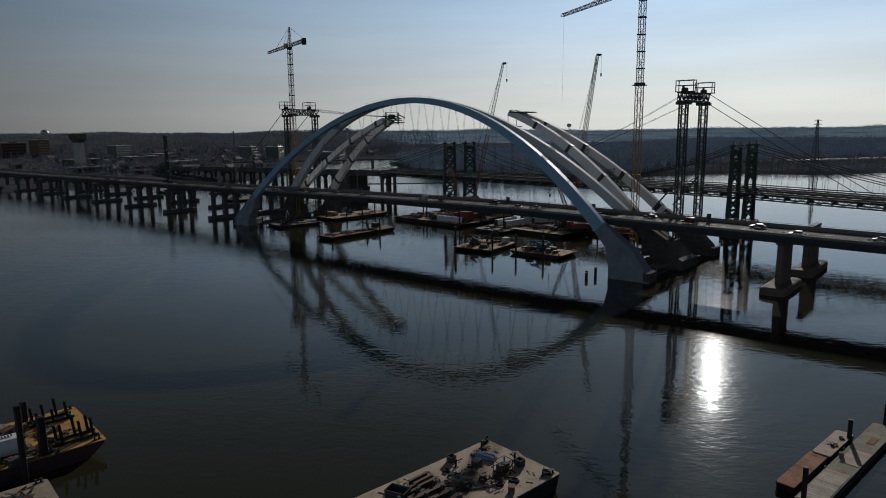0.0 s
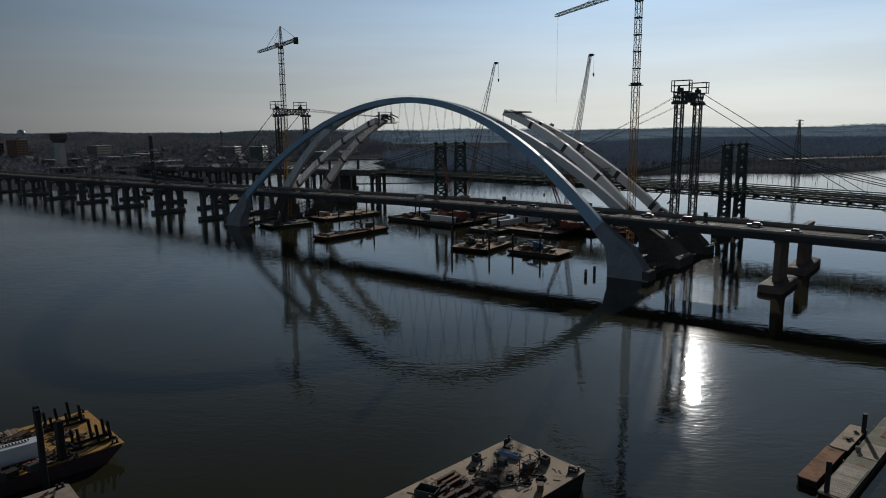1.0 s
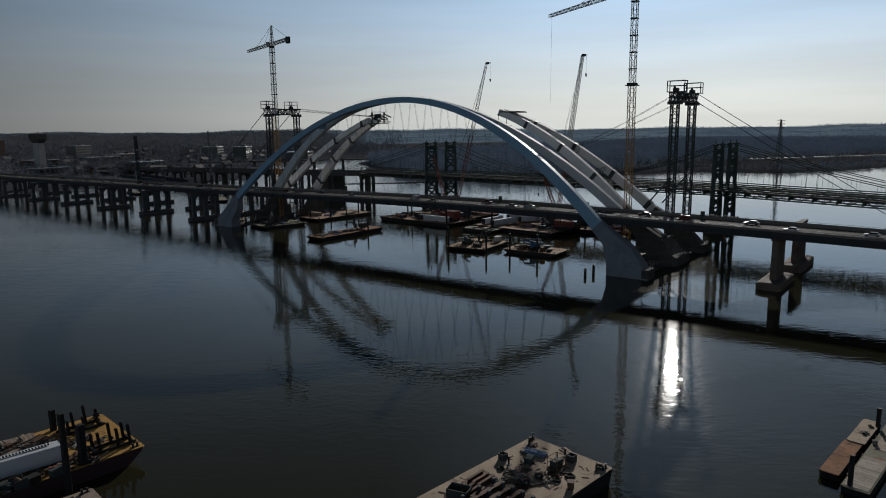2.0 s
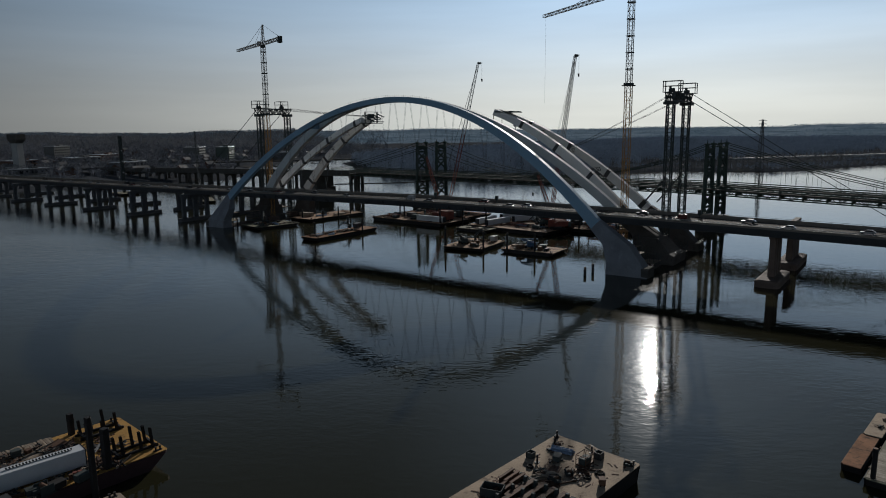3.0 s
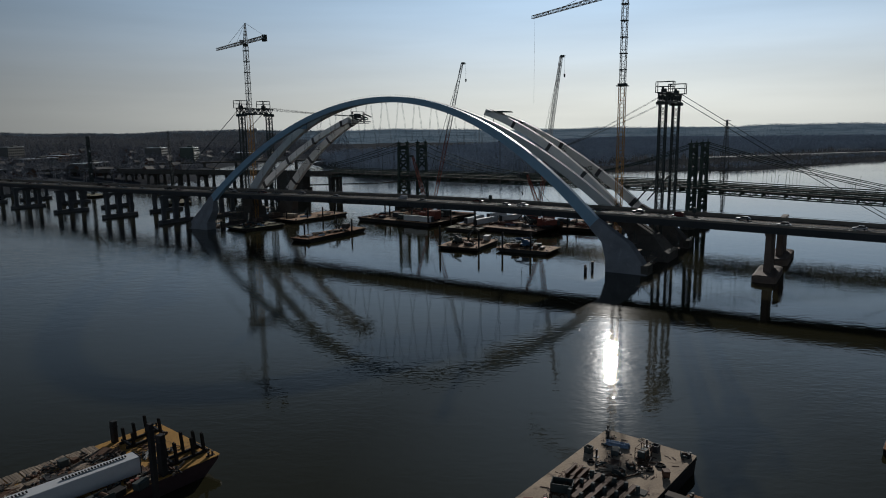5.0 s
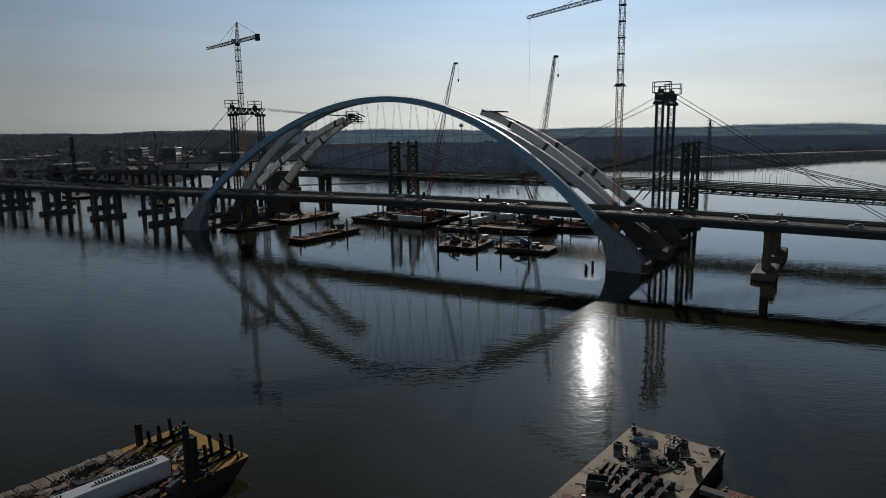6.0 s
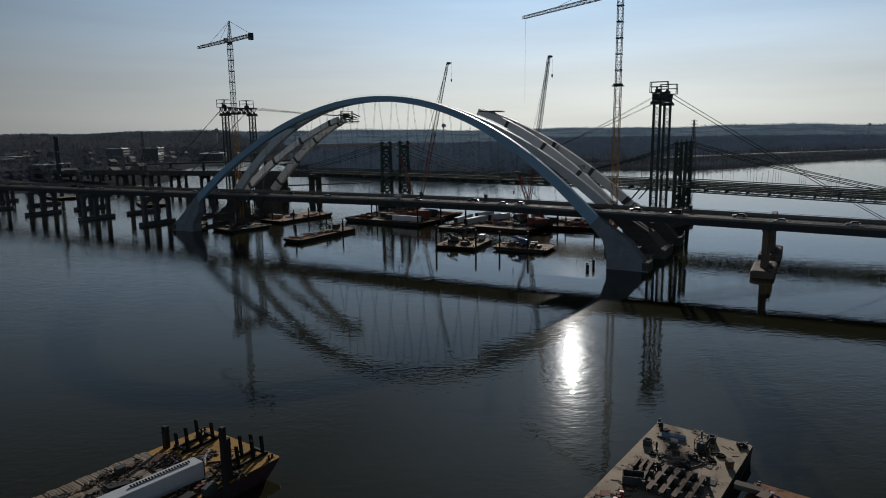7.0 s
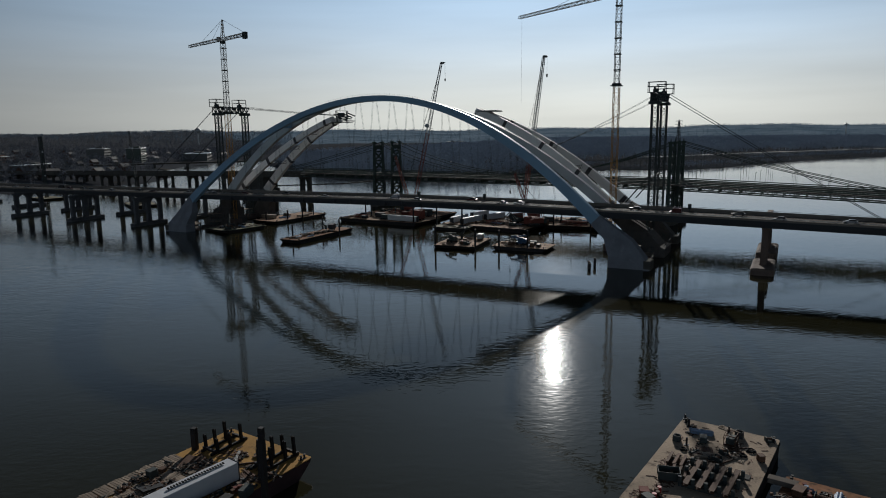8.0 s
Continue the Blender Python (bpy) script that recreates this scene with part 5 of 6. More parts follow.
def boom_lift(x, y, z, turn, mat, label):
    """A folded boom lift: chassis on four tyres, turret, two-piece arm and basket."""
    t = thing("boom_lift", label, "boom lift", at(x, y, z, turn) @ Matrix.Scale(1.35, 4), "boom lifts")
    part("chassis", Shape().box((0, 0, 0.8), (3.0, 2.0, 0.55), 0, 0.1), mat, t)
    for a in (-1.15, 1.15):
        for b in (-1.05, 1.05):
            part("tyre", Shape().rod((a, b - 0.18, 0.45), (a, b + 0.18, 0.45), 0.45, n=14), BLACK, t)
    part("turret", Shape().box((-0.2, 0, 1.55), (2.6, 1.5, 1.0), 0, 0.15).box((-1.5, 0, 1.6), (0.8, 1.6, 1.1), 0, 0.2), mat, t)
    part("lower_arm", Shape().beam((-1.0, 0.1, 2.1), (3.6, 0.1, 2.6), 0.42, 0.5), mat, t)
    part("upper_arm", Shape().beam((3.6, 0.1, 2.7), (-2.6, 0.1, 3.3), 0.36, 0.42), mat, t)
    basket = part("basket", Shape().box((4.6, 0.1, 1.5), (0.9, 1.7, 0.1), 0, 0.02), DARKSTEEL, t)
    for a in (4.2, 5.0):
        part("basket_rail", Shape().wire([(a, -0.7, 1.5), (a, -0.7, 2.6), (a, 0.9, 2.6), (a, 0.9, 1.5)], 0.04, 4), DARKSTEEL, basket)
    part("link", Shape().beam((3.6, 0.1, 2.6), (4.3, 0.1, 1.6), 0.2), DARKSTEEL, t)


heaps(230, 257.5, 30, 7, 0, 1.9, 11, 2.2, 51)
heaps(236, 315, 20, 14, -10, 1.6, 13, 2.4, 52)
heaps(241, 181, 18, 12, 6, 1.6, 7, 1.8, 53)
heaps(243, 152.1, 17, 8, 92, 1.6, 6, 1.5, 54)
heaps(296, 258, 46, 18, 86, 2.0, 22, 2.3, 55)
heaps(302, 188, 44, 26, 85, 2.0, 30, 2.2, 56)
heaps(322, 150, 28, 26, 8, 2.0, 24, 2.6, 57)
heaps(326, 258, 40, 18, 86, 2.0, 14, 2.6, 58)
heaps(282, 207, 16, 6, 88, 1.6, 6, 1.6, 59)
boom_lift(242.5, 153.1, 1.6, 86, LIFT_BLUE, "dark blue boom lift folded down on a small barge")
boom_lift(237.0, 184.5, 1.6, 60, DARKSTEEL, "dark boom lift parked on a small barge")
boom_lift(306.0, 180.0, 2.0, 80, DARKSTEEL, "dark boom lift among gear on a deck barge")
clutter(228, 257.5, 34, 9.5, 0, 1.9, 12, 11)
steel_box(247.5, 259.5, 1.9, 4.0, 2.6, 2.6, 10, GIRDER, "dark deckhouse container on a rusty barge", "deck_house")
clutter(283, 318, 36, 12, -3, 1.7, 6, 12)
steel_box(270, 322, 1.7, 9.0, 3.0, 2.2, 92, TIMBER, "long low tan crate on a pale deck", "long_crate")
clutter(236, 315, 20, 15, -10, 1.6, 12, 13)
clutter(241, 181, 20, 15, 6, 1.6, 8, 14)
steel_box(249.5, 176.0, 1.6, 3.6, 2.4, 2.6, 6, CRANE_WHITE, "grey deck cabin on a small barge", "deck_house")
clutter(243, 152.1, 20, 10, 92, 1.6, 7, 15)
steel_box(238.8, 146.8, 1.6, 1.8, 1.6, 2.0, 0, RUST, "rusty steel tank box on a barge")
clutter(296, 258, 48, 20, 86, 2.0, 16, 16)
clutter(326, 258, 44, 20, 86, 2.0, 14, 17)
white_girder(287.4, 240.5, 2.0, 19.0, 2.4, 2.9, 88)
steel_box(296, 236.0, 2.0, 7, 5, 5.5, 84, CRANE_RED, "red two-storey winch house on a barge", "winch_house")
steel_box(312, 240.0, 2.0, 8, 4, 4.0, 84, DARKSTEEL, "dark container stack on a barge", "container")
clutter(302, 188, 44, 24, 85, 2.0, 14, 18)
for x, y, length, turn in ((299.5, 211.6, 17.0, -2), (298.0, 203.3, 19.0, -8), (320.5, 208.6, 14.0, -15), (316.0, 197.3, 14.5, -22)):
    white_girder(x, y, 2.0, length, 2.3, 2.9, turn)
clutter(322, 150, 30, 26, 8, 2.0, 26, 19)
steel_box(300.0, 169.5, 2.0, 6.5, 5, 4.5, 80, CRANE_RED, "red machine house on a crane barge", "winch_house")
clutter(300, 471, 24, 12, 60, 1.6, 5, 20)

def knuckle_crane(x, y, z, turn, lift):
    """A small deck crane: pedestal, slewing column and a two-piece arm."""
    t = thing("deck_crane", "small dark knuckle-boom deck crane on a barge", "crane", at(x, y, z, turn), "deck cranes")
    part("pedestal", Shape().rod((0, 0, 0), (0, 0, 1.6), 0.7, 0.5, n=10), BLACK_STEEL, t)
    part("column", Shape().box((0, 0, 2.3), (1.0, 1.0, 1.6), 0, 0.12), DARKSTEEL, t)
    part("inner_arm", Shape().beam((0, 0, 2.8), (3.6, 0, 2.8 + lift), 0.5, 0.6), DARKSTEEL, t)
    part("outer_arm", Shape().beam((3.6, 0, 2.9 + lift), (6.4, 0, 1.6 + lift * 0.6), 0.36, 0.44), DARKSTEEL, t)
    part("ram", Shape().rod((0.5, 0, 2.0), (2.2, 0, 2.5 + lift * 0.6), 0.12, n=6), CRANE_WHITE, t)


def deck_lattice(x, y, z, turn, length):
    """A spare boom section lying on its side."""
    t = thing("boom_section", "rusty lattice crane boom section lying on deck", "boom section", at(x, y, z, turn), "boom sections")
    part("lattice", Shape().lattice((-length / 2, 0, 0.9), (length / 2, 0, 0.9), 1.6, step=1.7, chord=0.2, lace=0.11), CRANE_RED, t)
    for k in (-0.3, 0.3):
        part("bearer", Shape().box((k * length, 0, 0.04), (0.3, 2.0, 0.16)), TIMBER, t)


for x, y, z, turn, lift in ((246.0, 184.0, 1.6, -20, 2.2), (229.0, 313.0, 1.6, 40, 4.5), (290.0, 247.0, 2.0, 30, 3.0), (300.0, 178.0, 2.0, 100, 3.4), (315.0, 158.0, 2.0, 200, 3.0), (240.5, 258.0, 1.9, 160, 1.4)):
    knuckle_crane(x, y, z, turn, lift)
for x, y, z, turn, length in ((308.0, 150.0, 2.0, 84, 12.0), (311.5, 149.0, 2.0, 87, 14.0), (318.0, 262.0, 2.0, 84, 12.0), (293.0, 272.0, 2.0, 80, 10.0), (296.0, 189.0, 2.0, 82, 11.0)):
    deck_lattice(x, y, z, turn, length)
for x, y, sx, sy, sz, mat, label in ((291.5, 254.0, 6.1, 2.5, 2.6, DARKSTEEL, "dark steel container on a crane barge"), (297.5, 262.0, 6.1, 2.5, 2.6, GIRDER, "black steel container on a crane barge"), (302.0, 247.0, 4.5, 3.0, 3.4, CRANE_RED, "dark red power pack on a crane barge"),
                                     (309.5, 171.5, 5.2, 3.6, 5.0, CRANE_RED, "dark red hoist house on a deck barge"), (303.5, 163.5, 4.0, 2.6, 2.8, RUST, "rusty steel store box on a deck barge"), (317.0, 166.0, 6.1, 2.5, 2.6, DARKSTEEL, "dark steel container on a deck barge"),
                                     (326.0, 141.0, 6.1, 2.5, 2.6, RUST, "rusty steel container on a crane barge"), (312.0, 139.5, 3.0, 2.4, 2.2, DARKSTEEL, "dark generator box on a crane barge"), (286.0, 309.5, 9.0, 2.4, 1.1, TIMBER, "low stack of pale timber mats on a deck")):
    steel_box(x, y, 1.7 if y > 300 else 2.0, sx, sy, sz, 84 if y < 300 else -3, mat, label, "container")
rnd = random.Random(77)
for i in range(26):
    plank_pile(rnd.uniform(290, 322), rnd.uniform(172, 208), 2.0, rnd.randint(3, 5), rnd.uniform(4, 8), rnd.choice((85, -5)) + rnd.uniform(-8, 8), rnd.choice((TIMBER, TIMBER, RUST)), rnd)
for i in range(14):
    plank_pile(rnd.uniform(308, 336), rnd.uniform(138, 162), 2.0, rnd.randint(3, 5), rnd.uniform(4, 8), rnd.choice((8, 98)) + rnd.uniform(-8, 8), rnd.choice((TIMBER, RUST)), rnd)
for i in range(12):
    plank_pile(rnd.uniform(288, 308), rnd.uniform(232, 280), 2.0, rnd.randint(3, 5), rnd.uniform(4, 7), rnd.choice((86, -4)) + rnd.uniform(-8, 8), rnd.choice((TIMBER, TIMBER, RUST)), rnd)

# ---------------------------------------------------------------- the tan barge below
NB = 2.4
NT = -7.5
rnd = random.Random(5)
pipe_bundle(78.2, 58.9, NB, 7, 3.6, 0.17, -85, BLUE_PIPE, "bundle of short blue-grey pipes lying on a tan deck")
plank_pile(81.5, 55.4, NB, 4, 2.6, 60, TIMBER, rnd)
plank_pile(70.3, 57.6, NB, 14, 4.4, -70, TIMBER, rnd)
plank_pile(68.2, 56.4, NB, 8, 4.0, -50, RUST, rnd)


def open_skip(x, y, z, sx, sy, sz, turn, mat, label):
    """An open-topped steel bin with sloping ends."""
    t = thing("steel_bin", label, "bin", at(x, y, z, turn), GEAR)
    w = 0.1
    for k in (-1, 1):
        part("side_wall", Shape().box((0, k * sy / 2, sz / 2), (sx, w, sz), 0, 0.02), mat, t)
        part("end_wall", Shape().loft([[(k * sx * 0.42, -sy / 2 + w, 0.03), (k * sx * 0.42, sy / 2 - w, 0.03), (k * (sx * 0.42 + w), sy / 2 - w, 0.03), (k * (sx * 0.42 + w), -sy / 2 + w, 0.03)],
                                       [(k * (sx / 2 - w), -sy / 2 + w, sz), (k * (sx / 2 - w), sy / 2 - w, sz), (k * sx / 2, sy / 2 - w, sz), (k * sx / 2, -sy / 2 + w, sz)]]), mat, t)
    part("floor_plate", Shape().box((0, 0, 0.06), (sx * 0.84, sy - 2 * w, 0.1)), mat, t)
    return t


open_skip(79.4, 53.2, NB, 1.2, 1.1, 1.1, NT, GIRDER, "small open dark steel bin on a tan deck")
open_skip(61.2, 61.2, NB, 3.1, 2.0, 1.3, -76, DARKSTEEL, "open dark steel skip on a tan barge deck")
open_skip(73.8, 62.0, NB, 1.1, 1.0, 1.0, NT, DARKSTEEL, "small open dark steel bin on a tan deck")
# welding set in a cage
t = thing("generator", "dark caged engine generator on a tan barge deck", "generator", at(76.4, 54.2, NB, NT), GEAR)
part("engine", Shape().box((0, 0, 0.75), (1.9, 1.2, 1.0), 0, 0.1), DARKSTEEL, t)
for a in (-1.15, 1.15):
    for b in (-0.85, 0.85):
        part("cage_post", Shape().beam((a, b, 0), (a, b, 1.75), 0.09), RUST, t)
    part("cage_rail", Shape().beam((a, -0.85, 1.75), (a, 0.85, 1.75), 0.09), RUST, t)
for b in (-0.85, 0.85):
    for z in (0.1, 0.9, 1.75):
        part("cage_rail", Shape().beam((-1.15, b, z), (1.15, b, z), 0.08), RUST, t)
part("fuel_tank", Shape().box((0, 0, 0.16), (2.2, 1.6, 0.26), 0, 0.05), RUST, t)
part("exhaust", Shape().rod((0.6, 0.2, 1.25), (0.6, 0.2, 2.0), 0.07, n=8), RUST, t)
# short beams in two rows
for i in range(3):
    h_beam(66.2 - 0.15 * i, 61.9 - i * 1.0, NB, 3.6, 0.85, NT + 3, RUST)
    h_beam(62.9 - 0.15 * i, 60.9 - i * 0.95, NB, 3.2, 0.8, NT + 5, RUST)
# rack of long beams
t = thing("beam_rack", "dark steel rack holding four long rust-brown beams", "rack", at(62.4, 55.6, NB, NT), GEAR)
for k in (-3.2, 0.2, 3.2):
    part("cross_bearer", Shape().box((k, 0, 0.25), (0.5, 7.4, 0.5), 0, 0.04), DARKSTEEL, t)
    for j in range(5):
        part("stake", Shape().box((k, -3.5 + j * 1.75, 0.95), (0.45, 0.5, 0.95), 0, 0.05), DARKSTEEL, t)
for j in range(4):
    part("long_beam", Shape().box((0.1, -2.63 + j * 1.75, 0.85), (8.2, 0.75, 0.12)).box((0.1, -2.63 + j * 1.75, 0.56), (8.2, 0.75, 0.1)).box((0.1, -2.63 + j * 1.75, 0.7), (8.2, 0.1, 0.3)), RUST, t)
solid("hatch_plate", Shape().box((0, 0, 0.06), (1.5, 1.3, 0.12), 0, 0.03), BLACK, "small black hatch plate on a tan deck", "hatch", m=at(66.2, 51.4, NB, NT))
solid("hatch_plate", Shape().box((0, 0, 0.05), (2.3, 2.0, 0.1), 0, 0.03), RUST, "worn steel deck plate on a tan deck", "hatch", m=at(72.3, 57.4, NB, NT + 20))


def hose_coil(x, y, z, r, mat):
    sh = Shape()
    for k in range(3):
        pts = [(r * (1 - 0.12 * k) * math.cos(a), r * (1 - 0.12 * k) * math.sin(a), 0.08 + 0.09 * k) for a in [2 * math.pi * i / 16 for i in range(17)]]
        sh.wire(pts, 0.07, 5)
    solid("hose_coil", sh, mat, "coiled dark hose lying on a barge deck", "hose", GEAR, m=at(x, y, z, rnd.uniform(0, 90)))


hose_coil(75.0, 51.2, NB, 0.75, BLACK)
hose_coil(72.8, 52.2, NB, 0.6, BLACK)
hose_coil(74.0, 53.0, NB, 0.5, RUST)
hose_coil(71.0, 60.6, NB, 0.55, BLACK)
for x, y, h in ((80.4, 54.8, 1.2), (80.1, 61.0, 1.4), (82.9, 62.0, 0.9), (72.9, 60.4, 1.3)):
    solid("steel_post", Shape().rod((0, 0, 0), (0, 0, h), 0.16, n=8).box((0, 0, 0.04), (0.7, 0.7, 0.08)), BLACK_STEEL, "short black steel post on a barge deck", "post", "deck posts", m=at(x, y, NB))
steel_box(72.2, 49.7, NB, 1.1, 0.9, 1.1, 30, RUST, "small rusty steel box by the barge edge")
steel_box(75.2, 58.2, NB, 1.6, 1.1, 1.0, 10, DARKSTEEL, "dark steel tool box on a tan deck")
winch(72.4, 54.9, NB, 40, 0.6)
winch(80.0, 48.9, NB, 20, 0.6)
winch(69.4, 55.6, NB, 70, 0.7)
h_beam(75.0, 53.0, NB, 3.4, 0.22, -60, RUST)
h_beam(70.0, 54.0, NB, 4.0, 0.2, -35, RUST)
h_beam(67.6, 59.0, NB, 3.0, 0.2, -45, BLACK_STEEL)
h_beam(66.0, 56.3, NB, 3.8, 0.24, -85, BLACK_STEEL)
steel_box(54.6, 63.4, NB, 1.4, 1.2, 1.1, 20, CRANE_RED, "red and black gear box near the barge edge")
steel_box(53.2, 62.6, NB, 1.5, 1.2, 1.1, 50, DARKSTEEL, "dark gear box near the barge edge")
for i in range(5):
    drum(54.4 + 0.7 * i, 62.0 - 0.3 * (i % 2), NB, RED if i % 3 == 0 else RUST)
clutter(50, 60, 14, 11, NT, NB, 12, 31)
heaps(71.5, 57.5, 7, 4, NT, NB, 6, 0.9, 71)
heaps(73.5, 52.8, 5, 3, NT, NB, 5, 0.6, 72)
heaps(68.0, 58.5, 10, 7, NT, NB, 6, 0.6, 73)
heaps(79.0, 60.6, 3, 2, NT, NB, 3, 0.6, 74)
heaps(54.5, 62.6, 4, 2, NT, NB, 4, 1.1, 75)


def litter(cx, cy, sx, sy, turn, z, n, seed, label):
    """Countless small offcuts, bolts and splinters strewn over a deck, thicker in drifts."""
    r_ = random.Random(seed)
    sh = Shape()
    a = radians(turn)
    drifts = [(r_.uniform(-0.42, 0.42) * sx, r_.uniform(-0.4, 0.4) * sy) for _ in range(9)]
    for i in range(n):
        if i % 3:
            u, v = r_.choice(drifts)
            u, v = u + r_.gauss(0, 0.9), v + r_.gauss(0, 0.7)
        else:
            u, v = r_.uniform(-0.46, 0.46) * sx, r_.uniform(-0.44, 0.44) * sy
        if abs(u) > sx * 0.48 or abs(v) > sy * 0.48:
            continue
        x, y = cx + u * math.cos(a) - v * math.sin(a), cy + u * math.sin(a) + v * math.cos(a)
        k = r_.uniform(0.08, 0.32)
        sh.box((x, y, z + k * 0.14), (k * r_.uniform(1.0, 4.5), k * r_.uniform(0.3, 0.9), k * 0.3), r_.uniform(0, 180))
    tagged(new("deck_litter", mesh_of("deck_litter", sh, RUST)), label, "litter", kind="stuff")


litter(62.5, 57.4, 40, 14.6, -7.5, NB, 520, 301, "small rusty offcuts and bolts strewn over a tan deck")
litter(21.4, 123.0, 42, 17.5, -6.5, 2.6, 520, 302, "splinters and offcuts strewn over an ochre deck")
litter(241, 181, 23, 17, 6, 1.6, 160, 303, "small scrap strewn over a timber-matted deck")
litter(243, 152.1, 23, 12, 92, 1.6, 140, 304, "small scrap strewn over a small barge deck")
# rusty neighbour
steel_box(67.6, 46.6, 1.6, 1.3, 3.8, 0.9, NT, BARRIER, "pale concrete block on a rusty barge", "block")
clutter(64, 42.5, 9, 8, NT, 1.6, 8, 33)
heaps(65, 43, 9, 8, NT, 1.6, 9, 1.1, 76)
plank_pile(62.5, 44.0, 1.6, 16, 6.0, 80, TIMBER, rnd)

# ---------------------------------------------------------------- the ochre barge with pile racks
LB = 2.6


def pile_rack(x, y, turn, posts):
    t = thing("pile_rack", "black steel rack of upright H-pile stubs on an ochre deck", "rack", at(x, y, LB, turn), "pile racks")
    for k in (-1.15, 1.15):
        part("runner", Shape().box((0, k, 0.22), (7.0, 0.34, 0.4), 0, 0.03), BLACK_STEEL, t)
    for k in (-2.8, 2.8):
        part("crosstie", Shape().box((k, 0, 0.5), (0.4, 3.2, 0.4), 0, 0.03), BLACK_STEEL, t)
    for px, py, h in posts:
        s = 0.38
        m = pose(px, py, 0.2, 3, -6, 0)
        part("stub", Shape().box((0, 0, 0), (s, 0.07, h), m=m @ pose(0, -s / 2, h / 2)).box((0, 0, 0), (s, 0.07, h), m=m @ pose(0, s / 2, h / 2)).box((0, 0, 0), (0.08, s * 0.85, h), m=m @ pose(0, 0, h / 2)), BLACK_STEEL, t)


pile_rack(40.0, 126.2, -6.5, [(-2.6, 1.15, 2.6), (-0.8, 1.15, 2.8), (1.2, 1.15, 3.4), (-2.2, -1.15, 2.3), (0.2, -1.15, 2.3), (2.4, -1.15, 3.1)])
pile_rack(39.7, 115.2, -6.5, [(-2.4, 1.15, 2.6), (0.4, 1.15, 3.6), (2.4, 1.15, 3.0), (-2.0, -1.15, 3.4), (0.8, -1.15, 3.2), (2.6, -1.15, 3.3)])
for x, y, z, r in ((36.9, 129.4, 6.3, 0.42), (30.2, 108.9, 13.3, 0.36), (34.3, 113.0, 9.0, 0.5)):
    spud(x, y, -4, z, r, True)
white_girder(18.6, 119.6, LB, 29.0, 2.4, 2.6, -9.5)
for i in range(44):
    xx = 31.4 - i * 0.42 - (4.0 if i > 20 else 0)
    solid("girder_clamp", Shape().box((0, 0, 0.18), (0.2, 0.42, 0.2), 0, 0.03).rod((0, 0, 0.2), (0, 0, 0.3), 0.07, n=6), BLACK_STEEL, "black bolted clamp on a white girder", "clamp", "girder clamps", m=at(xx, 117.75 + (30.4 - xx) * 0.167, LB + 2.85, -9.5))
heaps(22.5, 125.6, 24, 4.2, -6.5, LB, 22, 1.5, 61)
heaps(33.0, 115.0, 6, 6, -6.5, LB, 12, 1.2, 62)
heaps(20.0, 115.0, 18, 5, -6.5, LB, 14, 1.5, 63)
heaps(37.8, 120.4, 5, 3, -6.5, LB, 4, 0.9, 64)
solid("sheet_plate", Shape().box((0, 0, 0.06), (3.6, 2.4, 0.12), 0, 0.02), RUST, "dark rusty steel sheet lying on an ochre deck", "plate", "steel sheets", m=at(33.0, 126.6, LB + 0.25, 20) @ pose(0, 0, 0, 6, -5, 0))
solid("sheet_plate", Shape().box((0, 0, 0.06), (3.0, 2.2, 0.12), 0, 0.02), BLACK_STEEL, "black steel sheet leaning on timber offcuts", "plate", "steel sheets", m=at(25.4, 125.6, LB + 0.3, -15) @ pose(0, 0, 0, -7, 5, 0))
rnd = random.Random(9)
for i in range(13):
    t = thing("timber_mat", "weathered grey timber crane mat on an ochre deck", "mat", at(33.5 - i * 2.15, 125.0 + i * 0.245, LB, -6.5 + rnd.uniform(-3, 3)), "timber mats")
    for j in range(5):
        part("plank", Shape().box((-0.8 + j * 0.4 + rnd.uniform(-0.02, 0.02), rnd.uniform(-0.15, 0.15), 0.07), (0.37, rnd.uniform(4.4, 5.0), 0.14), 0, 0.015), TIMBER, t)
for i in range(12):
    t = thing("timber_mat", "weathered grey timber crane mat on an ochre deck", "mat", at(33.0 - i * 2.2, 129.6 + i * 0.25, LB, -6.5 + rnd.uniform(-3, 3)), "timber mats")
    for j in range(5):
        part("plank", Shape().box((-0.8 + j * 0.41 + rnd.uniform(-0.02, 0.02), rnd.uniform(-0.12, 0.12), 0.07), (0.37, rnd.uniform(3.3, 3.8), 0.14), 0, 0.015), TIMBER, t)
heaps(20.5, 129.4, 22, 2.6, -6.5, LB + 0.14, 12, 1.3, 65)
rnd = random.Random(8)
for i in range(9):
    plank_pile(34.5 - i * 2.6, 126.3 + rnd.uniform(-0.8, 0.8), LB, 12, 4.2, rnd.choice((-6, 84)) + rnd.uniform(-10, 10), TIMBER if i % 3 else RUST, rnd)
steel_box(27.9, 128.4, LB, 1.3, 1.1, 1.2, -6, DARKSTEEL, "dark caged gear box near the barge edge")
steel_box(29.6, 128.2, LB, 0.9, 0.8, 0.7, 10, RUST, "small rusty gear box near the barge edge")
steel_box(30.2, 112.3, LB, 1.9, 1.3, 1.2, 10, DARKSTEEL, "dark gear box with a worn lid")
pipe_bundle(36.9, 120.6, LB, 4, 3.4, 0.09, 40, CABLE, "loose silvery pipes on an ochre deck")
pipe_bundle(38.0, 121.6, LB, 4, 3.2, 0.08, 30, CABLE, "loose grey pipes on an ochre deck")
plank_pile(34.0, 116.0, LB, 14, 3.4, 70, RUST, rnd)
plank_pile(31.5, 113.8, LB, 12, 3.0, 30, TIMBER, rnd)
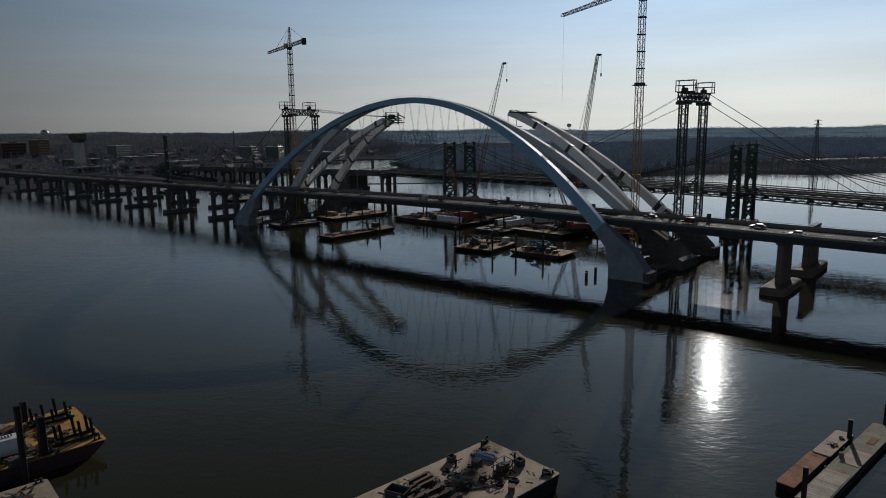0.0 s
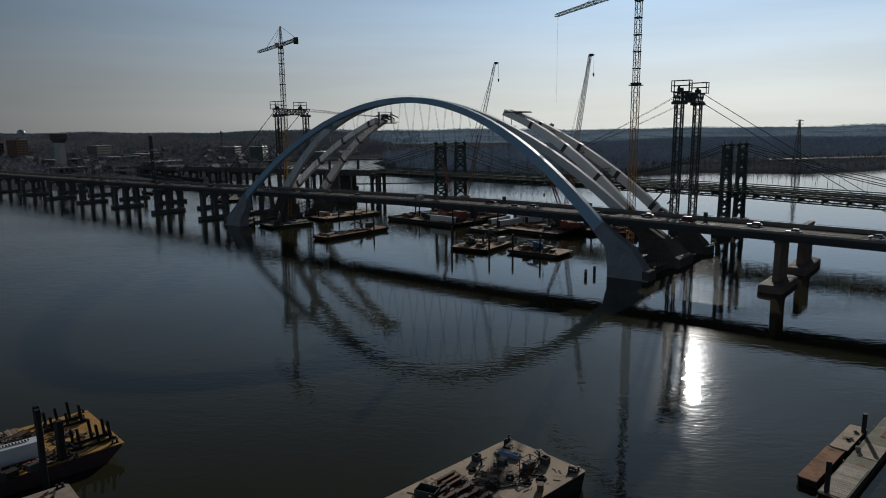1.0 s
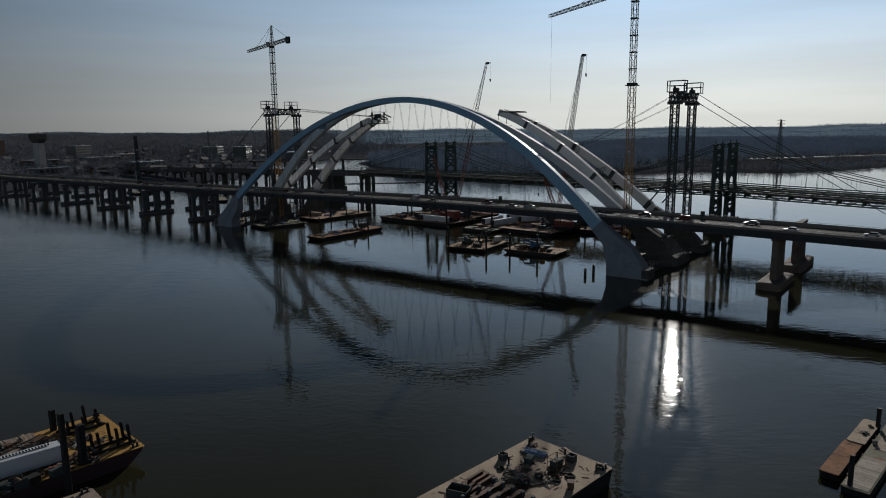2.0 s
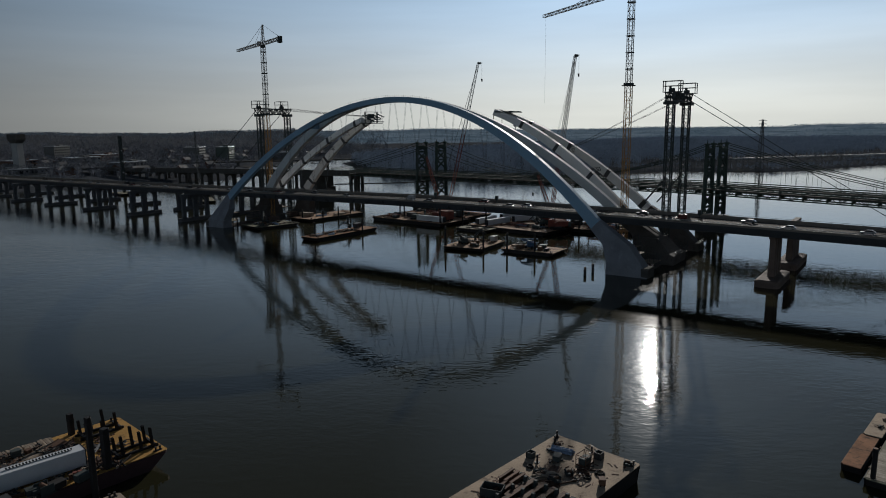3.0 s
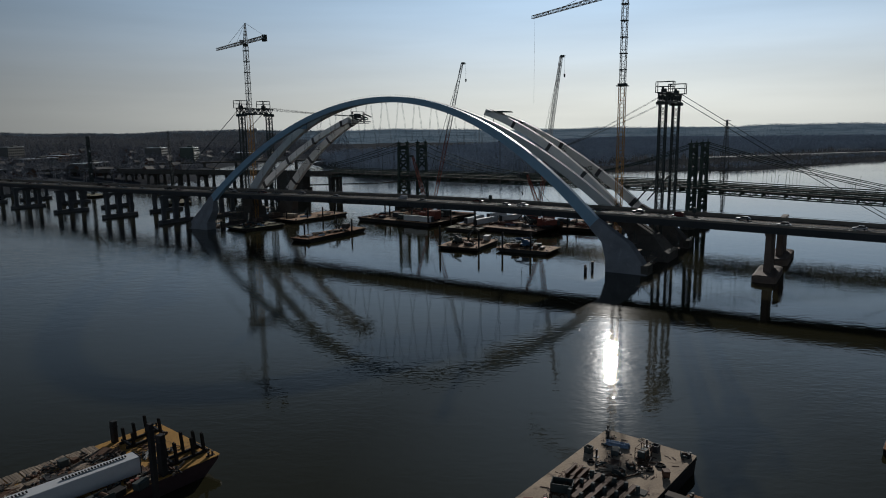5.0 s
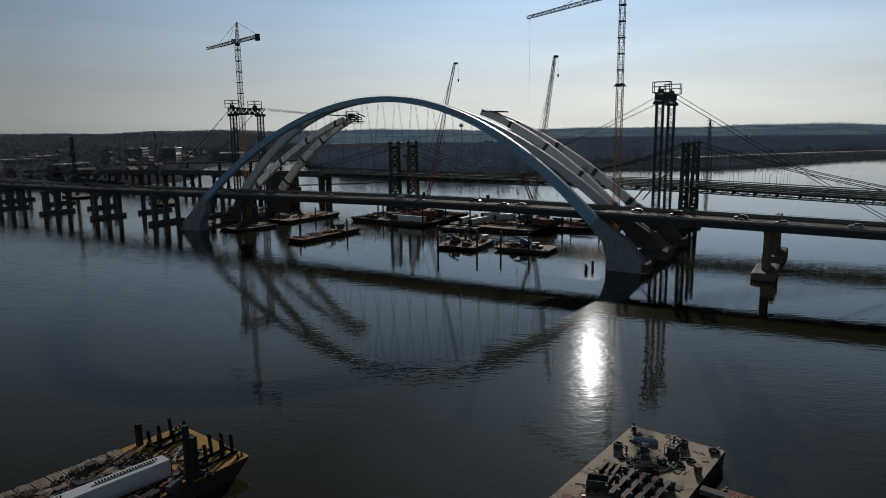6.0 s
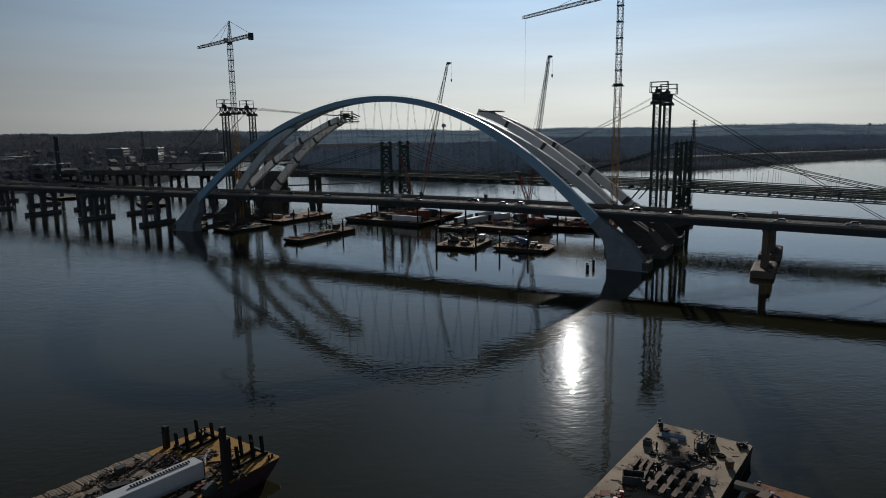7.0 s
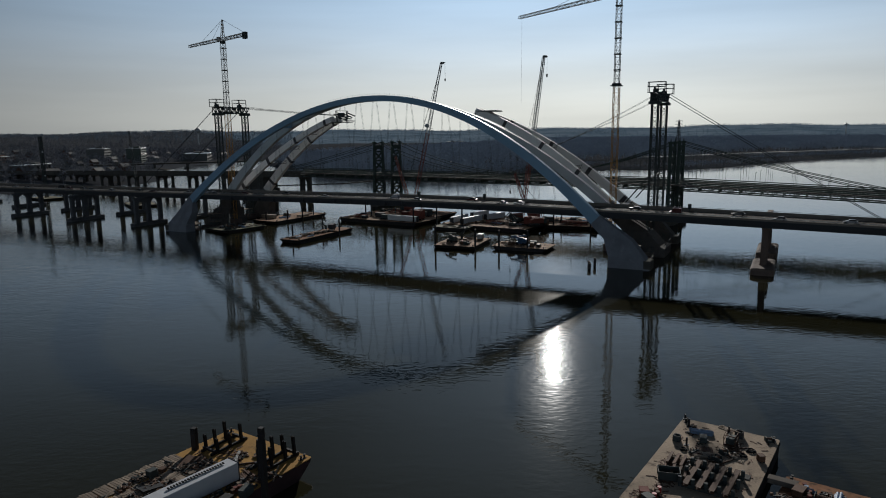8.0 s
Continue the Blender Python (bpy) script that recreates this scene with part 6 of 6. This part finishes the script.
h_beam(36.6, 112.6, LB, 4.2, 0.3, 30, TIMBER)
h_beam(37.2, 118.2, LB, 3.4, 0.3, -50, RUST)
clutter(22, 114.0, 18, 5, -6.5, LB, 9, 41)
barge(24.0, 101.2, 15, 12, 1.9, HULL, TIMBER, "weathered timber-decked barge beside a larger one", -8, 1.0)

# ---------------------------------------------------------------- float moorings
for x, y, z in ((98.6, 18.5, 5.9), (123.6, 17.25, 4.6), (134.5, 13.6, 4.8)):
    spud(x, y, -3, z, 0.36)
solid("deck_block", Shape().box((0, 0, 0.35), (0.8, 0.7, 0.7), 0, 0.08), BARRIER, "small pale block on a grey-green float", "block", m=at(115.8, 17.0, 1.2, 15))
scrap_heap(119.4, 19.0, 1.35, 0.8, 91, "small heap of dark scrap on a worn float")
scrap_heap(122.6, 18.2, 1.35, 0.45, 92, "few scraps of rusty steel on a worn float")
for i in range(4):
    solid("deck_cleat", Shape().box((0, 0, 0.1), (0.5, 0.12, 0.12)).rod((-0.12, 0, 0), (-0.12, 0, 0.1), 0.05, n=6).rod((0.12, 0, 0), (0.12, 0, 0.1), 0.05, n=6), RUST, "small steel cleat on a float", "cleat", "float cleats", m=at(102 + i * 8.5, 19.2 - i * 1.0, 1.2, -7))
for i, (mat, w) in enumerate(((DECK_RUST, 5.2), (TIMBER, 6.0), (DECK_RUST, 3.2))):
    solid("deck_mat", Shape().box((0, 0, 0.03), (w, 3.0 if i == 1 else 1.1, 0.06), 0, 0.01), mat, "worn patch plate on a grey-green float", "plate", "float plates", m=at(108 + i * 8.6, 16.2 - i * 1.05, 1.2, -7))


# plank sections of the long float
plank_me = mesh_of("float_plank", Shape().box((0, 0, 0), (0.24, 3.3, 0.07), 0, 0.015), TIMBER_PALE)
host = bpy.data.objects["barge"]
for o in scene.objects:
    if o.parent is None and o.name.startswith("barge") and str(o.get("label", "")).startswith("long grey-green"):
        host = o
for i in range(44):
    shared("float_plank", plank_me, host, pose(-17.4 + i * 0.27, rnd.uniform(-0.04, 0.04), 1.235 + rnd.uniform(0, 0.012), 0, 0, rnd.uniform(-0.6, 0.6)))
clutter(24.0, 101.2, 12, 9, -8, 1.9, 5, 46)
heaps(24.0, 101.6, 13, 10, -8, 1.9, 14, 1.5, 77)

# ---------------------------------------------------------------- traffic
def car(x, y, turn, paint, long=4.6, tall=1.5, van=False):
    t = thing("car", "small car driving on the road bridge" if not van else "delivery van driving on the road bridge", "car", pose(x, y, rail_z(y) - 1.09, 0, 0, turn), "cars on the bridge")
    h, w = long / 2, 0.9
    prof = [(-h, 0.35), (-h, 0.85), (-h * 0.85, 0.98), (h * 0.45, 0.98), (h * 0.95, 0.78), (h, 0.35)]
    part("body", Shape().loft([[(px, yy, pz) for px, pz in prof] for yy in (-w, w)]), paint, t)
    top = [(-h * 0.82, 0.96), (-h * 0.6, tall), (h * 0.1, tall), (h * 0.42, 0.96)] if not van else [(-h, 0.96), (-h * 0.98, tall + 0.5), (h * 0.3, tall + 0.5), (h * 0.6, 0.96)]
    part("cabin", Shape().loft([[(px, yy, pz) for px, pz in top] for yy in (-w * 0.86, w * 0.86)]), GLASS if not van else paint, t)
    part("roof", Shape().box(((top[1][0] + top[2][0]) / 2, 0, top[1][1] + 0.02), (top[2][0] - top[1][0] + 0.1, w * 1.7, 0.06), 0, 0.02), paint, t)
    for px in (-h * 0.62, h * 0.62):
        for yy in (-w, w):
            part("wheel", Shape().rod((px, yy - 0.1, 0.33), (px, yy + 0.1, 0.33), 0.33, n=12), BLACK, t)


PAINTS = [surface("car_paint_" + n, c, 0.4, 0.0, 0.03, bump=0, spec=0.14) for n, c in (("white", (0.27, 0.27, 0.28)), ("grey", (0.10, 0.10, 0.105)), ("black", (0.02, 0.02, 0.022)), ("silver", (0.24, 0.245, 0.25)), ("maroon", (0.07, 0.02, 0.02)))]
LANES = (231.8, 236.2, 240.6)
for i, (y, lane) in enumerate(((30, 1), (52, 0), (66, 2), (88, 1), (104, 2), (121, 0), (152, 1), (158, 0), (176, 2), (200, 0), (214, 1), (252, 0), (283, 2), (308, 1), (326, 0), (338, 2), (345, 0), (352, 2), (374, 0), (390, 1), (409, 0), (428, 0), (441, 1), (455, 1), (470, 2), (492, 0), (512, 1), (530, 0), (545, 0), (590, 2))):
    car(LANES[lane], y, 90, PAINTS[i * 3 % 5], 4.5 + 0.3 * (i % 3), 1.45 + 0.1 * (i % 2), i % 7 == 3)

# sign cabinets and lamps on the far side of the deck
for y in (84, 130, 172, 206):
    sgn = thing("signal_cabinet", "dark roadside signal cabinet on a post", "cabinet", pose(245.2, y, rail_z(y) - 1.09), "roadside cabinets")
    part("post", Shape().rod((0, 0, 0), (0, 0, 1.2), 0.12, n=8), DARKSTEEL, sgn)
    part("cabinet_body", Shape().box((0, 0, 2.0), (1.1, 1.3, 1.9), 0, 0.1), DARKSTEEL, sgn)


# ---------------------------------------------------------------- far woods
def tree_mesh(rng, twigs=34):
    """A bare winter tree one metre high: tapered trunk, limbs, ragged twig clumps."""
    v, f = [], []

    def tri(a, b, c):
        n = len(v)
        v.extend((a, b, c))
        f.append((n, n + 1, n + 2))

    def limb(p, q, r0, r1):
        n = len(v)
        for e, r in ((p, r0), (q, r1)):
            for k in range(3):
                a = 2.094 * k
                v.append((e[0] + r * math.cos(a), e[1] + r * math.sin(a), e[2]))
        for k in range(3):
            j = (k + 1) % 3
            f.append((n + k, n + j, n + 3 + j))
            f.append((n + k, n + 3 + j, n + 3 + k))
    limb((0, 0, -0.05), (0.01, 0, 0.55), 0.028, 0.015)
    for i in range(5):
        a = rng.uniform(0, 6.28)
        z = rng.uniform(0.25, 0.55)
        limb((0, 0, z), (0.24 * math.cos(a), 0.24 * math.sin(a), z + rng.uniform(0.2, 0.38)), 0.012, 0.004)
    for i in range(twigs):
        a = rng.uniform(0, 6.28)
        z = rng.uniform(0.3, 1.0)
        r = 0.34 * math.sqrt(max(0.02, 1 - ((z - 0.6) / 0.42) ** 2)) * rng.uniform(0.3, 1.05)
        c = np.array([r * math.cos(a), r * math.sin(a), z])
        d = rng.normal(size=3) * 0.075
        e = rng.normal(size=3) * 0.055
        tri(tuple(c - d), tuple(c + d * 0.7 + e * 0.5), tuple(c + e))
    return np.array(v), np.array(f)


def scatter(name, label, points, heights, protos, rng, material):
    """Many trees in one mesh."""
    vs, fs, n = [], [], 0
    for (x, y, z), h in zip(points, heights):
        v, f = protos[rng.integers(len(protos))]
        a = rng.uniform(0, 6.28)
        c, s = math.cos(a), math.sin(a)
        w = h * rng.uniform(0.85, 1.25)
        vs.append(np.stack([x + w * (v[:, 0] * c - v[:, 1] * s), y + w * (v[:, 0] * s + v[:, 1] * c), z + h * v[:, 2]], -1))
        fs.append(f + n)
        n += len(v)
    v, f = np.concatenate(vs), np.concatenate(fs)
    me = bpy.data.meshes.new(name)
    me.vertices.add(len(v))
    me.vertices.foreach_set("co", v.astype(np.float32).ravel())
    me.loops.add(len(f) * 3)
    me.loops.foreach_set("vertex_index", f.astype(np.int32).ravel())
    me.polygons.add(len(f))
    me.polygons.foreach_set("loop_start", np.arange(0, len(f) * 3, 3, dtype=np.int32))
    me.update()
    me.materials.append(material)
    tagged(new(name, me), label, "trees", kind="stuff")


def wedge_points(rng, count, r0, r1, a0, a1, keep):
    """Random land points in a wedge seen from the river, thinned by keep(x, y)."""
    out = []
    while len(out) < count:
        r = np.sqrt(rng.uniform(r0 * r0, r1 * r1, 6000))
        a = np.radians(rng.uniform(a0, a1, 6000))
        x, y = r * np.cos(a), r * np.sin(a)
        ok = keep(x, y)
        out += list(zip(x[ok], y[ok]))
    xy = np.array(out[:count])
    z = land_height(xy[:, 0], xy[:, 1])
    return np.column_stack([xy, z - 0.3])


rng = np.random.default_rng(3)
PROTOS = [tree_mesh(rng) for _ in range(7)]
SPARSE = [tree_mesh(rng, 20) for _ in range(5)]
woods = lambda x, y: (side_distance(x, y, SHORE_WOODS) > 4) & ((land_height(x, y) > 1.0) & ((side_distance(x, y, SHORE_WOODS) > 175) | (y > 330)))
shore_belt = lambda x, y: (land_height(x, y) > 0.6) & (np.sin(x * 0.03 + y * 0.041) > -0.5) & (side_distance(x, y, SHORE_WOODS) > 3) & (side_distance(x, y, SHORE_WOODS) < 60)
towns = lambda x, y: (side_distance(x, y, SHORE_TOWN) > 10) & (np.abs(np.hypot(x - 230, 0)) > 26)
pts = wedge_points(rng, 2600, 450, 1500, -12, 50, shore_belt)
scatter("riverbank_trees", "bare grey-brown winter trees lining the far bank", pts, rng.uniform(5, 11, len(pts)) * np.where(pts[:, 0] > 780, 0.5, 1.0), PROTOS, rng, WOOD_HAZED)
pts = wedge_points(rng, 14000, 520, 2600, -14, 52, woods)
scatter("far_woods", "wide bare winter woods on flat land beyond the river", pts, rng.uniform(11, 17, len(pts)), PROTOS, rng, WOOD_HAZED)
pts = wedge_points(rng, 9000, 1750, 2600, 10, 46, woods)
scatter("back_woods", "bare winter woods tinted blue for haze, running up to the ridge", pts, rng.uniform(9, 15, len(pts)), SPARSE, rng, WOOD_HAZED)
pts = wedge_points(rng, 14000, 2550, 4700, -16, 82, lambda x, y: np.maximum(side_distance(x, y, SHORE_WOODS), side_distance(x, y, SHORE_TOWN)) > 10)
scatter("ridge_woods", "distant wooded ridge on the horizon", pts, rng.uniform(5, 10, len(pts)), SPARSE, rng, RIDGE_HAZED)
pts = wedge_points(rng, 12000, 1300, 3950, 41, 84, towns)
scatter("town_ridge_woods", "dark bare trees covering the rise behind a riverside town", pts, rng.uniform(7, 12, len(pts)), SPARSE, rng, WOOD_TOWN_HAZED)
brushy = lambda x, y: (land_height(x, y) > 0.4) & (side_distance(x, y, SHORE_WOODS) > 2) & (side_distance(x, y, SHORE_WOODS) < 150) & (y < 420)
pts = wedge_points(rng, 7000, 560, 1900, -14, 34, brushy)
scatter("bank_brush", "low dark bare brush along the far river bank", pts, rng.uniform(2.0, 4.6, len(pts)), SPARSE, rng, BRUSH)
pts = wedge_points(rng, 2600, 760, 2000, 44, 82, towns)
scatter("town_trees", "bare street trees scattered through a riverside town", pts, rng.uniform(8, 14, len(pts)), PROTOS, rng, WOOD_TOWN_HAZED)


# ---------------------------------------------------------------- the far town
def ground_at(x, y):
    return float(land_height(np.array([x]), np.array([y]))[0])


def house_proto(w, d, h, wall):
    t = thing("house", "small pitched-roof house on the far river bank", "house", group="far houses")
    part("wall", Shape().loft([[(-w / 2, -d / 2, -2), (w / 2, -d / 2, -2), (w / 2, d / 2, -2), (-w / 2, d / 2, -2)], [(-w / 2, -d / 2, h), (w / 2, -d / 2, h), (w / 2, d / 2, h), (-w / 2, d / 2, h)]])
         .loft([[(-w / 2, -d / 2, h), (-w / 2, d / 2, h), (-w / 2, 0, h + d * 0.4)], [(w / 2, -d / 2, h), (w / 2, d / 2, h), (w / 2, 0, h + d * 0.4)]]), wall, t)
    o = 0.5
    for s in (-1, 1):
        a, b = (s * (d / 2 + o), h - o * 0.8), (0, h + d * 0.4 + 0.05)
        roof = part("roof", Shape().loft([[(-w / 2 - o, a[0], a[1]), (-w / 2 - o, b[0], b[1]), (-w / 2 - o, b[0], b[1] + 0.25), (-w / 2 - o, a[0], a[1] + 0.25)],
                                   [(w / 2 + o, a[0], a[1]), (w / 2 + o, b[0], b[1]), (w / 2 + o, b[0], b[1] + 0.25), (w / 2 + o, a[0], a[1] + 0.25)]]), ROOF, t)
    part("chimney", Shape().box((w * 0.25, d * 0.12, h + d * 0.42), (0.8, 0.8, 2.0), 0, 0.05), BRICK, t)
    for s in (-1, 1):
        for k in (-0.28, 0.28):
            part("window", Shape().box((k * w, s * d / 2, h * 0.55), (1.3, 0.16, 1.6), 0, 0.02), GLASS, t)
    return t


GREEN_WALL = surface("green_grey_cladding", (0.06, 0.075, 0.065), 0.7, 0, 0.15, 0.1, 2)
PALE = surface("white_siding", (0.27, 0.27, 0.265), 0.8, 0, 0.1, 0.2, 2)
protos = [house_proto(11, 8, 5.6, PALE), house_proto(9, 8, 3.6, PLASTER), house_proto(13, 9, 6.0, BRICK)]
rnd = random.Random(21)
spots = []
while len(spots) < 145:
    r, a = math.sqrt(rnd.uniform(900 ** 2, 1750 ** 2)), radians(rnd.uniform(45, 80))
    x, y = r * math.cos(a), r * math.sin(a)
    if side_distance(np.array([x]), np.array([y]), SHORE_TOWN)[0] > 25 and all((x - p) ** 2 + (y - q) ** 2 > 20 ** 2 for p, q in spots) and abs(x - 234) > 30:
        spots.append((x, y))
for i, (x, y) in enumerate(spots):
    m = pose(x, y, ground_at(x, y), 0, 0, rnd.choice((10, 100)) + rnd.uniform(-8, 8))
    if i < 3:
        protos[i].matrix_basis = m
    else:
        copy_thing(protos[i % 3], m)


def block(x, y, w, d, h, turn, wall, label, floors, cols, name="office_building", roof=None):
    """A flat-roofed building with window rows on its long sides; local y is its depth."""
    z = ground_at(x, y)
    t = thing(name, label, "building", pose(x, y, z, 0, 0, turn), "town buildings")
    part("wall", Shape().box((0, 0, h / 2 - 1.5), (w, d, h + 3), 0, 0.1), wall, t)
    part("roof", Shape().box((0, 0, h + 0.3), (w + 0.8, d + 0.8, 0.6), 0, 0.1), roof or METALROOF, t)
    part("plant_room", Shape().box((w * 0.15, 0, h + 1.8), (w * 0.2, d * 0.4, 2.4), 0, 0.1), wall, t)
    ww, wh = w / cols * 0.62, h / floors * 0.5
    me = mesh_of("window", Shape().box((0, 0, 0), (ww, 0.3, wh), 0, 0.03), GLASS)
    for i in range(floors):
        for j in range(cols):
            shared("window", me, t, Matrix.Translation((-w / 2 + w / cols * (j + 0.5), -d / 2 - 0.05, h / floors * (i + 0.55))))
    return t


block(485, 1420, 26, 22, 38, 25, BRICK, "tall dark brick apartment block in the far town", 8, 5, "apartment_building")
block(612, 1370, 46, 20, 24, 30, PLASTER, "wide pale office block with window rows", 5, 8)
block(706, 985, 30, 22, 25, 35, GREEN_WALL, "green-grey office block with window bands", 7, 6)
block(468, 1530, 50, 30, 30, 18, BRICK, "long brick building with a flat roof", 5, 9)
block(845, 1000, 70, 40, 12, 40, PLASTER, "long low hall with a pale metal roof", 2, 8, "warehouse")
block(440, 1116, 46, 26, 10, 20, BRICK, "low brick hall with a bright flat roof", 2, 7, "warehouse")
block(560, 1180, 70, 24, 9, 24, PLASTER, "low warehouse with a pale roof", 1, 8, "warehouse")
block(640, 1250, 60, 24, 10, 28, BRICK, "low brick warehouse with a pale roof", 2, 8, "warehouse")
block(780, 1180, 40, 30, 20, 38, PLASTER, "grey office block with flat roof", 4, 6)
block(320, 1300, 60, 30, 14, 10, BRICK, "long brick works building with a pale roof", 3, 9, "warehouse")
block(360, 900, 40, 18, 7, 14, PLASTER, "low riverside shed with a pale roof", 1, 6, "warehouse")
block(520, 960, 56, 20, 8, 24, PLASTER, "low riverside shed with a bright roof", 1, 7, "warehouse")

block(2310, 345, 95, 40, 9, 98, PALE, "long pale warehouse far beyond the woods", 1, 8, "warehouse", PALE)
block(2245, 637, 70, 40, 8, 106, PALE, "low pale warehouse far beyond the woods", 1, 8, "warehouse", PALE)
block(2179, 879, 60, 40, 9, 112, PALE, "pale industrial hall far beyond the woods", 1, 8, "warehouse", PALE)
block(2148, 951, 50, 30, 7, 114, PALE, "small pale hall far beyond the woods", 1, 6, "warehouse", PALE)
block(2071, 1095, 60, 30, 7, 118, PLASTER, "grey industrial hall far beyond the woods", 1, 6, "warehouse", PALE)

# tall white tower block with a dark crown
t = thing("storage_tower", "tall white concrete tower with a dark crown", "tower", pose(394, 1007, ground_at(394, 1007), 0, 0, 20))
part("shaft", Shape().loft([[(x * 5.2, y * 5.2, -2) for x, y in ((-1, -1), (1, -1), (1, 1), (-1, 1))], [(x * 4.6, y * 4.6, 36) for x, y in ((-1, -1), (1, -1), (1, 1), (-1, 1))]]), PALE, t, "white concrete shaft")
part("crown", Shape().loft([[(x * 4.8, y * 4.8, 36) for x, y in ((-1, -1), (1, -1), (1, 1), (-1, 1))], [(x * 7.5, y * 7.5, 41) for x, y in ((-1, -1), (1, -1), (1, 1), (-1, 1))], [(x * 7.5, y * 7.5, 48) for x, y in ((-1, -1), (1, -1), (1, 1), (-1, 1))]]), OLD_CONC, t, "dark concrete crown")


def water_tower(x, y, top, r, mat):
    z = ground_at(x, y)
    t = thing("water_tower", "far pale water tower with a bulb-shaped tank", "water tower", pose(x, y, z), "water towers")
    h = top - z
    rings = []
    for k in range(9):
        a = -math.pi / 2 + math.pi * k / 8
        rings.append([(r * math.cos(a) * math.cos(b) + 1e-3 * math.cos(b), r * math.cos(a) * math.sin(b) + 1e-3 * math.sin(b), h - r * 0.8 + r * 0.8 * math.sin(a)) for b in [2 * math.pi * j / 12 for j in range(12)]])
    part("tank", Shape().loft(rings), mat, t, smooth=True)
    part("stem", Shape().rod((0, 0, -2), (0, 0, h - r * 1.2), 2.2, 1.4, n=10), mat, t)
    part("finial", Shape().rod((0, 0, h), (0, 0, h + 3), 0.6, 0.2, n=6), mat, t)


water_tower(1642, 1855, 65.5, 9.5, METALROOF)
water_tower(1025, 2930, 72.0, 15, METALROOF)
water_tower(2250, 1303, 74.0, 9, METALROOF)
water_tower(2563, -89, 57.0, 5, METALROOF)

# power pylon beyond the far bank
PYLON = surface("weathered_pylon_steel", (0.13, 0.135, 0.14), 0.7, 0.2, 0.1)
py = thing("power_pylon", "tall latticed steel power pylon beyond the woods", "pylon", pose(871, 182.5, ground_at(871, 182.5), 0, 0, 60))
zt = 60.0 - ground_at(871, 182.5)
part("mast", Shape().lattice((0, 0, 0), (0, 0, zt), 6.5, 0.9, step=4.0, chord=0.55, lace=0.28), PYLON, py)
for k in (0.0, 4.0, 8.0):
    part("arm", Shape().beam((-5.5, 0, zt - 1 - k), (5.5, 0, zt - 1 - k), 0.4).beam((-5.5, 0, zt - 1 - k), (0, 0, zt + 0.8 - k), 0.22).beam((5.5, 0, zt - 1 - k), (0, 0, zt + 0.8 - k), 0.22), PYLON, py)

# low road bridge over the far side channel
fb = thing("channel_bridge", "low dark bridge over a far side channel", "bridge", pose(700, 800, 0, 0, 0, -38))
part("deck", Shape().box((0, 0, 9), (330, 10, 2.2), 0, 0.2), OLD_CONC, fb)
for k in range(-3, 4):
    part("pier", Shape().box((k * 44, 0, 3.5), (3.5, 9, 10), 0, 0.3), OLD_CONC, fb)

# ---------------------------------------------------------------- floating boom and the far pale strip
boom = thing("floating_boom", "dark floating boom line lying on the river by the old bridge", "boom")
run = [(452, 520), (484, 486), (520, 448), (550, 440), (590, 433)]
for (ax, ay), (bx, by) in zip(run[:-1], run[1:]):
    n = int(math.hypot(bx - ax, by - ay) / 4)
    for i in range(n):
        u, v = i / n, (i + 0.9) / n
        part("float", Shape().rod((ax + (bx - ax) * u, ay + (by - ay) * u, 0.2), (ax + (bx - ax) * v, ay + (by - ay) * v, 0.2), 0.5, n=8), HULL, boom)
# raised pale bank standing in for a strip of sunlit ice and water
levee = Shape()
path = [(1080, 262), (1207, 178), (1344, 80), (1448, -8), (1560, -99), (1720, -240)]
q = []
for i, (x, y) in enumerate(path):
    ax, ay = path[max(0, i - 1)]
    bx, by = path[min(len(path) - 1, i + 1)]
    d = math.hypot(bx - ax, by - ay)
    nx, ny = -(by - ay) / d, (bx - ax) / d
    q.append([(x - nx * 16, y - ny * 16, -1.0), (x - nx * 5, y - ny * 5, 5.2), (x + nx * 5, y + ny * 5, 5.2), (x + nx * 16, y + ny * 16, -1.0)])
levee.loft(q)
tagged(new("road_levee", mesh_of("road_levee", levee, PALE_STRIP)), "pale raised strip through far woods, standing in for bright water", "road", kind="structure")
